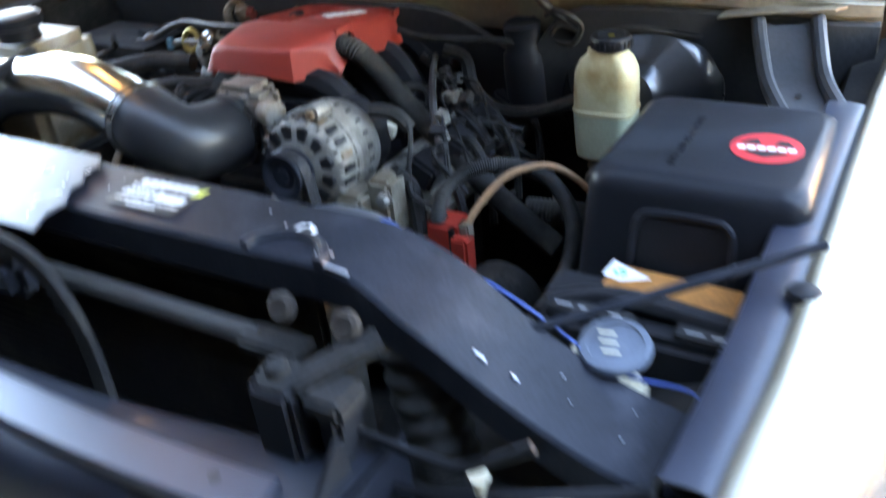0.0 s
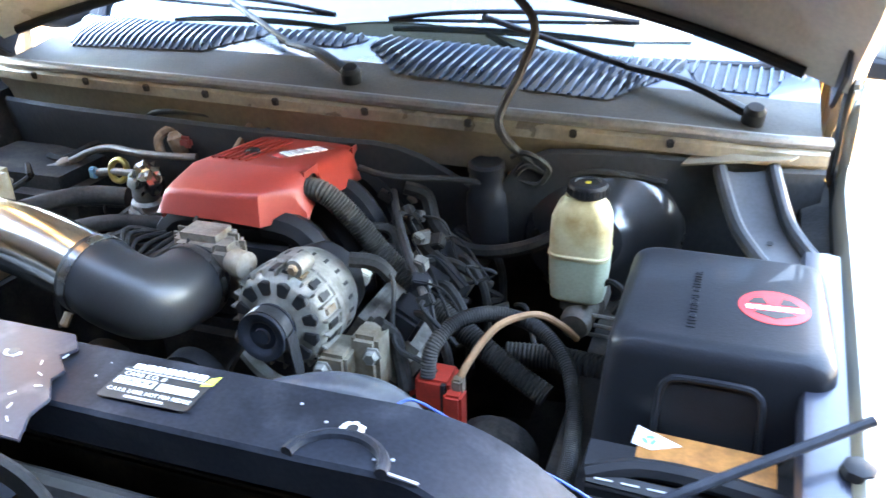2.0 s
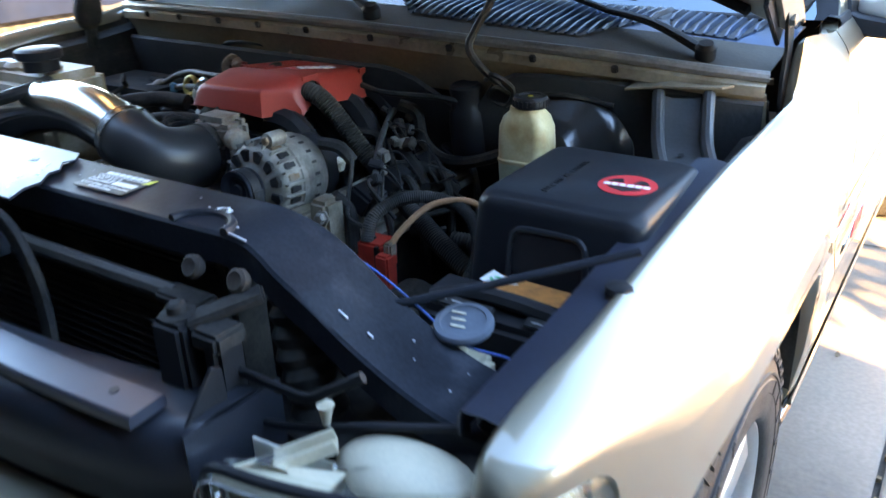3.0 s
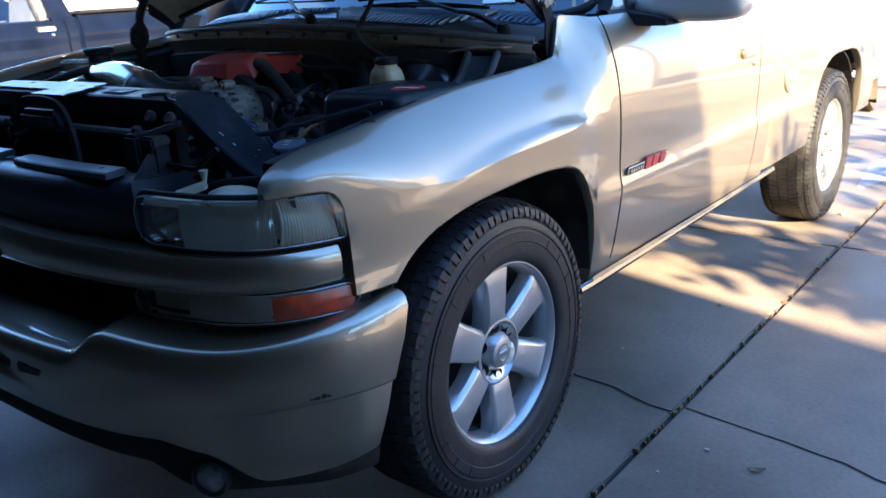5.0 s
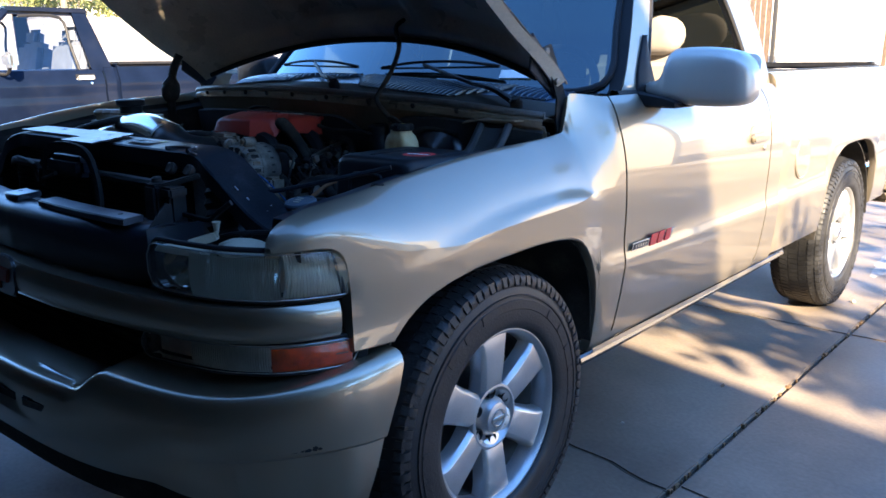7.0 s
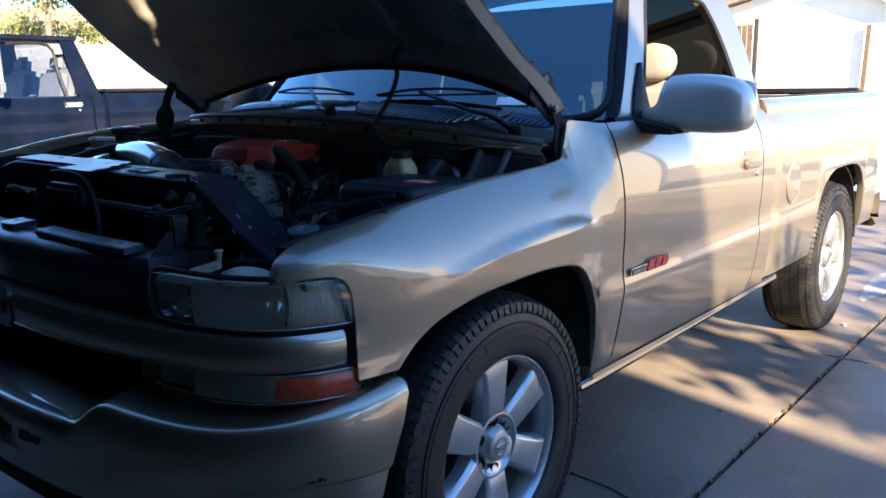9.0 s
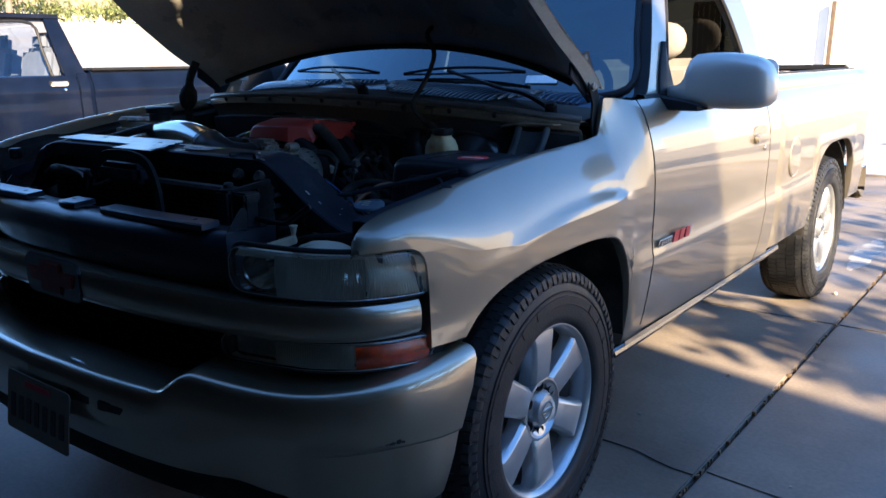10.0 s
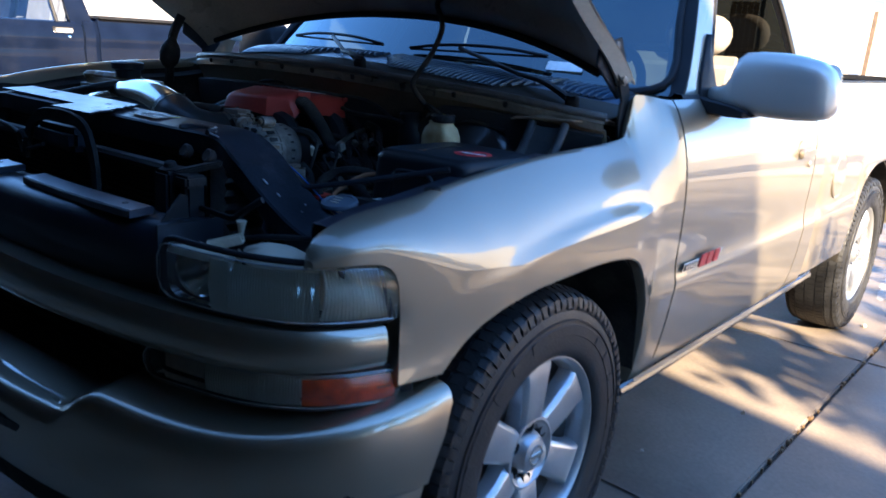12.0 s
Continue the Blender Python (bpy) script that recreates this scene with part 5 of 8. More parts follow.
rows = []
for x in [-0.85 + 0.0425 * k for k in range(41)]:
    y0, y1 = curve_at(RAIL_Y, x) + 0.03, cowl_back(x)
    rows.append([V(x, y0 + (y1 - y0) * k / 10, cowl_z(x, y0 + (y1 - y0) * k / 10)) for k in range(11)])
COWL_DUST = material("dusty_cowl_plastic", (0.046, 0.040, 0.033), 0.75, 0.0, 0.25, 7.0, 160.0, 0.12, second=(0.082, 0.067, 0.05), second_at=0.56, second_scale=4, spec=0.25)
cowl_panel = part("cowl_panel", thick(loft([r[:6] for r in rows]), 0.004), COWL_DUST, truck, "weathered black plastic cowl panel with air vents", 50)
part("cowl_rear_panel", thick(loft([r[5:] for r in rows]), 0.004), SKY_TINT_PLASTIC, cowl_panel, "glossy black plastic strip along the windshield, sky reflection tinted in")
# vent openings: a dark sunken field with curved slats over it
for x0, x1, y_in, y_out, n in ((-0.80, -0.23, 0.10, 0.015, 30), (0.02, 0.60, 0.075, 0.015, 30), (-0.21, 0.0, 0.16, 0.02, 10), (0.62, 0.79, 0.13, 0.02, 9)):
    field = []
    for k in range(13):
        x = x0 + (x1 - x0) * k / 12
        ends = smooth(k / 2.0) * smooth((12 - k) / 2.0)
        ya = curve_at(RAIL_Y, x) + y_in + (0.06 if n < 12 else 0.03 + 0.03 * (k / 12 if x0 < 0 else 1 - k / 12))
        yb = cowl_back(x) - y_out
        ya = yb - (yb - ya) * (0.35 + 0.65 * ends)
        field.append((x, ya, yb))
    part("vent_field", loft([[V(x, ya + (yb - ya) * j / 4, cowl_z(x, ya + (yb - ya) * j / 4) + 0.0025) for j in range(5)] for x, ya, yb in field]), BLACK_PRINT, cowl_panel)
    for k in range(n):
        t = (k + 0.5) / n
        f = t * 12
        i = min(11, int(f))
        x = x0 + (x1 - x0) * t
        ya = field[i][1] + (field[i + 1][1] - field[i][1]) * (f - i)
        yb = field[i][2] + (field[i + 1][2] - field[i][2]) * (f - i)
        pts = []
        for j in range(6):
            y = ya + (yb - ya) * j / 5
            sway = 0.022 * math.sin(math.pi * 0.5 * j / 5) * (1 if n > 12 else 0.2) * (1 if x0 > 0 else -1)
            pts.append(V(x + sway, y, cowl_z(x, y)))
        slat = loft([[p + V(-0.0028, 0, 0.002), p + V(-0.0022, 0, 0.0125 if 0 < j < 5 else 0.006), p + V(0.0022, 0, 0.0125 if 0 < j < 5 else 0.006), p + V(0.0028, 0, 0.002)] for j, p in enumerate(pts)], close_v=True, cap=True)
        part("vent_slat", slat, SKY_TINT_PLASTIC, cowl_panel)


def wiper(pivot, elbow, tip, blade_a, blade_b):
    arm = part("wiper", tube([pivot, V(*pivot).lerp(V(*elbow), 0.5) + V(0, 0, 0.012), elbow], lambda t: 0.015 - 0.004 * t, 8, 5, None, 0, 0.01, 0.6), BLACK_PLASTIC, truck, "black windshield wiper arm and blade")
    part("pivot_cap", lathe([(0.019, -0.012), (0.019, 0.010), (0.013, 0.018)], pivot, (0.1, -0.35, 1), 16), BLACK_PLASTIC, arm)
    part("wiper_rod", tube([elbow, tip], lambda t: 0.0065, 8, 3), BLACK_PLASTIC, arm)
    a, b = V(*blade_a), V(*blade_b)
    part("blade_frame", tube([a, a.lerp(b, 0.25) + V(0, -0.006, 0.014), a.lerp(b, 0.5) + V(0, -0.008, 0.018), a.lerp(b, 0.75) + V(0, -0.006, 0.014), b], 0.005, 8, 4), BLACK_PLASTIC, arm)
    part("blade_rubber", tube([a + V(0, 0.002, -0.003), a.lerp(b, 0.5) + V(0, 0.002, -0.003), b + V(0, 0.002, -0.003)], 0.004, 6, 3), RUBBER, arm)


wiper((0.052, 0.252, 1.252), (-0.13, 0.36, 1.278), (-0.36, 0.52, 1.325), (-0.62, 0.575, 1.318), (-0.10, 0.505, 1.31))
wiper((0.74, 0.341, 1.205), (0.52, 0.41, 1.258), (0.22, 0.515, 1.315), (0.02, 0.508, 1.305), (0.52, 0.548, 1.31))
part("cowl_sticker", prism(rounded(0.11, 0.035, 0.004), 0, 0.001, 0, Matrix.Translation(shield(0.66, 0.10) + V(0, -0.003, 0.003)) @ pose(0, 0, 0, 45, 0, 14)), WHITE, truck)

# ---- radiator support ----
SUPPORT = [(-0.86, -0.50, 0.975), (-0.75, -0.50, 0.985), (-0.65, -0.505, 1.03), (-0.56, -0.51, 1.10), (-0.48, -0.515, 1.130), (-0.35, -0.52, 1.133), (0.0, -0.525, 1.134), (0.35, -0.52, 1.132), (0.48, -0.515, 1.128), (0.56, -0.51, 1.10), (0.65, -0.505, 1.035), (0.75, -0.505, 0.99), (0.87, -0.51, 0.975)]
sup_path = spline([V(*p) for p in SUPPORT], 6)
rows = []
for i, p in enumerate(sup_path):
    w = 0.048 - 0.006 * smooth((abs(p.x) - 0.45) / 0.2)
    wf = w + 0.024 * smooth((abs(p.x) - 0.47) / 0.10)
    rows.append([p + V(0, -wf, -0.045), p + V(0, -wf, -0.007), p + V(0, -wf + 0.004, -0.003), p + V(0, 0, 0.0), p + V(0, w - 0.004, 0.003), p + V(0, w, -0.001), p + V(0, w, -0.035)])
support = part("radiator_support", thick(loft(rows), 0.002), BLACK_METAL, truck, "scuffed black steel radiator support", 35)
PLATE = material("scuffed_bare_plate", (0.022, 0.029, 0.044), 0.33, 0.0, 0.2, 12.0, 160.0, 0.04, coat=0.08, coat_rough=0.2, spec=0.2, second=(0.09, 0.095, 0.10), second_at=0.68, second_scale=22)
rnd = random.Random(4)
BARE = material("bare_chipped_metal", (0.42, 0.44, 0.47), 0.45, 0.3, 0.2, 60.0, 300.0, 0.05)
edge = [(0.060, -0.478), (0.082, -0.50), (0.072, -0.515), (0.096, -0.535), (0.092, -0.55), (0.114, -0.575), (0.112, -0.60), (0.130, -0.632)]
part("latch_plate", prism([(-0.045, -0.632), (-0.05, -0.575), (-0.17, -0.57)] + [(-0.17, -0.478)] + edge, 0, 0.004, 0.001, Matrix.Translation((0, -0.52, 1.1385)) @ pose(0, 0, 0, 3.4) @ Matrix.Translation((0, 0.52, 0))), PLATE, support, "scuffed bare metal latch plate")
part("support_plate", prism([(-0.47, -0.480), (-0.175, -0.478), (-0.175, -0.565), (-0.47, -0.560)], 0, 0.003, 0.0008, Matrix.Translation((0, -0.52, 1.1375)) @ pose(0, 0, 0, 3.4) @ Matrix.Translation((0, 0.52, 0))), PLATE, support)
for x, y, z in ((0.414, -0.5215, 1.1345), (0.017, -0.5235, 1.1418), (-0.3, -0.50, 1.1418)):
    torn = [(x + (0.0115 + rnd.uniform(-0.0015, 0.002)) * math.cos(a), y + (0.0095 + rnd.uniform(-0.0015, 0.002)) * math.sin(a)) for a in [2 * math.pi * k / 30 for k in range(30)]]
    part("bare_patch", prism(torn, z - 0.001, z + 0.0006), BARE if x < 0.1 else WHITE, support)
    part("bolt_hole", lathe([(0.0062, 0.0), (0.0062, 0.0012)], (x, y, z), (0, 0, 1), 14), BLACK_PRINT, support)
for k in range(12):
    x = rnd.uniform(0.1, 0.85)
    p = min(sup_path, key=lambda q: abs(q.x - x))
    w = rnd.uniform(0.0008, 0.0022)
    part("paint_chip", lathe([(w, 0.0), (w * 0.8, 0.0008)], p + V(0, rnd.uniform(-0.036, 0.036), 0.0008), (0, 0, 1), 5), BARE, support)
for k in range(9):
    part("paint_chip", moved(box(-0.004, 0.004, -0.0009, 0.0009, 0, 0.0008), Matrix.Translation((0.05 + 0.010 * (k % 3) + 0.004 * k, -0.48 - 0.017 * k, 1.1415)) @ pose(0, 0, 0, 0, 0, 40 * k)), BARE, support)
for x, dy, w in ((0.478, -0.047, 0.014), (0.612, -0.040, 0.007), (0.655, -0.034, 0.004)):
    p = min(sup_path, key=lambda q: abs(q.x - x))
    part("paint_chip", moved(box(-w, w, -0.0014, 0.0014, -0.0005, 0.0012), Matrix.Translation(p + V(0, dy, 0.0)) @ pose(0, 0, 0, 0, 30 if 0.5 < x < 0.66 else 8, 0)), BARE, support)
arc = [V(0.415 + 0.042 * math.cos(a), -0.562 + 0.036 * math.sin(a), 1.1365) for a in [radians(8 + 164 * k / 14) for k in range(15)]]
part("worn_rim", tube(arc, 0.0006, 6, 2), BLACK_METAL, support)
part("latch_tower", tube([V(0.415 + 0.046 * math.cos(a), -0.565 + 0.038 * math.sin(a), 1.131) for a in [radians(180 * k / 12) for k in range(13)]], 0.006, 8, 2), BLACK_METAL, support)
# label on the support
lm = Matrix.Translation((0.198, -0.518, 1.1345)) @ pose(0, 0, 0, 0, 0, 1.5)
lab = part("sticker", prism(rounded(0.104, 0.064, 0.004), 0, 0.0006, 0, lm), BLACK_PRINT, truck, "black printed parts label with white bars")
part("label_edge", prism(rounded(0.102, 0.0015, 0.0005), 0.0006, 0.001, 0, lm @ pose(0, 0.0135, 0)), WHITE, lab)
for k in range(7):
    part("label_bar", prism(rounded(0.0105, 0.0095, 0.001), 0.0006, 0.001, 0, lm @ pose(-0.039 + 0.0125 * k, 0.0215, 0)), WHITE, lab)
part("label_corner", prism([(0, 0), (0.012, 0.004), (0.013, 0.02), (0.004, 0.014)], 0.0006, 0.001, 0, lm @ pose(0.042, 0.008, 0)), material("yellow_paint_spot", (0.75, 0.72, 0.1), 0.5), lab)
lettering("label_text", "CARB E.O. #", 0.0088, lm @ pose(-0.022, 0.0075, 0.0008), WHITE, lab, 0.0002, 0, 0.05)
part("label_field", prism(rounded(0.046, 0.0115, 0.001), 0.0006, 0.001, 0, lm @ pose(-0.026, -0.0035, 0)), WHITE, lab)
lettering("label_text", "D-629-4", 0.0105, lm @ pose(-0.026, -0.0035, 0.0013), BLACK_PRINT, lab, 0.0002, 0, 0.04)
part("label_field", prism(rounded(0.044, 0.0115, 0.001), 0.0006, 0.001, 0, lm @ pose(0.024, -0.0045, 0)), WHITE, lab)
lettering("label_text", "C.A.R.B. LABEL NOT FOR RESALE", 0.0078, lm @ pose(0.0, -0.0185, 0.0008), WHITE, lab, 0.0002, 0, 0.096)
part("label_bar", prism(rounded(0.045, 0.003, 0.001), 0.0006, 0.001, 0, lm @ pose(0.0, -0.0265, 0)), WHITE, lab)

# condenser and radiator in front
rad = part("condenser", box(-0.44, 0.40, -0.598, -0.575, 0.55, 1.045, 0.003), DUSTY_BLACK, truck, "black finned condenser with a dusty top tank")
part("top_tank", tube([(-0.44, -0.600, 1.050), (0.40, -0.600, 1.050)], 0.012, 8, 2), material("dusty_tank", (0.045, 0.041, 0.037), 0.7, 0.2, 0.3, 20.0, 120.0, 0.1), rad)
for k in range(30):
    part("cooling_tube", box(-0.43, 0.39, -0.6035, -0.598, 0.64 + 0.0132 * k, 0.6435 + 0.0132 * k, 0.0008), DUSTY_BLACK, rad)
radi = part("radiator", box(-0.46, 0.44, -0.55, -0.49, 0.55, 1.10, 0.006), DUSTY_BLACK, truck, "black radiator under the support")
for k in range(5):
    part("cooling_tube", box(-0.44, 0.42, -0.5545, -0.55, 1.055 + 0.009 * k, 1.059 + 0.009 * k), HOSE, radi)
mount = part("radiator_mount", soft_box(0.446, 0.496, -0.676, -0.628, 0.92, 1.066, 0.006), BLACK_PLASTIC, truck, "black box-shaped mount with a bolt on top")
part("bolt", lathe([(0.020, 0.0), (0.021, 0.003), (0.012, 0.005), (0.011, 0.014), (0.007, 0.017)], (0.470, -0.652, 1.066), (0, -0.1, 1), 14), DUSTY_BLACK, mount)
part("mount_flange", soft_box(0.502, 0.546, -0.668, -0.622, 1.040, 1.064, 0.005), DUSTY_BLACK, mount)
part("mount_web", soft_box(0.508, 0.534, -0.660, -0.618, 0.94, 1.045, 0.006), BLACK_PLASTIC, mount)
GRIME = material("rusty_grime", (0.034, 0.024, 0.019), 0.8, 0.1, 0.3, 30.0, 160.0, 0.25, second=(0.06, 0.038, 0.026), second_at=0.6, second_scale=24)
for bx in (0.432, 0.508):
    part("rubber_mount", lathe([(0.011, -0.006), (0.015, 0.0), (0.015, 0.008), (0.011, 0.011), (0.008, 0.010)], (bx, -0.590, 1.090), (0, -1, 0.5), 16), GRIME, truck, "rust-brown grimy radiator mount")
part("mount_arm", soft_box(0.385, 0.462, -0.622, -0.586, 1.046, 1.060, 0.004), DUSTY_BLACK, mount)
part("mount_arm", moved(soft_box(-0.045, 0.045, -0.016, 0.016, -0.012, 0.0, 0.003), pose(0.512, -0.622, 1.078, 0, -14, 50)), DUSTY_BLACK, mount)
part("bellows", tube([(0.535, -0.53, 1.06), (0.55, -0.545, 1.0), (0.57, -0.55, 0.93), (0.575, -0.55, 0.86)], 0.034, 14, 6, None, 0.003, 0.018), HOSE, truck, "black rubber bellows behind the headlight")
part("horn", lathe([(0.012, 0), (0.018, 0.04), (0.05, 0.06), (0.052, 0.085), (0.045, 0.09)], (0.545, -0.60, 0.90), (0.2, -0.7, -0.5), 18), DUSTY_BLACK, truck, "black signal horn")
part("cross_bar", tube([(0.50, -0.632, 1.0), (0.547, -0.63, 1.0), (0.60, -0.63, 0.998), (0.636, -0.63, 1.0), (0.665, -0.628, 1.018), (0.705, -0.62, 1.044)], 0.0045, 8, 4, None, 0, 0.01, 1.4), BLACK_PLASTIC, truck)
part("bar_foot", lathe([(0.004, 0.0), (0.008, 0.022), (0.010, 0.026)], (0.655, -0.628, 0.972), (0.05, 0, 1), 12), CREAM, truck)
part("cross_bar", tube([(0.49, -0.63, 0.938), (0.561, -0.63, 0.942), (0.63, -0.625, 0.956), (0.70, -0.61, 0.975), (0.80, -0.57, 0.985)], 0.005, 8, 4), BLACK_PLASTIC, truck)
strap_path = spline([V(-0.118, -0.662, 1.01), V(-0.104, -0.656, 1.07), V(-0.065, -0.65, 1.110), V(0.0, -0.646, 1.121), V(0.08, -0.645, 1.119), V(0.135, -0.646, 1.104), V(0.165, -0.648, 1.068), V(0.185, -0.651, 1.02), V(0.20, -0.66, 0.96), V(0.215, -0.675, 0.88), V(0.22, -0.685, 0.82)], 6)
rows = []
for i, p in enumerate(strap_path):
    d = (strap_path[min(i + 1, len(strap_path) - 1)] - strap_path[max(i - 1, 0)]).normalized()
    n = V(d.z, 0, -d.x).normalized()
    rows.append([p + n * a + V(0, b, 0) for a, b in ((-0.014, 0.0), (-0.012, -0.006), (0.012, -0.006), (0.014, 0.0), (0.012, 0.004), (-0.012, 0.004))])
part("latch_brace", loft(rows, close_v=True, cap=True), DUSTY_BLACK, truck, "black pressed steel hood latch brace")
latch = part("hood_latch", soft_box(-0.092, 0.098, -0.658, -0.612, 1.045, 1.098, 0.014), BLACK_METAL, truck, "black hood latch with a cable")
part("latch_hook", tube([(-0.13, -0.665, 1.02), (-0.13, -0.67, 1.055), (-0.115, -0.672, 1.07), (-0.10, -0.67, 1.055)], 0.006, 8, 4), DUSTY_BLACK, latch)
part("release_cable", tube([(-0.03, -0.66, 1.05), (-0.12, -0.66, 1.03), (-0.25, -0.62, 1.05), (-0.42, -0.60, 1.06), (-0.6, -0.55, 1.02)], 0.005, 8, 5), HOSE, latch)
part("air_baffle", box(-0.52, 0.52, -0.70, -0.62, 0.80, 0.815), BLACK_PLASTIC, truck)

# ---- fuse box cover and battery ----
cover_mat = material("moulded_black_cover", (0.017, 0.0185, 0.022), 0.42, 0.0, 0.15, 9.0, 380.0, 0.10, coat=0.1, spec=0.10)
rows = []
for z, out in ((0.86, 0.020), (0.95, 0.014), (1.04, 0.007)):
    rows.append((z, out))
for k in range(8):
    a = radians(90 * k / 7)
    rows.append((1.078 + 0.026 * math.sin(a), 0.004 - 0.022 * (1 - math.cos(a))))
fuse = part("fuse_box", loft([[V(0.726 + x, -0.106 + y, z) for x, y in rounded(0.244 + 2 * o, 0.258 + 2 * o, 0.026, 6)] for z, o in rows], close_v=True, cap=True), cover_mat, truck, "black moulded electrical box cover with a red round sticker", 50)
part("cover_arch", tube([(0.662, -0.257, 0.93), (0.666, -0.2495, 1.02), (0.668, -0.2475, 1.046), (0.674, -0.2455, 1.058), (0.690, -0.2445, 1.064), (0.756, -0.2445, 1.064), (0.772, -0.2455, 1.058), (0.778, -0.2475, 1.046), (0.780, -0.2495, 1.02), (0.784, -0.257, 0.93)], 0.0045, 8, 4), cover_mat, fuse)
part("cover_inset", thick(loft([[V(x, -0.2462 - 0.09 * (1.058 - z), z) for z in (0.93, 0.97, 1.02, 1.058)] for x in (0.672, 0.70, 0.74, 0.775)]), 0.001), BLACK_PLASTIC, fuse)
sm = Matrix.Translation((0.783, -0.122, 1.1043)) @ pose(0, 0, 0, 0, 0, 4)
stick = part("sticker", lathe([(0.041, 0.0), (0.041, 0.0006)], sm.translation, (0, 0, 1), 40), RED_PRINT, fuse, "red round sticker with a white bar")
for sx in (-1, 1):
    part("sticker_shape", prism([(sx * 0.007, 0.007), (sx * 0.012, 0.022), (sx * 0.022, 0.019), (sx * 0.029, 0.009), (sx * 0.029, 0.006)], 0.0006, 0.0011, 0, sm), BLACK_PRINT, stick)
part("sticker_shape", prism([(-0.024, -0.016), (0.0, -0.028), (0.024, -0.016), (0.02, -0.011), (-0.02, -0.011)], 0.0006, 0.0011, 0, sm), BLACK_PRINT, stick)
for k in range(6):
    part("sticker_bar", prism(rounded(0.0088, 0.0095, 0.001), 0.0007, 0.0014, 0, sm @ pose(-0.028 + 0.0112 * k, -0.004, 0)), WHITE, stick)
lettering("moulded_text", "ELECTRICAL CENTER", 0.0135, pose(0.692, -0.125, 1.1046, 0, 0, 90), cover_mat, fuse, 0.0008, 0, 0.145)

battery = part("battery", soft_box(0.596, 0.868, -0.378, -0.285, 0.84, 0.9870, 0.010), BLACK_PLASTIC, truck, "black battery with an orange label")
part("battery_lid", loft([[V(x, y, z) for x, z in ((0.597, 0.9850), (0.60, 0.9990), (0.86, 0.9970), (0.864, 0.9850))] for y in (-0.30, -0.335, -0.345)]), BLACK_PLASTIC, battery)
part("battery_ridge", tube([(0.605, -0.352, 0.9890), (0.66, -0.338, 1.0010), (0.74, -0.338, 1.0020), (0.86, -0.348, 0.9950)], 0.012, 8, 4), BLACK_PLASTIC, battery)
orange = material("orange_foil_label", (0.56, 0.20, 0.06), 0.38, 0.25, 0.2, 40.0, 200.0, 0.02, second=(0.30, 0.10, 0.04), second_at=0.6, second_scale=30)
part("battery_label", prism([(0.652, -0.316), (0.80, -0.322), (0.80, -0.272), (0.652, -0.266)], 0.9975, 0.9988, 0, None), orange, battery, "orange foil battery label")
part("label_patch", prism([(0.645, -0.294), (0.668, -0.300), (0.70, -0.284), (0.648, -0.260)], 0.9988, 0.9996, 0, None), WHITE, battery)
green = material("green_print", (0.03, 0.42, 0.18), 0.5)
for k in range(3):
    part("recycling_arrow", moved(prism([(-0.004, 0.003), (0.003, 0.003), (0.006, 0.0055), (0.003, 0.008), (-0.004, 0.007)], 0, 0.0006), Matrix.Translation((0.664, -0.284, 0.9997)) @ pose(0, 0, 0, 0, 0, 120 * k)), green, battery)
for cx in (0.655, 0.80):
    cap = part("vent_cap", moved(box(-0.052, 0.052, -0.011, 0.011, 0, 0.007, 0.004), pose(cx, -0.358, 0.9890, 18, 0, -2)), BLACK_PRINT, battery)
    for k in range(3):
        part("cap_bar", moved(box(-0.010, 0.010, -0.001, 0.001, 0.0072, 0.0078), Matrix.Translation((cx - 0.03 + 0.028 * k, -0.359, 0.9895)) @ pose(0, 0, 0, 18)), material("grey_print" if (cx, k) == (0.655, 0) else "grey_print_b", (0.4, 0.4, 0.4), 0.5), battery)
wash = part("washer_bottle", soft_box(0.668, 0.742, -0.472, -0.408, 0.86, 0.976, 0.012), CREAM, truck, "cream washer bottle with a grey-blue cap")
CAPBLUE = material("grey_blue_cap", (0.085, 0.11, 0.14), 0.5, 0.0, 0.15, 30.0, 200.0, 0.08)
part("filler_neck", lathe([(0.024, -0.03), (0.023, 0.0), (0.021, 0.012)], (0.686, -0.441, 0.992), (-0.1, -0.1, 1), 20), CREAM, wash)
part("washer_cap", lathe([(0.036, 0.0), (0.037, 0.004), (0.035, 0.009), (0.028, 0.010), (0.027, 0.008), (0.005, 0.009)], (0.712, -0.441, 1.016), (0.03, -0.18, 1), 28), CAPBLUE, wash, "grey-blue washer cap")
for k in range(3):
    part("cap_bar", prism(rounded(0.018, 0.003, 0.001), 0.0095, 0.0105, 0, axis_turn((0.712, -0.441, 1.016), (0.03, -0.18, 1)) @ pose(-0.01 + 0.004 * k, 0.012 - 0.012 * k, 0)), CREAM, wash)
part("brace_rod", tube([(0.872, -0.315, 1.098), (0.855, -0.325, 1.094), (0.66, -0.455, 1.045), (0.60, -0.50, 1.04)], 0.0055, 8, 3), BLACK_METAL, truck, "black steel brace rod")
part("ground_wire", tube([(0.40, -0.42, 1.075), (0.42, -0.40, 1.083), (0.46, -0.405, 1.075), (0.52, -0.445, 1.085), (0.60, -0.456, 1.066), (0.66, -0.455, 1.033), (0.72, -0.46, 1.005), (0.79, -0.455, 1.0), (0.83, -0.47, 0.985)], 0.0016, 6, 6), material("blue_wire", (0.02, 0.10, 0.32), 0.5), truck, "thin blue wire")
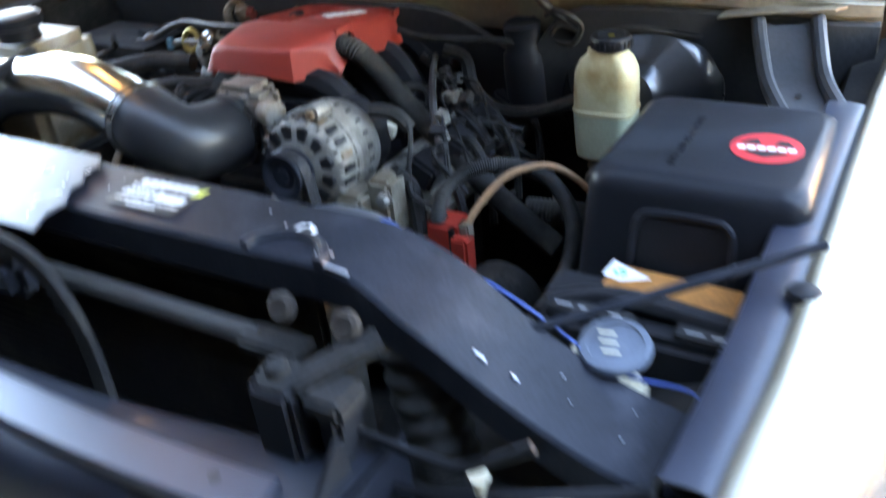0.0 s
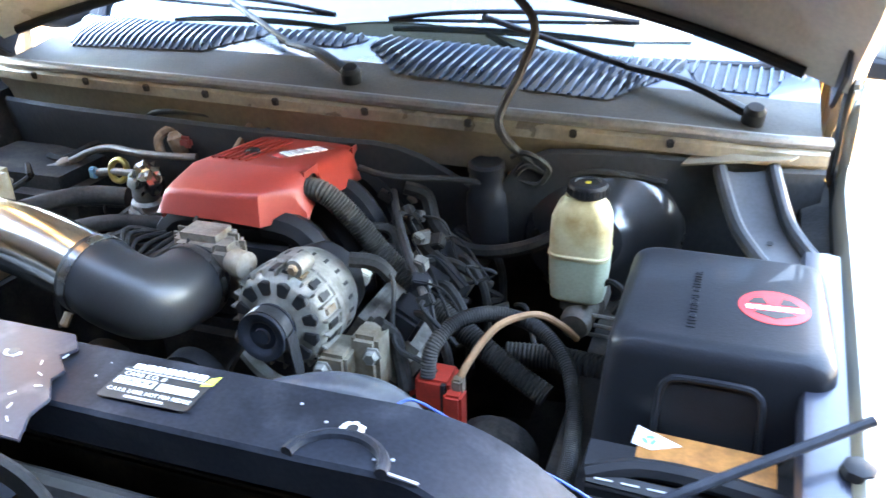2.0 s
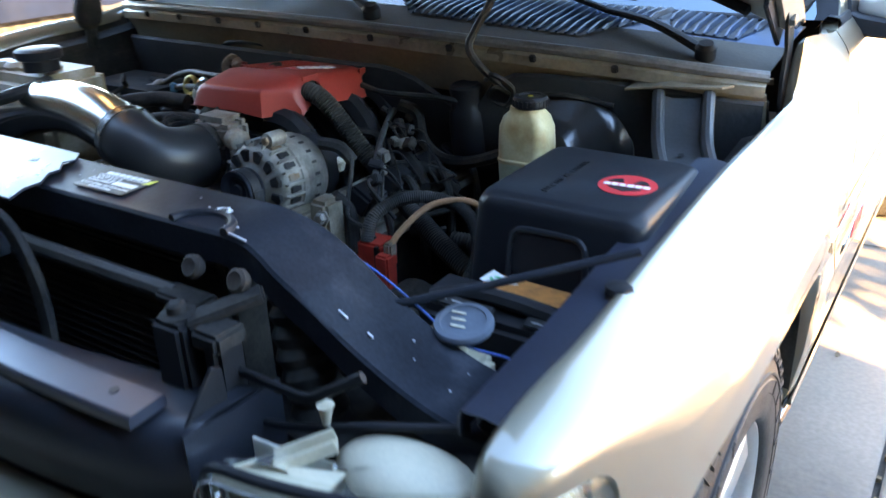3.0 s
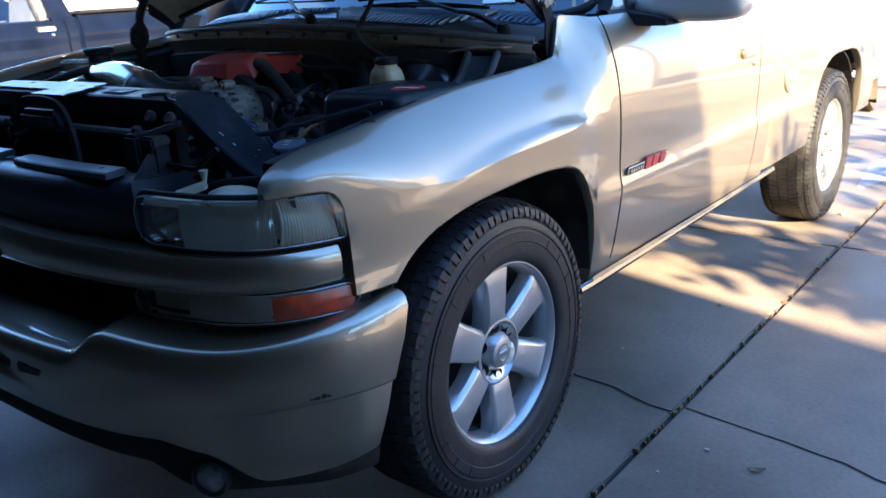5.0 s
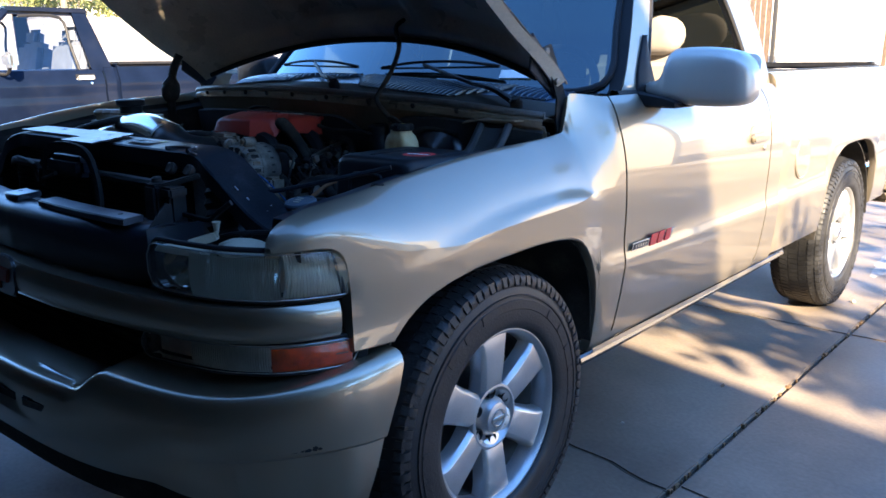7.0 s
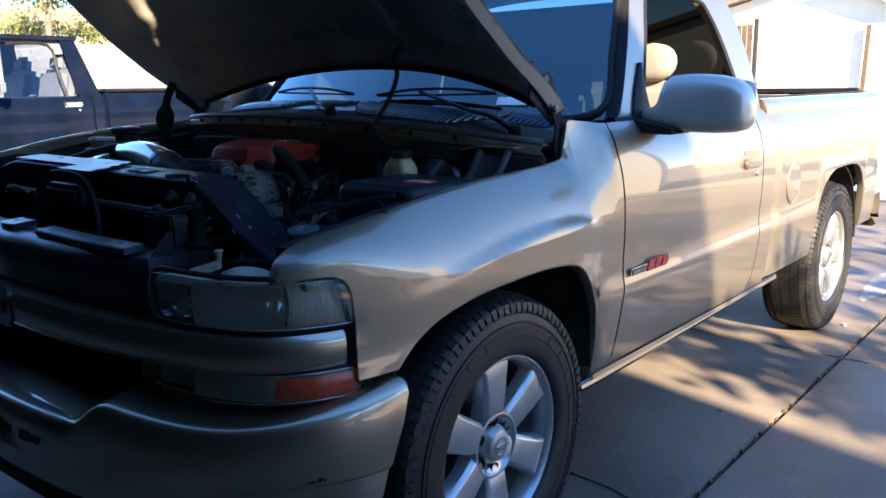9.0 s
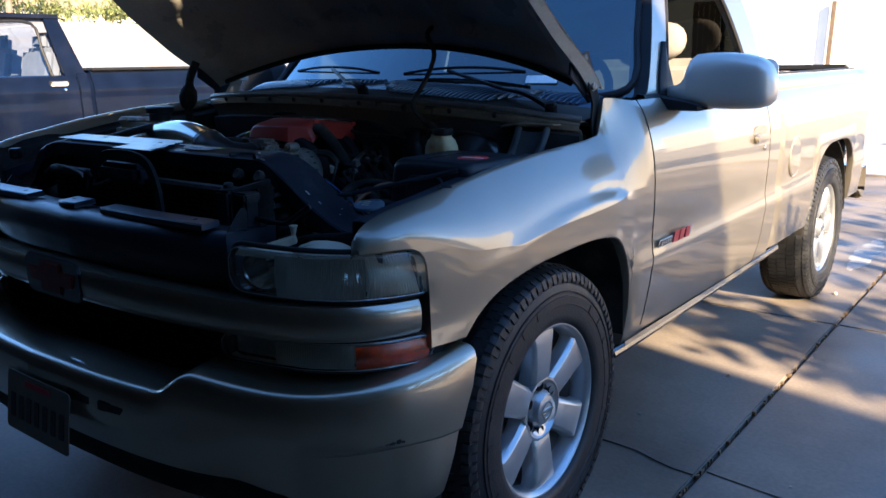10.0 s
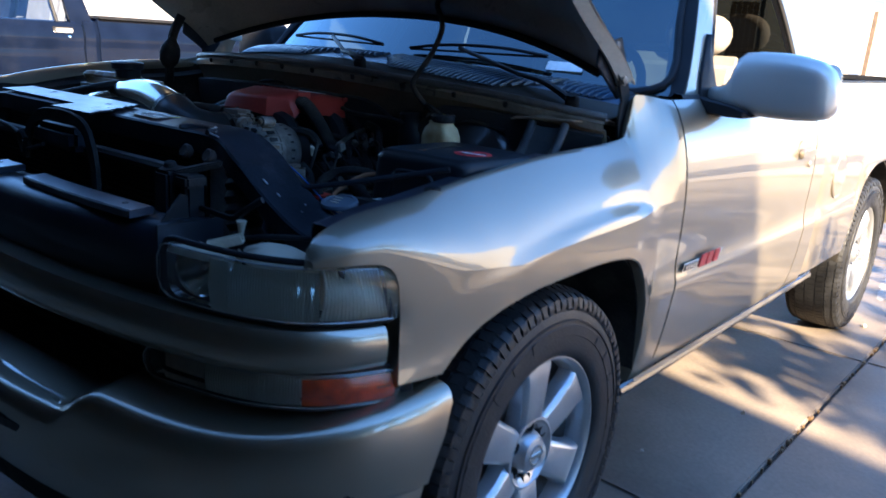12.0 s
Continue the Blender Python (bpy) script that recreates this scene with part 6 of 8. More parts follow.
part("lamp_socket", lathe([(0.022, 0), (0.022, 0.025), (0.014, 0.03), (0.014, 0.05)], (0.815, -0.535, 0.965), (0, -0.3, 1), 14), BLACK_PLASTIC, truck)
part("battery_cable", tube([(0.60, -0.40, 0.98), (0.57, -0.36, 0.95), (0.52, -0.40, 0.92), (0.47, -0.46, 0.86)], 0.010, 8, 5), HOSE, truck)

# ---- brake reservoir and booster ----
rows = []
for z, w, d in ((0.956, 0.034, 0.026), (0.962, 0.042, 0.032), (1.0, 0.045, 0.034), (1.036, 0.0465, 0.0355), (1.038, 0.0485, 0.0375), (1.041, 0.0485, 0.0375), (1.043, 0.0465, 0.0355), (1.07, 0.0465, 0.0355), (1.10, 0.045, 0.034), (1.118, 0.038, 0.030), (1.128, 0.027, 0.026), (1.136, 0.026, 0.026)):
    rows.append([V(0.508 + x, 0.10 + y, z) for x, y in rounded(2 * w, 2 * d, min(w, d) * 0.55, 4)])
resv = part("brake_reservoir", loft(rows, close_v=True, cap=True), YELLOWED, truck, "yellowed translucent brake fluid reservoir with a black cap")
for lo, hi in ((0.9575, 1.047),):
    fl = []
    for z, w, d in ((lo, 0.0345, 0.0265), (0.963, 0.0426, 0.0326), (1.0, 0.0456, 0.0346), (1.034, 0.0470, 0.0360)):
        fl.append([V(0.508 + x, 0.10 + y, z) for x, y in rounded(2 * w, 2 * d, min(w, d) * 0.55, 4)])
    part("fluid_level", loft(fl, close_v=True), material("fluid_stained_plastic", (0.33, 0.36, 0.25), 0.4, 0.0, 0.15, 14.0, 200.0, 0.03, second=(0.42, 0.42, 0.28), second_at=0.5), resv, "greenish fluid level")
part("reservoir_cap", lathe([(0.0285, 0.0), (0.031, 0.003), (0.031, 0.015), (0.028, 0.020), (0.020, 0.021), (0.019, 0.019), (0.004, 0.019)], (0.514, 0.10, 1.134), (0, 0, 1), 24), BLACK_PLASTIC, resv, "black ribbed cap")
for k in range(24):
    a = 2 * math.pi * k / 24
    part("cap_rib", moved(box(0.030, 0.0325, -0.0016, 0.0016, 0.004, 0.015), Matrix.Translation((0.514, 0.10, 1.134)) @ Matrix.Rotation(a, 4, "Z")), BLACK_PLASTIC, resv)
part("cap_mark", lathe([(0.005, 0.0), (0.005, 0.0008)], (0.514, 0.10, 1.1532), (0, 0, 1), 12), material("yellow_mark", (0.6, 0.45, 0.05), 0.5), resv)
GRIME_CAST = material("grimy_cast_iron", (0.095, 0.077, 0.062), 0.65, 0.3, 0.3, 25.0, 160.0, 0.2, second=(0.17, 0.145, 0.115), second_at=0.62, second_scale=24)
mc = part("master_cylinder", lathe([(0.022, 0.0), (0.026, 0.01), (0.026, 0.07), (0.034, 0.075), (0.034, 0.12), (0.028, 0.14)], (0.512, 0.05, 0.925), (0.05, 1, 0.05), 18), GRIME_CAST, truck, "cast aluminium brake master cylinder")
part("cylinder_neck", lathe([(0.030, 0.0), (0.020, 0.022)], (0.508, 0.10, 0.938), (0, 0, 1), 14), GRIME_CAST, mc)
for dz in (0.0, -0.018, -0.036):
    part("brake_line", tube([(0.53, 0.08, 0.935 + dz), (0.565, 0.07, 0.94 + dz), (0.60, 0.07, 0.935 + dz), (0.64, 0.09, 0.90 + dz)], 0.0035, 6, 5), CAST, mc)
part("brake_line", tube([(0.53, 0.09, 0.97), (0.56, 0.08, 1.0), (0.585, 0.07, 0.985), (0.57, 0.07, 0.95)], 0.005, 6, 5), HOSE, mc)
DUSTY_GLOSS = material("dusty_gloss_black", (0.014, 0.014, 0.015), 0.30, 0.0, 0.3, 9.0, 160.0, 0.03, coat=0.6, coat_rough=0.12, second=(0.05, 0.046, 0.04), second_at=0.64)
part("brake_booster", lathe([(0.03, -0.085), (0.05, -0.08), (0.07, -0.055), (0.115, -0.04), (0.135, -0.02), (0.138, -0.004), (0.142, 0.0), (0.142, 0.008), (0.136, 0.012), (0.125, 0.05), (0.05, 0.07)], (0.515, 0.235, 1.02), (0, 1, -0.12), 40), DUSTY_GLOSS, truck, "dusty black round brake booster")
part("vacuum_hose", tube([(0.46, 0.14, 1.04), (0.419, 0.13, 1.019), (0.36, 0.13, 1.0), (0.308, 0.13, 0.998), (0.265, 0.14, 1.012), (0.241, 0.15, 1.035), (0.225, 0.16, 1.075), (0.19, 0.15, 1.09)], 0.0125, 8, 5), HOSE, truck, "black vacuum hose")
part("firewall_canister", lathe([(0.036, -0.05), (0.038, 0.03), (0.036, 0.055), (0.031, 0.062), (0.030, 0.09), (0.032, 0.094), (0.032, 0.106), (0.026, 0.110), (0.018, 0.107)], (0.327, 0.195, 1.030), (0, -0.1, 1), 20), BLACK_PLASTIC, truck, "black plastic canister on the firewall")
part("firewall_bracket", box(0.355, 0.41, 0.215, 0.222, 1.07, 1.115, 0.003), COPPER, truck)
part("wire_coil", tube([(0.37, 0.19, 1.15), (0.40, 0.17, 1.165), (0.435, 0.18, 1.14), (0.415, 0.19, 1.105), (0.38, 0.19, 1.115), (0.40, 0.18, 1.14), (0.44, 0.20, 1.12), (0.52, 0.20, 1.135), (0.62, 0.22, 1.12)], 0.005, 6, 6), HOSE, truck, "coiled black wire")
# strut brace beside the box
STEEL = material("grey_painted_steel", (0.055, 0.056, 0.058), 0.40, 0.2, 0.2, 10.0, 160.0, 0.05)
BRACE = [(0.738, 0.235, 1.150, 0.040), (0.750, 0.20, 1.125, 0.039), (0.772, 0.14, 1.092, 0.037), (0.803, 0.07, 1.078, 0.036), (0.832, 0.01, 1.072, 0.034), (0.845, -0.03, 1.07, 0.032)]
rows = []
for x, y, z, w in BRACE:
    rows.append([V(x - w * 0.85, y - 0.004, z - 0.004), V(x - w * 0.4, y, z - 0.008), V(x + w * 0.4, y + 0.012, z - 0.008), V(x + w * 0.85, y + 0.016, z - 0.004)])
dense = [spline([r[j] for r in rows], 5) for j in range(4)]
brace = part("fender_brace", thick(loft([[c[i] for c in dense] for i in range(len(dense[0]))]), 0.002), STEEL, truck, "grey pressed steel brace with rounded rails", 40)
part("brace_rail", tube([(x - w, y - 0.006, z) for x, y, z, w in BRACE], 0.011, 10, 5), STEEL, brace)
part("brace_rail", tube([(x + w, y + 0.020, z) for x, y, z, w in BRACE], 0.011, 10, 5), STEEL, brace)
part("brace_hole", lathe([(0.005, 0.0), (0.005, 0.001)], (0.782, 0.115, 1.0805), (0, -0.3, 1), 12), BLACK_PRINT, brace)
part("cowl_gusset", thick(loft([[V(0.64, 0.215, 1.155), V(0.70, 0.215, 1.165), V(0.80, 0.25, 1.165)], [V(0.66, 0.245, 1.17), V(0.72, 0.25, 1.172), V(0.83, 0.30, 1.165)]]), 0.004), PAINT_IN, truck)

# ---- engine ----
engine = part("engine_block", box(-0.17, 0.19, -0.12, 0.26, 0.55, 0.93, 0.02), DUSTY_BLACK, truck, "dusty black engine block under a red cover")
part("intake_manifold", soft_box(-0.10, 0.11, -0.10, 0.24, 0.92, 1.09, 0.02), BLACK_PLASTIC, engine)
for k in range(4):
    for s in (1, -1):
        y = -0.07 + 0.085 * k
        part("intake_runner", tube([(s * 0.05, y, 1.10), (s * 0.11, y, 1.09), (s * 0.155, y, 1.03), (s * 0.165, y, 0.96)], 0.024, 8, 4), BLACK_PLASTIC, engine)
for s in (1, -1):
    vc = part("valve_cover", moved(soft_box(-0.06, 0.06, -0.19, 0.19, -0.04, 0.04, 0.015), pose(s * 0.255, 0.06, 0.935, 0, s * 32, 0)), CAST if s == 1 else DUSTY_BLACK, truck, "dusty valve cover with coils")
    for k in range(4):
        y = -0.09 + 0.095 * k
        part("ignition_coil", moved(box(-0.026, 0.026, -0.030, 0.030, 0, 0.045, 0.006), pose(s * 0.275, y, 0.965, 0, s * 30, 0)), BLACK_PLASTIC, vc)
        part("plug_wire", tube([(s * 0.285, y, 0.985), (s * 0.325, y - 0.015, 1.0), (s * 0.36, y - 0.03, 0.95), (s * 0.365, y - 0.035, 0.87)], 0.0075, 8, 5), HOSE, vc)
        part("injector", lathe([(0.010, 0), (0.012, 0.02), (0.012, 0.04), (0.007, 0.05)], (s * 0.175, y, 0.985), (s * 0.3, 0, 1), 10), material("injector_grey", (0.25, 0.24, 0.22), 0.5) if (k, s) == (0, 1) else BLACK_PLASTIC, vc)
        part("connector", moved(box(-0.010, 0.010, -0.008, 0.008, 0, 0.022, 0.002), pose(s * 0.205, y + 0.02, 1.02, 10 * k, 20, 30 * k)), (CREAM, BLACK_PLASTIC, CAST, BLACK_PLASTIC)[k], vc)
    part("fuel_rail", tube([(s * 0.185, -0.10, 1.035), (s * 0.185, 0.24, 1.035)], 0.010, 8, 2), BLACK_METAL, vc)

# red cover
COVER_TOP = [(-0.112, 1.148), (-0.104, 1.160), (-0.09, 1.165), (-0.03, 1.177), (0.06, 1.1671), (0.15, 1.1572), (0.24, 1.1473), (0.30, 1.1405)]


def cover_top(y):
    for (a, za), (b, zb) in zip(COVER_TOP, COVER_TOP[1:]):
        if y <= b:
            return za + (zb - za) * max(0.0, (y - a) / (b - a))
    return COVER_TOP[-1][1]


def cover_row(y, notch=False):
    top = cover_top(y)
    half = [(0.0, 0.0), (0.060, -0.0005), (0.082, -0.003), (0.092, -0.007), (0.098, -0.013), (0.101, -0.020), (0.112, -0.058)]
    left = [V(-0.012 - x * 0.96, y, top + z) for x, z in reversed(half[1:])]
    return left + [V(min(x, 0.090), y, top + max(z, -0.006)) if notch and x > 0.085 else V(x, y, top + z) for x, z in half]


front = cover_row(-0.104)
rows = [[V(p.x * 1.0, -0.118, 1.118 if p.x < 0.018 else 1.108) for p in front],
        [V(p.x * 0.99, -0.1125, max(1.116, min(p.z - 0.010, 1.150))) for p in front],
        [V(p.x * 0.985, -0.110, max(1.114, min(p.z - 0.004, 1.1565))) for p in front],
        [V(p.x * 0.985, -0.106, max(1.112, p.z - 0.0005)) for p in front]]
for y, notch in ((-0.102, 0), (-0.09, 0), (-0.06, 0), (-0.03, 0), (-0.0242, 0), (-0.024, 1), (-0.004, 1), (0.016, 1), (0.0162, 0), (0.05, 0), (0.10, 0), (0.1428, 0), (0.143, 1), (0.165, 1), (0.187, 1), (0.1872, 0), (0.22, 0), (0.26, 0), (0.292, 0)):
    rows.append(cover_row(y, bool(notch)))
rows.append([V(p.x, 0.299, p.z - 0.004) for p in rows[-1]])
rows.append([V(p.x, 0.305, min(p.z - 0.02, 1.10)) for p in rows[-1]])
for row in rows:
    for p in row:
        if p.y < -0.03:
            p.y += 0.75 * smooth((p.x - 0.040) / 0.07) * (-0.03 - p.y)
cover = part("engine_cover", thick(loft(rows), 0.003), RED, truck, "faded red plastic engine cover with a white nameplate bar", 32)
for y, zt in ((-0.004, 1.162), (0.165, 1.146)):
    # rounded head of each side opening
    head = [(y - 0.022, zt - 0.016)] + [(y - 0.0205 * math.cos(a), zt - 0.016 + 0.016 * math.sin(a)) for a in [math.pi * k / 8 for k in range(9)]] + [(y + 0.022, zt - 0.016), (y + 0.022, zt + 0.010), (y - 0.022, zt + 0.010)]
    part("opening_rim", prism(head, 0.0955, 0.0985, 0, Matrix(((0, 0, 1, 0), (1, 0, 0, 0), (0, 1, 0, 0), (0, 0, 0, 1)))), RED, cover)
    part("cover_inside", box(0.060, 0.088, y - 0.022, y + 0.022, zt - 0.06, zt - 0.002), BLACK_PRINT, cover)
top_m = Matrix.Translation((0, 0.0, 1.1740)) @ pose(0, 0, 0, -6.3, 0, 0)
for k in range(6):
    part("cover_slot", box(-0.078 + 0.0125 * k, -0.0725 + 0.0125 * k, -0.012, 0.135, -0.001, 0.0022, 0.001), RED, cover).matrix_local = top_m
part("cover_hole", lathe([(0.013, 0.0), (0.0135, 0.0045), (0.011, 0.0045), (0.010, 0.001)], top_m @ V(-0.030, 0.035, 0.0), (0, -0.16, 1), 20), BLACK_PRINT, cover)
name_m = top_m @ pose(0.036, 0.036, 0.0004, 0, 0, 62)
part("nameplate_field", prism(rounded(0.115, 0.036, 0.006), 0, 0.0004, 0, name_m @ pose(0.034, 0.013, 0)), material("dark_red_field", (0.30, 0.03, 0.03), 0.4, 0.0, 0.1, 20.0, 200.0, 0.03), cover)
for k in range(5):
    part("nameplate_bar", prism([(0, -0.004), (0.0120, -0.004), (0.0145, 0.029), (0.0025, 0.029)], 0.0004, 0.0020, 0.0004, name_m @ pose(0.0155 * k, 0, 0)), WHITE, cover)
part("nameplate_bar", prism([(0, 0), (0.007, 0), (0.012, 0.025), (0.0, 0.022)], 0.0004, 0.0016, 0, name_m @ pose(-0.016, 0, 0)), RED_PRINT, cover)
part("cover_stud", lathe([(0.008, 0.0), (0.008, 0.004), (0.005, 0.006)], (0.020, 0.225, 1.149), (0, 0.1, 1), 12), RED, cover)

# throttle body and air intake
TB_CAST = material("stained_cast_aluminium", (0.24, 0.2, 0.165), 0.55, 0.4, 0.3, 30.0, 160.0, 0.25, second=(0.14, 0.085, 0.06), second_at=0.60, second_scale=28)
tb = part("throttle_body", lathe([(0.046, 0.0), (0.048, 0.012), (0.042, 0.014), (0.042, 0.045), (0.050, 0.047), (0.050, 0.075)], (-0.010, -0.198, 1.056), (0.0, 1, 0.03), 28), TB_CAST, truck, "oxidised aluminium throttle body")
part("throttle_flange", soft_box(-0.070, 0.055, -0.152, -0.128, 1.00, 1.112, 0.010), TB_CAST, tb)
part("throttle_housing", soft_box(-0.045, 0.040, -0.185, -0.118, 1.085, 1.120, 0.012), TB_CAST, tb)
part("throttle_pod", soft_box(0.022, 0.062, -0.192, -0.150, 1.065, 1.112, 0.010), TB_CAST, tb)
part("throttle_motor", lathe([(0.017, 0), (0.020, 0.008), (0.020, 0.030), (0.014, 0.034)], (0.055, -0.178, 1.088), (1, -0.25, 0), 16), RUST, tb)
part("throttle_lever", tube([(0.078, -0.185, 1.092), (0.088, -0.18, 1.075), (0.080, -0.178, 1.058)], 0.005, 8, 4), TB_CAST, tb)
for z in (1.045, 1.02):
    part("throttle_bolt", lathe([(0.008, 0), (0.008, 0.008), (0.006, 0.010)], (0.047, -0.160, z), (0, -1, 0), 6), TB_CAST, tb)
tube_path = [(-0.68, -0.25, 0.98), (-0.62, -0.25, 1.035), (-0.50, -0.25, 1.088), (-0.36, -0.255, 1.118), (-0.25, -0.265, 1.124), (-0.15, -0.280, 1.114), (-0.075, -0.294, 1.098)]
pipe = part("intake_tube", tube(tube_path, 0.052, 32, 7), CHROME, truck, "polished aluminium intake tube")
elbow = part("intake_elbow", tube([(-0.098, -0.290, 1.103), (-0.075, -0.294, 1.098), (-0.045, -0.298, 1.087), (-0.014, -0.286, 1.072), (-0.002, -0.252, 1.062), (-0.002, -0.215, 1.057), (-0.004, -0.190, 1.055)], 0.0560, 32, 7), material("black_rubber_elbow", (0.020, 0.0205, 0.022), 0.36, 0.0, 0.12, 12.0, 250.0, 0.04), truck, "smooth black rubber intake elbow")
BAND = material("dull_steel_band", (0.22, 0.21, 0.20), 0.28, 0.9, 0.2, 30.0, 200.0, 0.05)
for p, ax in (((-0.086, -0.292, 1.1005), (0.96, -0.16, -0.22)), ((-0.003, -0.203, 1.056), (0.0, 1, -0.08))):
    part("hose_clamp", lathe([(0.0555, -0.0065), (0.0580, -0.0065), (0.0580, 0.0065), (0.0555, 0.0065)], p, ax, 40, None, False), BAND, elbow, "steel band clamp")
part("clamp_screw", lathe([(0.006, 0), (0.006, 0.018), (0.004, 0.020)], (-0.098, -0.340, 1.066), (-0.2, -0.6, -0.8), 8), RUST, elbow)
part("throttle_cable", tube([(-0.04, -0.12, 1.12), (-0.02, -0.17, 1.11), (-0.005, -0.21, 1.09)], 0.003, 6, 4), HOSE, truck)

# alternator
ALT_AX = V(0.0, 1.0, -0.05).normalized()
ALT_C = V(0.150, -0.235, 1.029)
am = axis_turn(ALT_C, ALT_AX)
alt = part("alternator", lathe([(0.030, 0.002), (0.036, 0.006), (0.052, 0.008), (0.060, 0.014), (0.064, 0.022), (0.065, 0.046), (0.0675, 0.048), (0.0675, 0.058), (0.065, 0.060), (0.065, 0.095), (0.060, 0.108), (0.048, 0.116), (0.02, 0.118)], ALT_C, ALT_AX, 48), CAST, truck, "oxidised aluminium alternator with slotted casing")
for k in range(22):
    a = 2 * math.pi * k / 22
    part("casing_slot", moved(box(0.0615, 0.0657, -0.0055, 0.0055, 0.020, 0.042, 0.0015), am @ Matrix.Rotation(a, 4, "Z")), RUST if k % 3 == 1 else BLACK_PRINT, alt)
    part("casing_slot", moved(box(0.0615, 0.0655, -0.0034, 0.0034, 0.074, 0.086, 0.0012), am @ Matrix.Rotation(a + 0.1, 4, "Z")), BLACK_PRINT, alt)
    part("casing_fin", moved(box(0.060, 0.0685, -0.0016, 0.0016, 0.012, 0.048, 0.0008), am @ Matrix.Rotation(a + 0.143, 4, "Z")), CAST, alt)
for k in range(12):
    a = 2 * math.pi * (k + 0.5) / 12
    part("front_slot", moved(prism([(0.038, -0.0055), (0.054, -0.0085), (0.0575, 0.0), (0.054, 0.0085), (0.038, 0.0055)], 0.004, 0.0112, 0.001), am @ Matrix.Rotation(a, 4, "Z")), BLACK_PRINT, alt)
for p in ((0.172, -0.212, 1.098), (0.086, -0.215, 0.988)):
    part("mounting_ear", lathe([(0.011, 0.0), (0.012, 0.004), (0.012, 0.030), (0.009, 0.034)], p, ALT_AX, 16), CAST, alt)
    part("ear_bolt", lathe([(0.007, -0.001), (0.007, -0.005), (0.005, -0.007)], p, ALT_AX, 6), RUST, alt)
part("rear_cap", lathe([(0.055, 0.0), (0.058, 0.006), (0.056, 0.028), (0.04, 0.036)], ALT_C + ALT_AX * 0.112, ALT_AX, 28), BLACK_PLASTIC, alt)
part("pulley", lathe([(0.008, -0.034), (0.011, -0.034), (0.012, -0.030), (0.020, -0.030), (0.024, -0.034), (0.030, -0.036), (0.0355, -0.036), (0.0365, -0.034), (0.0355, -0.030), (0.0335, -0.029), (0.0335, -0.008), (0.0365, -0.006), (0.036, -0.002), (0.02, 0.0)], ALT_C, ALT_AX, 36), BLACK_METAL, alt, "black ribbed pulley")
part("pulley_belt", lathe([(0.0337, -0.029), (0.0362, -0.029), (0.0362, -0.009), (0.0337, -0.009)], ALT_C, ALT_AX, 36, None, False), RUBBER, alt)
for k in range(16):
    if k in (6, 7):
        continue
    for j in range(3):
        part("belt_print", moved(box(0.0361, 0.0368, -0.0011, 0.0011, -0.027 + 0.0058 * j, -0.0225 + 0.0058 * j), am @ Matrix.Rotation(radians(68 - 7.0 * k), 4, "Z")), WHITE, alt)
grow = Matrix.Translation(ALT_C) @ Matrix.Scale(1.14, 4) @ Matrix.Translation(-ALT_C)
for ob in (alt, *alt.children):
    if not ob.name.startswith(("pulley", "belt_print")):
        ob.data.transform(grow)
BRACKET_CAST = material("rust_stained_cast", (0.26, 0.215, 0.16), 0.62, 0.35, 0.25, 25.0, 160.0, 0.2, second=(0.19, 0.115, 0.065), second_at=0.58, second_scale=26)
bracket = part("alternator_bracket", soft_box(0.205, 0.250, -0.228, -0.165, 0.945, 0.990, 0.006), BRACKET_CAST, truck, "rust-stained cast bracket with steel bolts")
part("bracket_arm", soft_box(0.244, 0.286, -0.200, -0.150, 0.915, 1.010, 0.007), BRACKET_CAST, bracket)
part("bracket_foot", soft_box(0.238, 0.268, -0.215, -0.17, 0.84, 0.925, 0.005), BRACKET_CAST, bracket)
for p in ((0.216, -0.230, 0.968), (0.280, -0.202, 0.985), (0.280, -0.202, 0.935), (0.150, -0.245, 0.935)):
    part("bolt", lathe([(0.014, 0.0), (0.014, 0.003), (0.0105, 0.004), (0.0105, 0.012), (0.008, 0.015)], p, (0.1, -1, 0.15), 6), CAST, bracket)
part("cross_arm", tube([(0.085, -0.225, 0.972), (0.12, -0.235, 0.948), (0.16, -0.238, 0.935), (0.21, -0.225, 0.945)], 0.012, 8, 4, None, 0, 0.01, 0.7), CAST, bracket)
part("power_wire", tube([(0.24, -0.10, 1.07), (0.275, -0.11, 1.06), (0.285, -0.14, 1.00), (0.30, -0.16, 0.975), (0.335, -0.165, 0.965), (0.36, -0.165, 0.95)], 0.004, 6, 6), HOSE, truck)
part("alternator_plug", tube([(0.215, -0.12, 1.085), (0.25, -0.11, 1.08), (0.268, -0.10, 1.055)], 0.012, 8, 4), HOSE, truck)
# belt drive
for c, r in (((0.019, -0.262, 0.925), 0.052), ((-0.02, -0.255, 0.72), 0.09), ((-0.14, -0.26, 0.90), 0.06)):
    pl = part("idler_pulley", lathe([(0.010, -0.016), (r * 0.42, -0.016), (r * 0.46, -0.010), (r * 0.66, -0.008), (r * 0.74, -0.013), (r, -0.014), (r, 0.014), (r * 0.5, 0.014)], c, (0, 1, 0), 32), BLACK_PLASTIC, truck, "black grooved belt pulley")
    part("pulley_hub", lathe([(0.006, -0.022), (0.010, -0.022), (0.012, -0.017), (r * 0.30, -0.0175), (r * 0.36, -0.0135), (r * 0.50, -0.0135), (r * 0.58, -0.0185), (r * 0.62, -0.0175), (r * 0.64, -0.012)], c, (0, 1, 0), 24), material("grey_pulley_hub", (0.16, 0.17, 0.15), 0.5, 0.3, 0.2, 30.0, 200.0, 0.05), pl)


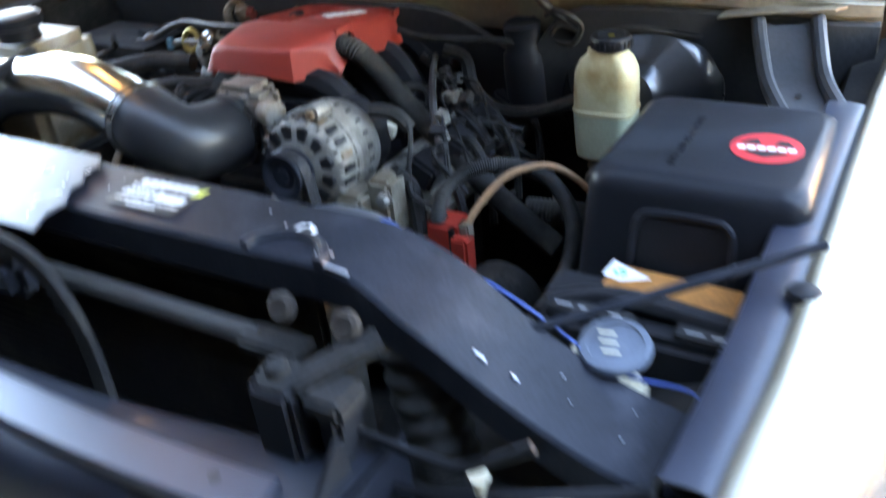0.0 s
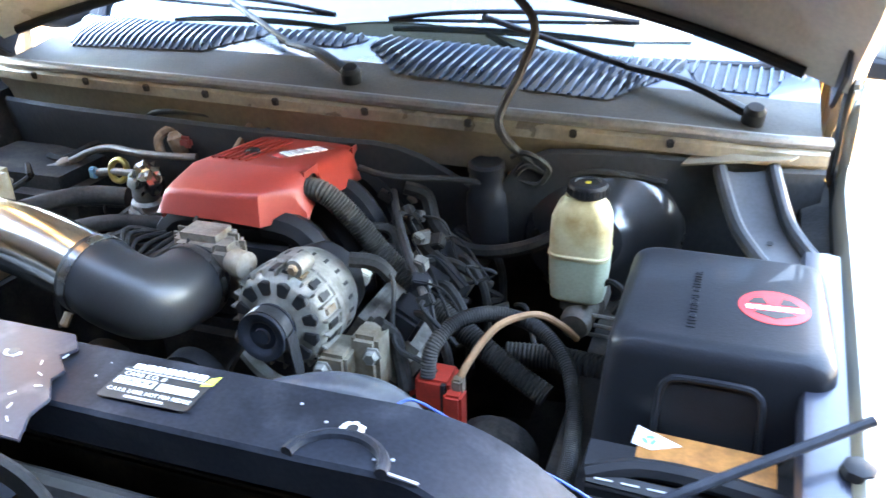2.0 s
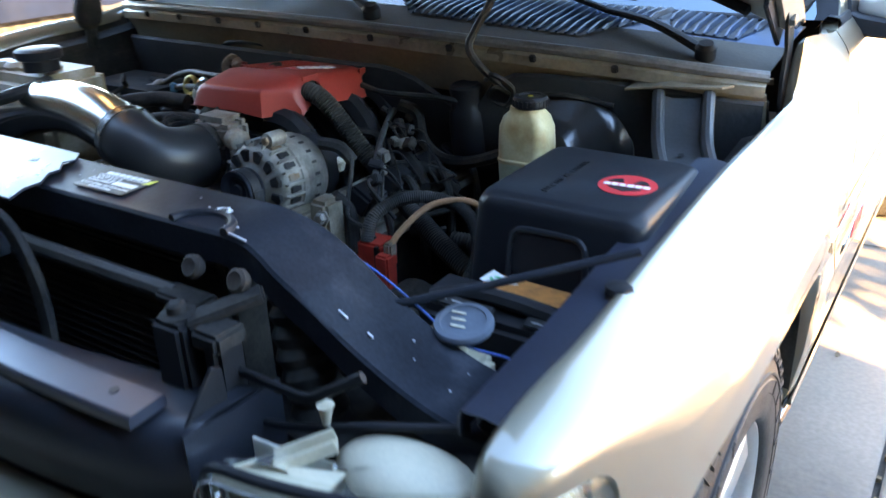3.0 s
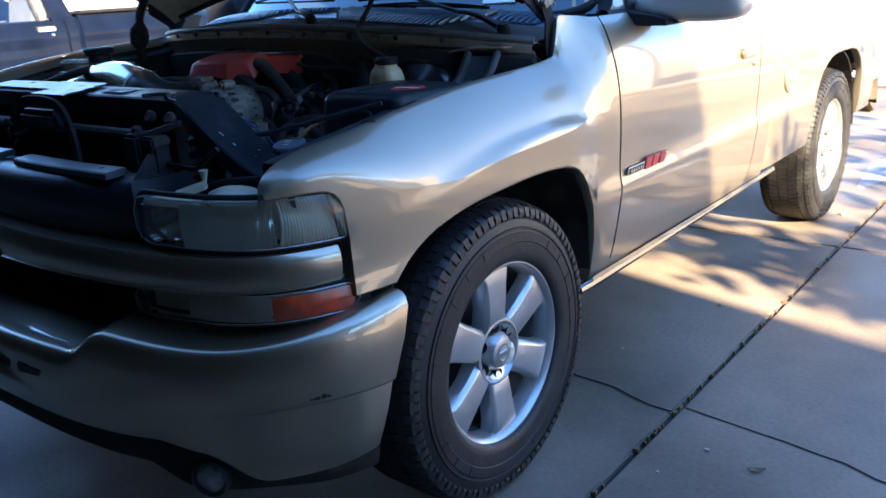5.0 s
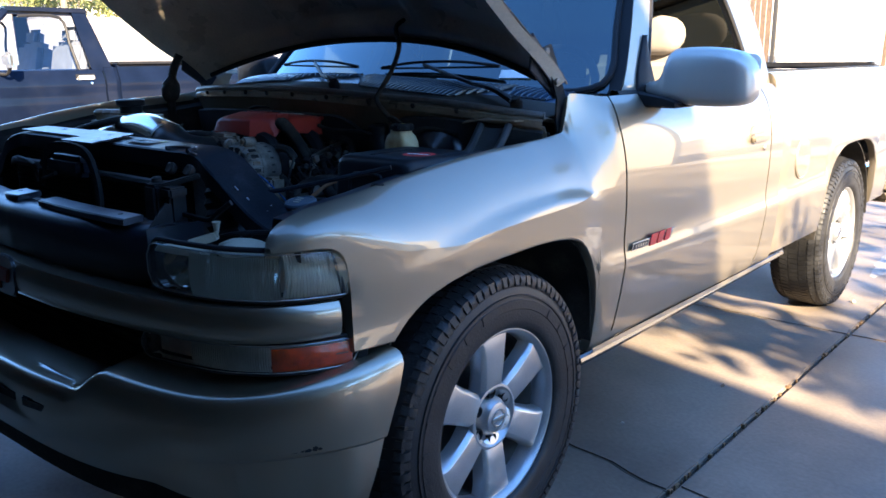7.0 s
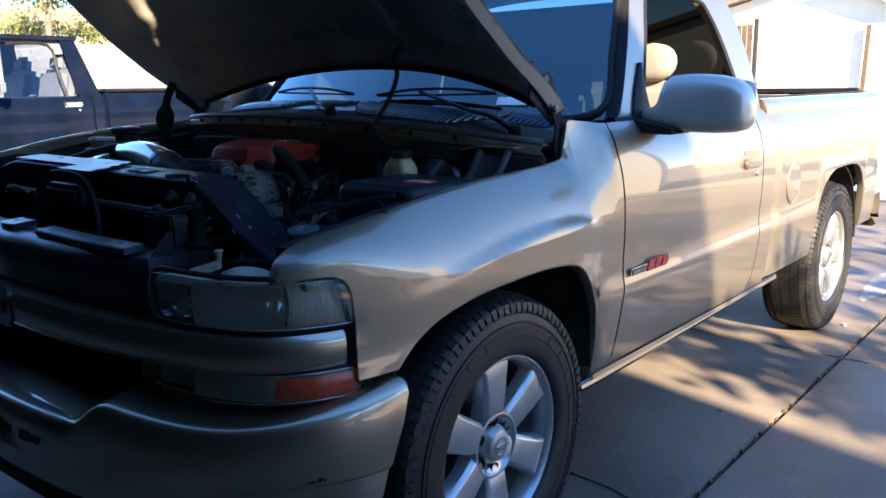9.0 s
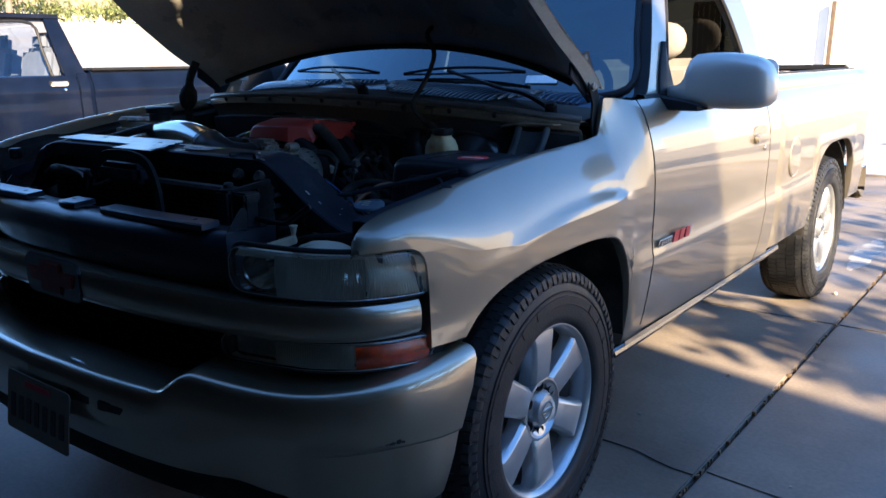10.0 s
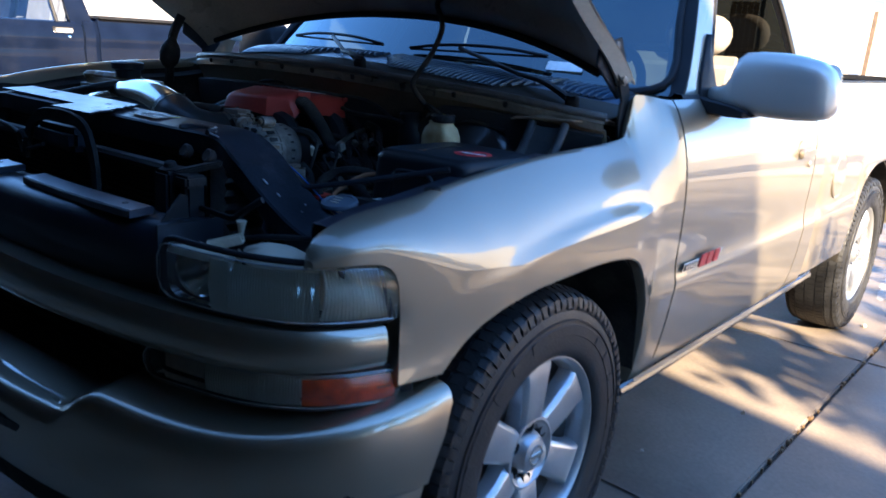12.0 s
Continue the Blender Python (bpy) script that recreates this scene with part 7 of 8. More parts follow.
def belt(points):
    rows = []
    for i, p in enumerate(points):
        d = (points[min(i + 1, len(points) - 1)] - points[max(i - 1, 0)]).normalized()
        n = V(d.z, 0, -d.x)
        rows.append([p + n * a + V(0, b, 0) for a, b in ((-0.0022, -0.011), (0.0022, -0.011), (0.0022, 0.011), (-0.0022, 0.011))])
    return loft(rows, close_v=True, cap=True)


part("drive_belt", belt(spline([V(0.186, -0.254, 1.034), V(0.189, -0.254, 1.01), V(0.192, -0.254, 0.96), V(0.18, -0.256, 0.86), V(0.12, -0.258, 0.74), V(0.06, -0.258, 0.68)], 5)), RUBBER, truck, "ribbed black drive belt")
part("drive_belt", belt(spline([V(0.114, -0.254, 1.024), V(0.108, -0.254, 1.0), V(0.085, -0.256, 0.965), V(0.071, -0.258, 0.925), V(0.06, -0.258, 0.80)], 5)), RUBBER, truck, "ribbed black drive belt")
for k in range(3):
    part("belt_print", box(0.1905, 0.1945, -0.2655, -0.2648, 0.93 + 0.012 * k, 0.936 + 0.012 * k), WHITE, alt)

# fuel rail, plugs and thin wires along the driver's side of the engine
part("fuel_rail", tube([(0.150, 0.19, 1.070), (0.20, 0.09, 1.066), (0.27, -0.03, 1.052), (0.325, -0.11, 1.035)], 0.0065, 8, 4), material("dull_rail_steel", (0.11, 0.105, 0.10), 0.5, 0.5, 0.3, 25.0, 160.0, 0.1), truck, "dull steel fuel rail")
rnd = random.Random(17)
PLUG_GREY = material("dusty_grey_plug", (0.09, 0.085, 0.08), 0.6, 0.0, 0.25, 30.0, 200.0, 0.1, spec=0.2)
for k in range(14):
    t = (k + rnd.uniform(0.1, 0.9)) / 14
    c = V(0.150 + 0.20 * t + rnd.uniform(-0.03, 0.045), 0.18 - 0.29 * t + rnd.uniform(-0.02, 0.02), 1.062 - 0.03 * t + rnd.uniform(-0.012, 0.014))
    w, d, h = rnd.uniform(0.006, 0.011), rnd.uniform(0.008, 0.015), rnd.uniform(0.006, 0.011)
    plug = part("wire_plug", moved(box(-w, w, -d, d, -h, h, 0.002), Matrix.Translation(c) @ pose(0, 0, 0, rnd.uniform(-40, 40), rnd.uniform(-30, 30), rnd.uniform(0, 180))), rnd.choice((PLUG_GREY, DUSTY_BLACK, BLACK_PLASTIC, CAST)), truck, "small dusty wiring plug")
    e = c + V(rnd.uniform(0.02, 0.10), rnd.uniform(-0.09, 0.03), rnd.uniform(-0.07, -0.03))
    part("plug_wire", tube([tuple(c), tuple(c.lerp(e, 0.4) + V(rnd.uniform(-0.02, 0.02), rnd.uniform(-0.02, 0.02), 0.022)), tuple(e)], rnd.choice((0.0018, 0.0026, 0.0036)), 6, 5), rnd.choice((HOSE, DUSTY_BLACK, BLACK_PLASTIC)), plug)

# hoses and looms on the driver's side
loom = [(0.080, -0.02, 1.142), (0.125, -0.02, 1.140), (0.165, -0.01, 1.100), (0.208, 0.0, 1.040), (0.269, 0.0, 0.985), (0.342, -0.03, 0.950), (0.42, -0.06, 0.915), (0.50, -0.08, 0.88)]
part("corrugated_loom", tube(loom, 0.0180, 16, 6, None, 0.0010, 0.0050), HOSE, truck, "thick black corrugated wiring loom")
part("loom_band", tube([spline(loom, 6)[24], spline(loom, 6)[25]], 0.0205, 14, 0), BLACK_PLASTIC, truck)
part("corrugated_loom", tube([(0.42, -0.02, 0.90), (0.50, -0.01, 0.90), (0.58, -0.03, 0.91), (0.66, -0.04, 0.92)], 0.021, 12, 6, None, 0.0011, 0.0065), HOSE, truck, "thick black corrugated wiring loom")
part("power_cable", tube([(0.350, -0.175, 0.945), (0.352, -0.155, 0.985), (0.375, -0.11, 1.005), (0.42, -0.075, 1.005), (0.48, -0.07, 0.99), (0.535, -0.115, 0.965), (0.560, -0.18, 0.935), (0.570, -0.26, 0.93), (0.575, -0.32, 0.935)], 0.0115, 10, 6, None, 0.0005, 0.0040), HOSE, truck, "black split-loom cable")
part("copper_cable", tube([(0.392, -0.175, 0.935), (0.402, -0.15, 0.965), (0.43, -0.10, 1.0), (0.475, -0.06, 1.005), (0.51, -0.045, 0.985), (0.53, -0.02, 0.95)], 0.0055, 8, 6), COPPER, truck, "bare copper-coloured cable")
red = part("terminal_cover", soft_box(0.333, 0.385, -0.185, -0.135, 0.895, 0.948, 0.005), RED_CLIP, truck, "red plastic terminal cover with clips")
part("terminal_leg", soft_box(0.378, 0.405, -0.195, -0.165, 0.86, 0.935, 0.004), RED_CLIP, red)
part("terminal_slot", box(0.372, 0.380, -0.187, -0.15, 0.90, 0.945, 0.001), BLACK_PRINT, red)
part("terminal_nut", box(0.386, 0.402, -0.18, -0.16, 0.925, 0.952, 0.003), RUST, red)
part("coolant_hose", tube([(0.27, -0.16, 1.01), (0.285, -0.14, 0.98), (0.30, -0.15, 0.94), (0.315, -0.17, 0.90), (0.315, -0.18, 0.85)], 0.012, 10, 5), HOSE, truck, "black coolant hose with a steel band")
part("hose_band", lathe([(0.0135, -0.004), (0.0145, -0.004), (0.0145, 0.004), (0.0135, 0.004)], (0.312, -0.165, 0.908), (0.15, -0.2, -1), 18, None, False), CHROME, truck)
UPPER = material("grey_blue_hose", (0.045, 0.055, 0.070), 0.42, 0.0, 0.2, 14.0, 120.0, 0.08, second=(0.12, 0.12, 0.115), second_at=0.62, second_scale=8)
part("radiator_hose", tube([(0.16, -0.36, 0.965), (0.22, -0.345, 0.995), (0.29, -0.33, 1.01), (0.36, -0.335, 1.008), (0.415, -0.365, 0.985), (0.44, -0.40, 0.945), (0.445, -0.43, 0.90)], 0.030, 16, 6), UPPER, truck, "grey-blue upper radiator hose")
part("fan_shroud", thick(loft([[V(x, -0.455, z), V(x, -0.40, z - 0.02 - 0.06 * (1 - (abs(x) / 0.44) ** 2))] for x in [-0.44 + 0.088 * k for k in range(11)] for z in (1.08,)]), 0.004), BLACK_PLASTIC, truck, "black plastic fan shroud")
part("shroud_bracket", soft_box(0.47, 0.56, -0.43, -0.38, 0.93, 0.985, 0.006), DUSTY_BLACK, truck)
part("steering_pump", lathe([(0.02, 0), (0.055, 0.01), (0.06, 0.03), (0.06, 0.06), (0.03, 0.08)], (0.45, -0.22, 0.83), (0, 1, 0.1), 22), DUSTY_BLACK, truck, "dusty black steering pump")
part("cable", tube([(0.20, 0.13, 1.06), (0.25, 0.08, 1.02), (0.30, 0.05, 1.0), (0.34, 0.02, 0.98)], 0.012, 8, 5), HOSE, truck)
part("cable", tube([(0.12, 0.12, 1.13), (0.18, 0.12, 1.12), (0.30, 0.15, 1.115), (0.36, 0.19, 1.09)], 0.006, 8, 5), HOSE, truck)
part("cable", tube([(0.15, 0.03, 1.06), (0.20, 0.06, 1.05), (0.24, 0.03, 1.01), (0.30, 0.07, 1.0), (0.36, 0.10, 0.95)], 0.009, 8, 5), HOSE, truck)
rnd = random.Random(11)
for k in range(11):
    x, y = rnd.uniform(0.20, 0.42), rnd.uniform(0.03, 0.2)
    pts = [(x, y, 0.99 - 0.2 * (x - 0.15))]
    for j in range(4):
        q = pts[-1]
        pts.append((q[0] + rnd.uniform(-0.04, 0.05), q[1] + rnd.uniform(-0.05, 0.05), q[2] + rnd.uniform(-0.035, 0.022)))
    part("wire", tube(pts, rnd.choice((0.003, 0.0045, 0.006)), 6, 5), rnd.choice((HOSE, BLACK_PLASTIC, DUSTY_BLACK)), truck)

# passenger side of the bay
TARNISH = material("tarnished_pipe", (0.20, 0.175, 0.15), 0.5, 0.5, 0.3, 25.0, 160.0, 0.1, second=(0.09, 0.075, 0.06), second_at=0.6, second_scale=20)
part("heater_pipe", tube([(-0.70, 0.0, 1.02), (-0.62, 0.10, 1.045), (-0.555, 0.146, 1.060), (-0.50, 0.165, 1.085), (-0.45, 0.17, 1.096), (-0.38, 0.155, 1.098), (-0.30, 0.15, 1.100), (-0.24, 0.16, 1.10)], 0.0075, 10, 5), TARNISH, truck, "tarnished metal refrigerant pipe")
part("pipe_joint", lathe([(0.011, -0.012), (0.014, 0.0), (0.011, 0.012)], (-0.555, 0.146, 1.060), (0.6, 0.5, 0.25), 12), TARNISH, truck)
part("heater_hose", tube([(-0.55, -0.16, 1.03), (-0.42, -0.09, 1.075), (-0.34, -0.03, 1.085), (-0.27, -0.005, 1.08)], 0.017, 12, 5), HOSE, truck, "black heater hose")
part("heater_hose", tube([(-0.40, -0.13, 1.03), (-0.28, -0.08, 1.06), (-0.18, -0.05, 1.06), (-0.11, -0.03, 1.05)], 0.014, 12, 5), HOSE, truck, "black heater hose")
egr = part("exhaust_valve", lathe([(0.022, 0.0), (0.030, 0.004), (0.030, 0.012), (0.024, 0.018), (0.027, 0.03), (0.031, 0.05), (0.026, 0.066), (0.012, 0.072)], (-0.300, 0.075, 1.028), (0.1, -0.1, 1), 18), CAST, truck, "oxidised valve body with crumpled foil and a brass ring")
foil = bmesh.new()
bmesh.ops.create_icosphere(foil, subdivisions=3, radius=0.030)
crumple = random.Random(8)
for v in foil.verts:
    v.co *= crumple.uniform(0.82, 1.12)
    v.co.z *= 1.15
part("valve_foil", moved(foil, pose(-0.285, 0.068, 1.085, 10, 20, 0)), CHROME, egr, "crumpled bright foil", 12)
part("valve_flange", lathe([(0.036, 0.0), (0.038, 0.004), (0.036, 0.010)], (-0.300, 0.075, 1.018), (0.1, -0.1, 1), 8), CAST, egr)
part("valve_foot", soft_box(-0.325, -0.268, 0.045, 0.10, 0.955, 1.020, 0.012), CAST, egr)
part("brass_ring", tube([(-0.362 + 0.019 * math.cos(a), 0.085 + 0.006 * math.sin(a), 1.088 + 0.019 * math.sin(a)) for a in [2 * math.pi * k / 14 for k in range(15)]], 0.006, 8, 2), material("brass", (0.42, 0.30, 0.10), 0.4, 0.8, 0.2, 30, 150, 0.1), egr)
part("valve_stem", tube([(-0.415, 0.085, 1.078), (-0.38, 0.086, 1.084), (-0.32, 0.08, 1.088)], 0.0075, 10, 3), TARNISH, egr)
part("wire_tag", box(-0.428, -0.412, 0.075, 0.088, 1.068, 1.090, 0.003), material("cyan_tag", (0.10, 0.30, 0.38), 0.5), truck)
part("sensor", lathe([(0.016, 0), (0.021, 0.012), (0.021, 0.034), (0.012, 0.046)], (-0.285, 0.185, 1.098), (-0.3, -0.1, 1), 12), RUST, truck, "rusty sensor with a red clip")
part("sensor_clip", soft_box(-0.283, -0.255, 0.165, 0.187, 1.112, 1.135, 0.006), material("dull_red_clip", (0.30, 0.05, 0.035), 0.5), truck)
part("sensor_hose", tube([(-0.325, 0.165, 1.098), (-0.33, 0.17, 1.125), (-0.312, 0.18, 1.142), (-0.285, 0.185, 1.143)], 0.009, 8, 5), RUST, truck)
part("sensor_wire", tube([(-0.285, 0.185, 1.143), (-0.24, 0.20, 1.15), (-0.20, 0.21, 1.13), (-0.18, 0.20, 1.09)], 0.007, 8, 5), HOSE, truck)
for k in range(7):
    a = 0.7 * k
    part("wire", tube([(-0.145 + 0.012 * k, -0.10, 1.075), (-0.155 + 0.014 * k, -0.15 - 0.01 * math.sin(a), 1.085 + 0.012 * math.cos(a)), (-0.13 + 0.006 * k, -0.19, 1.06), (-0.12 + 0.01 * k, -0.22, 1.02)], 0.0035, 6, 5), (HOSE, DUSTY_BLACK, BLACK_PLASTIC)[k % 3], truck)
part("dip_tube", tube([(-0.18, 0.02, 1.02), (-0.155, 0.11, 1.09), (-0.13, 0.20, 1.17)], 0.008, 8, 3), RUST, truck, "rusty dipstick tube")
part("dip_tube", tube([(-0.14, 0.04, 1.03), (-0.115, 0.12, 1.09), (-0.09, 0.20, 1.165)], 0.008, 8, 3), DUSTY_BLACK, truck)
part("red_tap", soft_box(-0.60, -0.57, -0.08, -0.05, 1.09, 1.125, 0.006), RED_CLIP, truck)
part("loom", tube([(-0.42, 0.24, 1.13), (-0.36, 0.21, 1.165), (-0.26, 0.20, 1.175), (-0.17, 0.20, 1.165), (-0.12, 0.21, 1.14)], 0.007, 8, 5), HOSE, truck)
for k in range(16):
    x, y = rnd.uniform(-0.62, -0.15), rnd.uniform(-0.2, 0.2)
    pts = [(x, y, rnd.uniform(1.0, 1.08))]
    for j in range(4):
        q = pts[-1]
        pts.append((q[0] + rnd.uniform(-0.05, 0.06), q[1] + rnd.uniform(-0.05, 0.06), q[2] + rnd.uniform(-0.03, 0.025)))
    part("wire", tube(pts, rnd.choice((0.004, 0.006, 0.010)), 6, 5), rnd.choice((HOSE, BLACK_PLASTIC, DUSTY_BLACK)), truck)
air = part("air_box", soft_box(-0.80, -0.58, -0.42, -0.16, 0.85, 1.05, 0.02), BLACK_PLASTIC, truck, "black plastic air filter box")
TANK = material("aged_tank_plastic", (0.34, 0.24, 0.13), 0.55, 0.0, 0.2, 14.0, 160.0, 0.05, second=(0.50, 0.44, 0.36), second_at=0.55, second_scale=12)
tank = part("coolant_tank", soft_box(-0.72, -0.45, -0.23, -0.06, 0.95, 1.155, 0.02), TANK, truck, "yellowed coolant tank with a black cap")
part("tank_cap", lathe([(0.036, -0.012), (0.036, 0.010), (0.046, 0.014), (0.047, 0.03), (0.040, 0.034)], (-0.485, -0.19, 1.178), (0, 0, 1), 22), BLACK_PLASTIC, tank, "black coolant cap")
for k in range(5):
    part("tank_rib", lathe([(0.026, 0), (0.030, 0.012), (0.020, 0.022)], (-0.69 + 0.04 * k, -0.19 + 0.01 * k, 1.15), (0, 0, 1), 12), TANK, tank)
part("overflow_hose", tube([(-0.44, -0.21, 1.15), (-0.40, -0.29, 1.15), (-0.46, -0.35, 1.13), (-0.55, -0.40, 1.10), (-0.62, -0.45, 1.06)], 0.013, 10, 5), HOSE, truck, "black overflow hose")
part("blower_housing", soft_box(-0.80, -0.48, 0.05, 0.27, 0.85, 1.06, 0.03), DUSTY_BLACK, truck, "black heater blower housing")
part("bay_floor", box(-0.52, 0.52, -0.48, 0.4, 0.44, 0.455), DUSTY_BLACK, truck)


# ---- ground ----
ground = tagged(part("ground", loft([[V(x, y, -0.035 + 0.16 * max(0.0, min(-x, 31) - 11.0)) for x in (-400, -60, -31, -11, -8, 8, 60, 400)] for y in (-400, -60, -8, 8, 60, 400)]), STREET), "sunlit dusty street and bare ground to the horizon", "ground", kind="structure")
driveway = thing("driveway", "worn grey concrete driveway slabs with open joints and a crack", "driveway", kind="structure")
part("joint_bed", box(-7.6, 4.5, -9.05, 8.40, -0.05, -0.018), DIRT, driveway)


# unseen front slabs, coloured dark so that the bumper and grille bar reflect dark
DARK_FLOOR = material("reflection_dark_floor", (0.060, 0.058, 0.057), 0.50, 0.0, 0.25, 1.7, 60.0, 0.14, second=(0.032, 0.031, 0.030), second_at=0.5, second_scale=1.6, rough_vary=0.35, spec=0.3)


def slab(outline, mat=None):
    bm = prism(outline, -0.08, 0.0)
    top = [e for e in bm.edges if all(abs(v.co.z) < 1e-6 for v in e.verts)]
    bmesh.ops.bevel(bm, geom=top, offset=0.006, segments=2, affect="EDGES")
    return part("slab", bm, mat or CONCRETE, driveway)


def jagged(a, b, n, amp, seed):
    rnd = random.Random(seed)
    a, b = Vector(a), Vector(b)
    side = V(-(b - a).y, (b - a).x, 0).normalized()
    out, off = [a], 0.0
    for k in range(1, n):
        off = 0.6 * off + rnd.uniform(-amp, amp)
        out.append(a.lerp(b, k / n) + side * off)
    return out + [b]


JX = [-7.55, -4.9, -1.88, 1.152, 4.45]
JY = [-9.0, -5.8, -2.9, -0.945, 2.545, 6.68, 8.38]
G = 0.007
crack_left = jagged((-1.873, 1.05, 0), (1.143, 0.612, 0), 40, 0.012, 3)
crack_right = jagged((1.161, 0.66, 0), (4.443, 0.12, 0), 40, 0.012, 5)
for i in range(4):
    for j in range(6):
        x0, x1, y0, y1 = JX[i] + G, JX[i + 1] - G, JY[j] + G, JY[j + 1] - G
        crack = {(2, 3): crack_left, (3, 3): crack_right}.get((i, j))
        if crack:
            w = 0.0025 if i == 2 else 0.0018
            low = [(p.x, p.y - w) for p in crack]
            high = [(p.x, p.y + w) for p in crack]
            slab([(x0, y0), (x1, y0)] + list(reversed(low)))
            slab(high + [(x1, y1), (x0, y1)])
        else:
            slab([(x0, y0), (x1, y0), (x1, y1), (x0, y1)], DARK_FLOOR if j < 2 else None)

# ---- unseen garage shell, added to block sky and darken the nose's reflections ----
garage = thing("garage", "unseen dark garage shell added to block the sky before the truck", "garage", (0, 0, 0), kind="structure")
SKY_BLOCK_DARK = material("sky_block_dark", (0.030, 0.029, 0.029), 0.9, 0.0, 0.2, 2.0, 40.0, 0.2)
part("wall", box(-6.2, -6.0, -9.0, -0.75, -0.03, 2.62), SKY_BLOCK_DARK, garage)
part("wall", box(3.4, 3.6, -9.0, -0.75, -0.03, 2.62), SKY_BLOCK_DARK, garage)
part("wall", box(-6.0, 3.4, -9.2, -9.0, -0.03, 2.62), SKY_BLOCK_DARK, garage)
part("roof", box(-6.6, 4.0, -9.4, -1.05, 2.62, 2.78), SKY_BLOCK_DARK, garage)
part("fascia", box(-6.6, 4.0, -1.048, -1.0, 2.50, 2.80), SKY_BLOCK_DARK, garage)


# ---- unseen two-storey house, added so that its eave shades the truck's nose ----
def eave_line(x):
    return -0.40 - 0.2474 * x


tall = thing("tall_house", "unseen beige house block added to shade the front of the driveway", "house", (0, 0, 0), kind="structure")
# pale, to bounce light onto the headlight and hood underside
HOUSE_GREY = material("beige_stucco", (0.45, 0.41, 0.36), 0.9, 0.0, 0.1, 1.5, 60.0, 0.3)
part("wall", prism([(5.2, -16.0), (17.0, -16.0), (17.0, eave_line(17.0) - 0.7), (5.2, eave_line(5.2) - 0.7)], -0.03, 4.60), HOUSE_GREY, tall)
part("roof", prism([(4.5, -16.6), (17.5, -16.6), (17.5, eave_line(17.5)), (4.5, eave_line(4.5))], 4.60, 4.72), HOUSE_GREY, tall)
# two walls out of view, added to hide the white horizon in paint reflections
neighbour_wall = tagged(part("neighbour_wall", box(5.2, 15.0, 9.6, 9.8, -0.03, 3.4, 0.01), STUCCO), "unseen cream wall added as a sunlit reflection in the paint", "wall", kind="structure")
tagged(part("boundary_wall", box(15.0, 15.2, -2.0, 9.8, -0.03, 2.4, 0.01), STUCCO), "unseen cream wall added as a skyline in the door's reflection", "wall", kind="structure")

def leafy(name, at, height, spread, seed, label, trunk=True, count=900):
    rnd_t = random.Random(seed)
    tree = thing(name, label, "tree" if trunk else "hedge", at)
    if trunk:
        part("trunk", tube([(0, 0, -0.3), (0.06, 0.03, height * 0.3), (-0.05, 0.08, height * 0.55)], lambda t: 0.16 - 0.08 * t, 8, 5), BARK, tree)
    centres = []
    for k in range(14 if trunk else 9):
        a, r = rnd_t.uniform(0, 6.283), spread * rnd_t.uniform(0.2, 0.8)
        z = height * rnd_t.uniform(0.55, 0.95) if trunk else height * rnd_t.uniform(0.3, 0.7)
        c = V(r * math.cos(a), r * math.sin(a), z)
        centres.append(c)
        if trunk and k < 7:
            part("limb", tube([(0, 0.05, height * 0.45), (c.x * 0.5, c.y * 0.5, (height * 0.5 + c.z) / 2), tuple(c)], lambda t: 0.06 - 0.045 * t, 6, 4), BARK, tree)
    verts, faces = [], []
    for k in range(count):
        c = rnd_t.choice(centres)
        p = c + V(rnd_t.gauss(0, 1), rnd_t.gauss(0, 1), rnd_t.gauss(0, 0.7)) * spread * 0.22
        size = rnd_t.uniform(0.05, 0.12) * (1 + spread * 0.15)
        q = Euler((rnd_t.uniform(0, 6.3), rnd_t.uniform(0, 6.3), rnd_t.uniform(0, 6.3))).to_matrix()
        n0 = len(verts)
        for dx, dy, dz in ((-1, 0, 0), (0, -0.45, 0.12), (1, 0, 0), (0, 0.45, 0.12)):
            verts.append(p + q @ (V(dx, dy, dz) * size))
        faces.append((n0, n0 + 1, n0 + 2, n0 + 3))
    me = bpy.data.meshes.new("crown")
    me.from_pydata([tuple(v) for v in verts], [], faces)
    me.materials.append(LEAF)
    crown = new("crown", me)
    crown.parent = tree
    tagged(crown, kind="stuff")
    return tree


# ---- across the street, behind the bed ----
far_wall = tagged(part("far_wall", box(-9.3, 14.0, 31.0, 31.3, -0.03, 3.3, 0.02), STUCCO), "sunlit cream stucco yard wall", "wall", kind="structure")
cottage = thing("cottage", "cream stucco house with a low gable roof behind the yard wall", "house", (0, 0, 0))
part("wall", prism([(-16.0, -0.03), (-3.4, -0.03), (-3.4, 3.4), (-8.0, 5.2), (-16.0, 3.2)], 33.0, 40.0, 0, Matrix(((1, 0, 0, 0), (0, 0, 1, 0), (0, 1, 0, 0), (0, 0, 0, 1)))), STUCCO, cottage)
part("roof", prism([(-16.4, 3.15), (-8.0, 5.25), (-2.9, 3.3), (-2.9, 3.48), (-8.0, 5.5), (-16.4, 3.4)], 32.4, 40.5, 0, Matrix(((1, 0, 0, 0), (0, 0, 1, 0), (0, 1, 0, 0), (0, 0, 0, 1)))), SHINGLE, cottage)
post = tagged(part("fence_post", moved(box(-0.07, 0.07, -0.07, 0.07, 0, 3.3, 0.01), pose(-5.5, 30.8, -0.03, 0, 1.5)), WOOD), "weathered brown wooden fence post", "post")
gate = thing("wooden_gate", "weathered brown board gate in the yard wall", "gate")
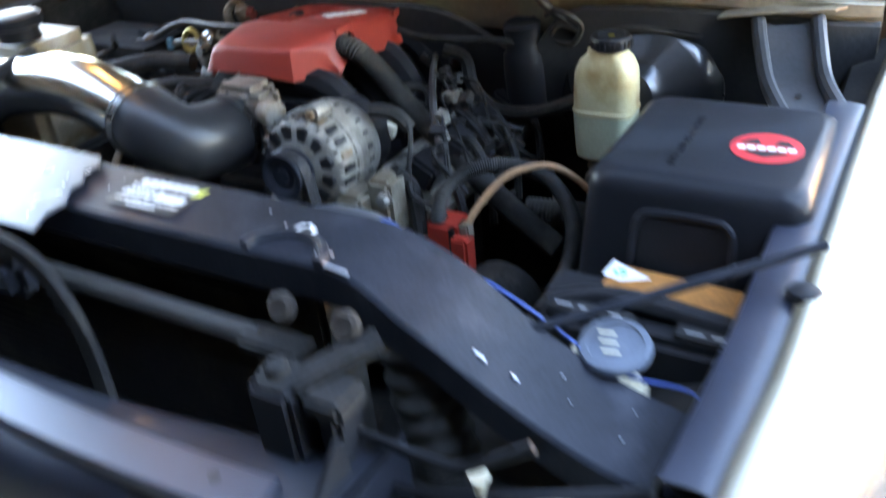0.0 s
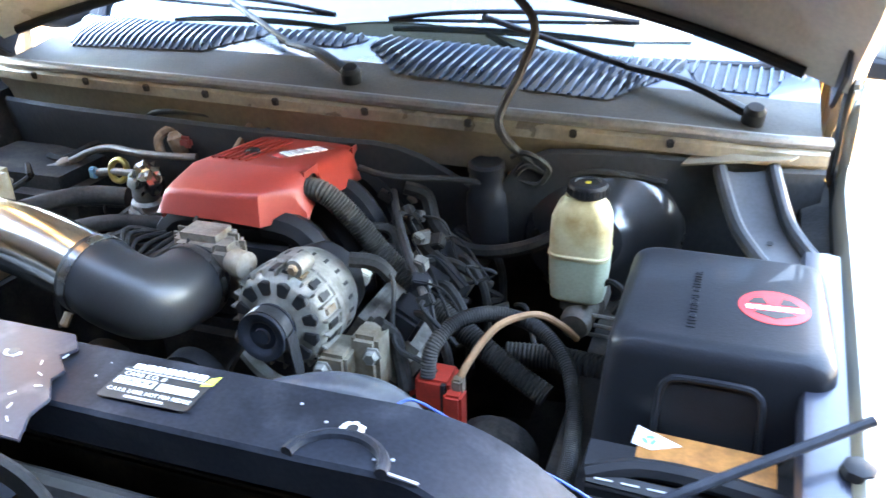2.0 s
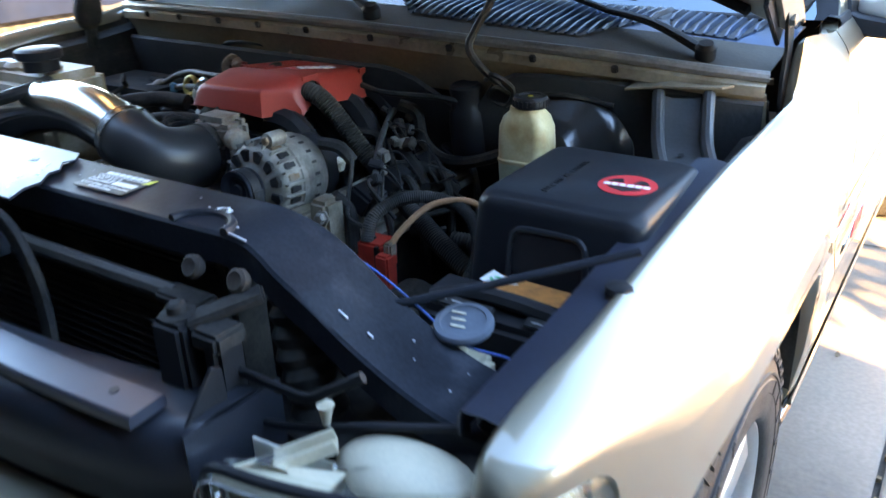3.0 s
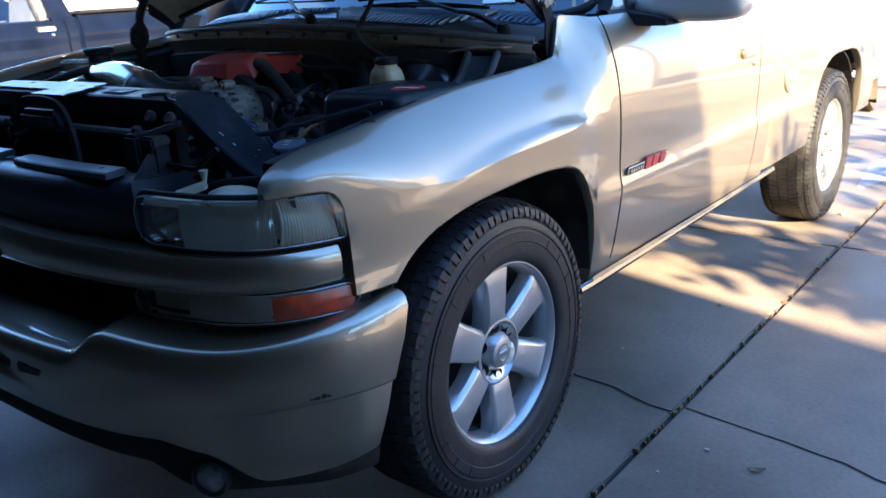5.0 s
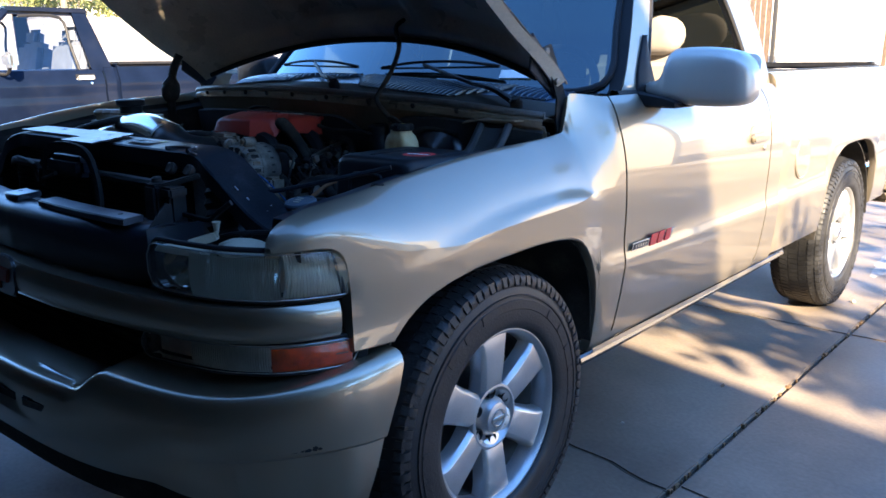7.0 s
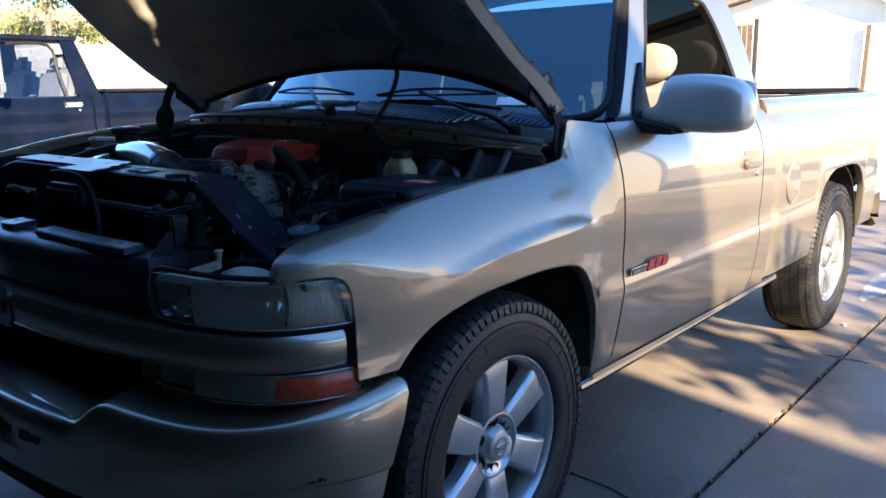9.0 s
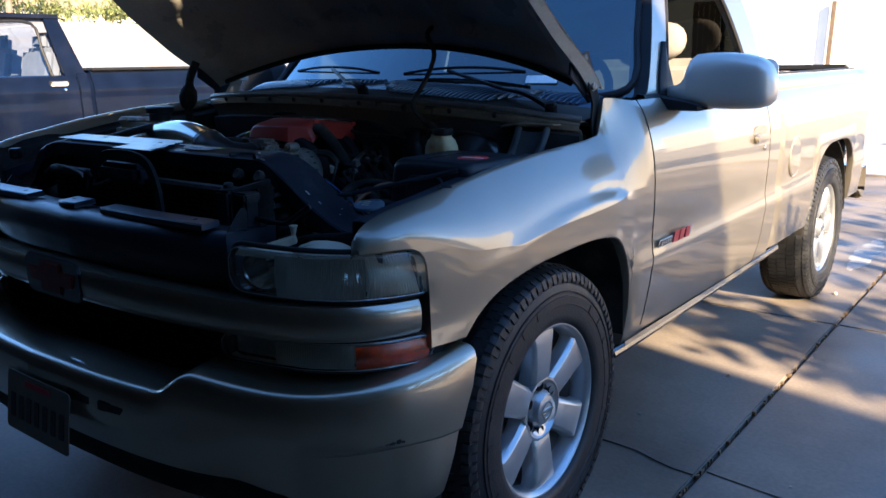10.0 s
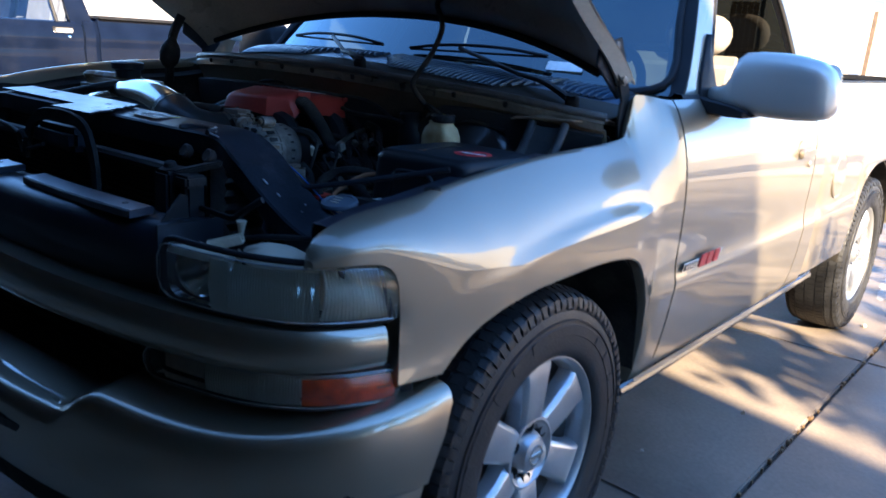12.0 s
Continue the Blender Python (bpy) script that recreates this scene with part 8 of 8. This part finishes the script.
for k in range(5):
    part("board", box(-10.6 + 0.22 * k, -10.41 + 0.22 * k, 30.78, 30.83, 0.02, 3.5, 0.004), WOOD, gate)
part("gate_post", box(-9.46, -9.32, 30.74, 30.9, -0.03, 3.7, 0.01), DARK_TRIM, gate)
leafy("tree", (-11.4, 36.0, 0.0), 5.0, 1.0, 31, "yellow-green shrub behind the yard wall", True, 700)
kerb = tagged(part("kerb", box(-12.0, 14.0, 8.42, 8.56, -0.04, 0.012, 0.02), CONCRETE), "low concrete kerb at the driveway's end", "kerb", kind="structure")


# ---- blue pickup beside ----
blue = thing("blue_pickup", "faded dark blue pickup truck with a chrome door handle, parked beside", "pickup truck", (-5.3, 0.0, 0.0))
BD = [(0.55, -0.02), (0.75, 0.015), (0.95, 0.03), (1.08, 0.02), (1.12, 0.028), (1.2, 0.015), (1.27, -0.02)]


def blue_side(y0, y1, z0, z1, top=0.03):
    rows = []
    for k in range(19):
        z = z0 + (z1 - z0) * k / 18
        x = curve_at(BD, min(z, 1.27))
        rows.append([V(x - 0.02, y0, z), V(x, y0 + 0.004, z), V(x, y1 - 0.004, z), V(x - 0.02, y1, z)])
    rows.append([p + V(-top, 0, 0.012) for p in rows[-1]])
    rows.append([p + V(-top, 0, 0.0) for p in rows[-1]])
    return loft(rows)


part("fender", blue_side(-0.75, 0.86, 0.72, 1.20), BLUE_PAINT, blue)
bdoor = part("door", blue_side(0.87, 2.13, 0.55, 1.27), BLUE_PAINT, blue, "dark blue door")
part("cab_corner", blue_side(2.14, 2.24, 0.55, 1.29), BLUE_PAINT, blue)
part("bed_side", blue_side(2.275, 4.35, 0.62, 1.31, 0.02), BLUE_PAINT, blue)
part("bed_rail", box(-0.10, 0.02, 2.275, 4.35, 1.318, 1.345, 0.006), BLACK_PLASTIC, blue)
part("bed_rail", box(-1.72, -1.6, 2.275, 4.35, 1.318, 1.345, 0.006), BLACK_PLASTIC, blue)
part("bed_far_side", box(-1.72, -1.66, 2.275, 4.35, 0.6, 1.318), BLUE_PAINT, blue)
part("bed_floor", box(-1.66, -0.06, 2.275, 4.35, 0.7, 0.75), DARK_TRIM, blue)
part("tailgate", box(-1.7, 0.0, 4.35, 4.40, 0.62, 1.31, 0.01), BLUE_PAINT, blue)
part("hood", box(-1.68, -0.02, -0.75, 0.80, 1.12, 1.24, 0.05, None, 3), BLUE_PAINT, blue)
part("far_side", box(-1.74, -1.70, -0.75, 2.24, 0.55, 1.27, 0.01), BLUE_PAINT, blue)
part("cab_back", box(-1.66, -0.06, 2.20, 2.24, 0.6, 1.30), BLUE_PAINT, blue)
part("roof", moved(soft_box(-1.50, -0.19, 1.38, 2.16, 1.755, 1.825, 0.03), Matrix.Identity(4)), BLUE_PAINT, blue)
for x0, x1 in ((-0.05, -0.20), (-1.64, -1.49)):
    part("pillar", tube([(x0, 0.86, 1.25), (x0 * 0.5 + x1 * 0.5, 1.12, 1.52), (x1, 1.40, 1.78)], 0.035, 8, 4), BLUE_PAINT, blue)
    part("pillar", loft([[V(x0, 2.04, 1.25), V(x0, 2.235, 1.27), V(x0 - math.copysign(0.03, x0), 2.235, 1.27), V(x0 - math.copysign(0.03, x0), 2.04, 1.25)], [V(x1, 1.98, 1.79), V(x1, 2.11, 1.79), V(x1 - 0.03, 2.11, 1.79), V(x1 - 0.03, 1.98, 1.79)]], close_v=True, cap=True), BLUE_PAINT, blue)
    part("door_trim", tube([(x0 + 0.004, 1.93, 1.27), (x0 * 0.5 + x1 * 0.5 + 0.004, 1.90, 1.5), (x1 + 0.01, 1.86, 1.735), (x1 + 0.01, 1.5, 1.74)], 0.014, 8, 4), BLACK_PLASTIC, blue)
bw = part("side_window", loft([[V(-0.05, 1.0, 1.27), V(-0.19, 1.47, 1.74)], [V(-0.05, 1.93, 1.27), V(-0.19, 1.86, 1.74)]]), TINTED, blue)
bw2 = part("side_window", loft([[V(-1.64, 1.0, 1.27), V(-1.50, 1.47, 1.74)], [V(-1.64, 1.93, 1.27), V(-1.50, 1.86, 1.74)]]), TINTED, blue)
bw3 = part("rear_window", loft([[V(-0.2, 2.19, 1.30), V(-0.3, 2.08, 1.74)], [V(-1.5, 2.19, 1.30), V(-1.4, 2.08, 1.74)]]), TINTED, blue)
bw4 = part("windshield", loft([[V(-0.1, 0.86, 1.25), V(-0.22, 1.38, 1.76)], [V(-1.6, 0.86, 1.25), V(-1.48, 1.38, 1.76)]]), TINTED, blue)
for w in (bw, bw2, bw3, bw4):
    w.visible_shadow = False
hd = part("door_handle", soft_box(0.012, 0.035, 1.87, 2.03, 1.185, 1.225, 0.008), CHROME, bdoor, "chrome door handle")
part("handle_recess", box(0.006, 0.016, 1.86, 2.04, 1.175, 1.235, 0.004), BLACK_PLASTIC, hd)
part("lock", lathe([(0.016, 0), (0.016, 0.012), (0.010, 0.014)], (0.012, 2.0, 1.15), (1, 0, 0), 14), CHROME, bdoor)
bm_ = part("door_mirror", soft_box(0.05, 0.24, 1.22, 1.30, 1.30, 1.43, 0.025), CHROME, blue, "chrome door mirror")
part("mirror_arm", tube([(0.0, 1.22, 1.25), (0.08, 1.25, 1.25), (0.14, 1.26, 1.31)], 0.014, 8, 4), BLACK_PLASTIC, bm_)
GREY_SEAT = material("grey_blue_seat", (0.13, 0.15, 0.20), 0.9, 0.0, 0.15, 12.0, 300.0, 0.1)
for cx in (-0.45, -1.25):
    st = part("seat", moved(soft_box(-0.27, 0.27, -0.08, 0.08, 0.0, 0.62, 0.05), pose(cx, 1.95, 0.92, -12)), GREY_SEAT, blue, "grey-blue seat")
    part("headrest", moved(soft_box(-0.13, 0.13, -0.05, 0.05, 0.0, 0.17, 0.04), pose(cx, 2.06, 1.50, -10)), GREY_SEAT, st)


def plain_wheel(y, x):
    w = part("wheel", lathe([(0.20, -0.1), (0.33, -0.12), (0.37, -0.10), (0.38, 0.0), (0.37, 0.10), (0.33, 0.12), (0.20, 0.11)], (x, y, 0.365), (1, 0, 0), 36), RUBBER, blue)
    part("rim", lathe([(0.20, 0.05), (0.205, 0.108), (0.19, 0.112), (0.15, 0.07), (0.05, 0.08), (0.04, 0.10)], (x, y, 0.365), (1, 0, 0), 30), ALLOY, w)


for y in (0.05, 3.35):
    plain_wheel(y, -0.12)
    plain_wheel(y, -1.58)
part("underbody", box(-1.65, -0.08, -0.7, 4.3, 0.42, 0.62), DUSTY_BLACK, blue)


# ---- far side of the street ----
def rise(x):
    return -0.035 + 0.16 * max(0.0, min(-x, 31) - 11.0)


leafy("tree", (-33.0, 14.5, rise(-33)), 3.2, 1.5, 1, "small leafy street tree in sunlight", True, 1500)
leafy("tree", (-33.5, 22.0, rise(-33.5)), 3.4, 1.6, 2, "small leafy street tree in sunlight", True, 1500)
for k in range(5):
    leafy("hedge", (-36.0, 12.0 + 3.0 * k, rise(-36)), 1.5, 1.8, 20 + k, "clipped green hedge before a house", False, 900)
villa = thing("villa", "pale stucco house with an arched porch across the street", "house", (-40.0, 20.0, 1.0))
arch_out = [(-12, -0.5), (-12, 3.3), (9, 3.3), (9, -0.5), (6.6, -0.5), (6.6, 1.6)] + [(5.4 + 1.2 * math.cos(radians(a)), 1.6 + 1.2 * math.sin(radians(a))) for a in range(15, 180, 15)] + [(4.2, 1.6), (4.2, -0.5)]
part("wall", prism([(x, z) for x, z in arch_out], 0.0, 0.35, 0, Matrix(((0, 0, 1, 0), (1, 0, 0, 0), (0, 1, 0, 0), (0, 0, 0, 1)))), STUCCO, villa)
part("porch_back", box(-2.6, -2.4, -12, 9, -0.5, 3.3), material("tan_stucco", (0.55, 0.40, 0.24), 0.9, 0.0, 0.1, 2.0, 60.0, 0.2), villa)
part("roof", prism([(-12.6, 3.3), (9.6, 3.3), (9.6, 3.55), (7.5, 4.2), (-10.5, 4.2), (-12.6, 3.55)], -8.0, 0.8, 0, Matrix(((0, 0, 1, 0), (1, 0, 0, 0), (0, 1, 0, 0), (0, 0, 0, 1)))), SHINGLE, villa)
for y in (-9.0, -5.0, -1.0):
    win = part("window", box(0.33, 0.40, y, y + 1.8, 0.9, 2.3, 0.02), DARK_TRIM, villa)
    part("window_frame", box(0.36, 0.44, y + 0.86, y + 0.94, 0.92, 2.28), WHITE, win)
# tree out of view, set where its crown dapples the slabs beside the truck
leafy("tree", (6.75, -0.55, 0.0), 4.2, 0.95, 9, "unseen tree added to cast dappled shade beside the truck", True, 720)


# ---- litter on the slabs ----
PEBBLE = material("pale_pebble", (0.42, 0.38, 0.32), 0.8, 0.0, 0.2, 40.0, 200.0, 0.2)
DRY_LEAF = material("dry_leaf", (0.16, 0.10, 0.05), 0.8, 0.0, 0.3, 40.0, 200.0, 0.2)
rnd = random.Random(21)


def pebble(x, y, r):
    bm = bmesh.new()
    bmesh.ops.create_icosphere(bm, subdivisions=1, radius=r)
    for v in bm.verts:
        v.co *= rnd.uniform(0.75, 1.2)
        v.co.z = v.co.z * 0.6 + r * 0.45
    tagged(part("pebble", moved(bm, pose(x, y, 0.0, 0, 0, rnd.uniform(0, 360))), PEBBLE), "small pale pebble on the concrete", "pebble", "pebbles on the driveway")


def leaf(x, y, a, s):
    rows = [[V(t * s, w * s * (1 - (2 * t - 1) ** 2) * 0.22, 0.004 + s * 0.10 * (2 * t - 1) ** 2 + abs(w) * s * 0.05) for w in (-1, 0, 1)] for t in (0.02, 0.25, 0.5, 0.75, 0.98)]
    tagged(part("dry_leaf", moved(thick(loft(rows), 0.0006), pose(x, y, 0.0, 0, 0, a)), DRY_LEAF), "curled brown dry leaf on the concrete", "leaf", "dry leaves on the driveway")


for x, y, r in ((0.80, 0.95, 0.008), (1.32, 0.46, 0.009), (1.25, 0.28, 0.006), (1.42, 0.72, 0.005), (1.02, 3.12, 0.016), (1.6, 0.2, 0.005), (2.1, 0.9, 0.006), (-0.35, -1.42, 0.012), (-0.1, -1.25, 0.007), (0.15, -1.30, 0.006), (0.35, -1.05, 0.008)):
    pebble(x, y, r)
for x, y, a, s in ((1.45, 0.42, 30, 0.05), (1.62, 1.45, 10, 0.07), (2.05, 1.62, 60, 0.05), (0.95, 1.5, 100, 0.04), (1.20, -0.62, 75, 0.05), (2.4, 2.2, 15, 0.06), (-0.2, -1.6, 140, 0.05)):
    leaf(x, y, a, s)
# grit and bits of leaf caught in the long joint
bits = bmesh.new()
for k in range(120):
    y = rnd.uniform(-0.9, 6.0)
    r = rnd.uniform(0.002, 0.006)
    box(1.152 - r + rnd.uniform(-0.006, 0.006), 1.152 + r, y - r * 1.6, y + r, -0.012, rnd.uniform(0.0, 0.006), 0, bits)
tagged(part("joint_grit", bits, DRY_LEAF), "brown grit and leaf bits in the slab joint", "grit", kind="stuff")

# second tree out of view, added to shade the rear slabs and reflect in paint
leafy("tree", (8.0, 1.3, 0.0), 4.5, 1.9, 12, "unseen broad tree added to shade the ground by the rear wheel", True, 1250)


def stain(name, cx, cy, rx, ry, seed, mat, label):
    """A thin irregular patch on the slab."""
    rs = random.Random(seed)
    n, pts, off = 40, [], 0.0
    for k in range(n):
        a = 2 * math.pi * k / n
        off = 0.6 * off + rs.uniform(-0.16, 0.16)
        pts.append((cx + rx * (1 + off) * math.cos(a), cy + ry * (1 + off) * math.sin(a)))
    return tagged(part(name, prism(pts, -0.001, 0.0012), mat), label, "stain", kind="structure")


PALE = material("pale_cement_film", (0.36, 0.34, 0.31), 0.8, 0.0, 0.2, 9.0, 80.0, 0.2, second=(0.22, 0.205, 0.19), second_at=0.55, second_scale=7)
stain("cement_stain", 0.955, 4.35, 0.075, 0.50, 3, PALE, "pale flaked cement film on the concrete")
stain("cement_stain", 1.62, 2.30, 0.15, 0.22, 5, PALE, "pale flaked cement film on the concrete")
stain("cement_stain", 2.05, 3.55, 0.22, 0.40, 8, PALE, "pale flaked cement film on the concrete")
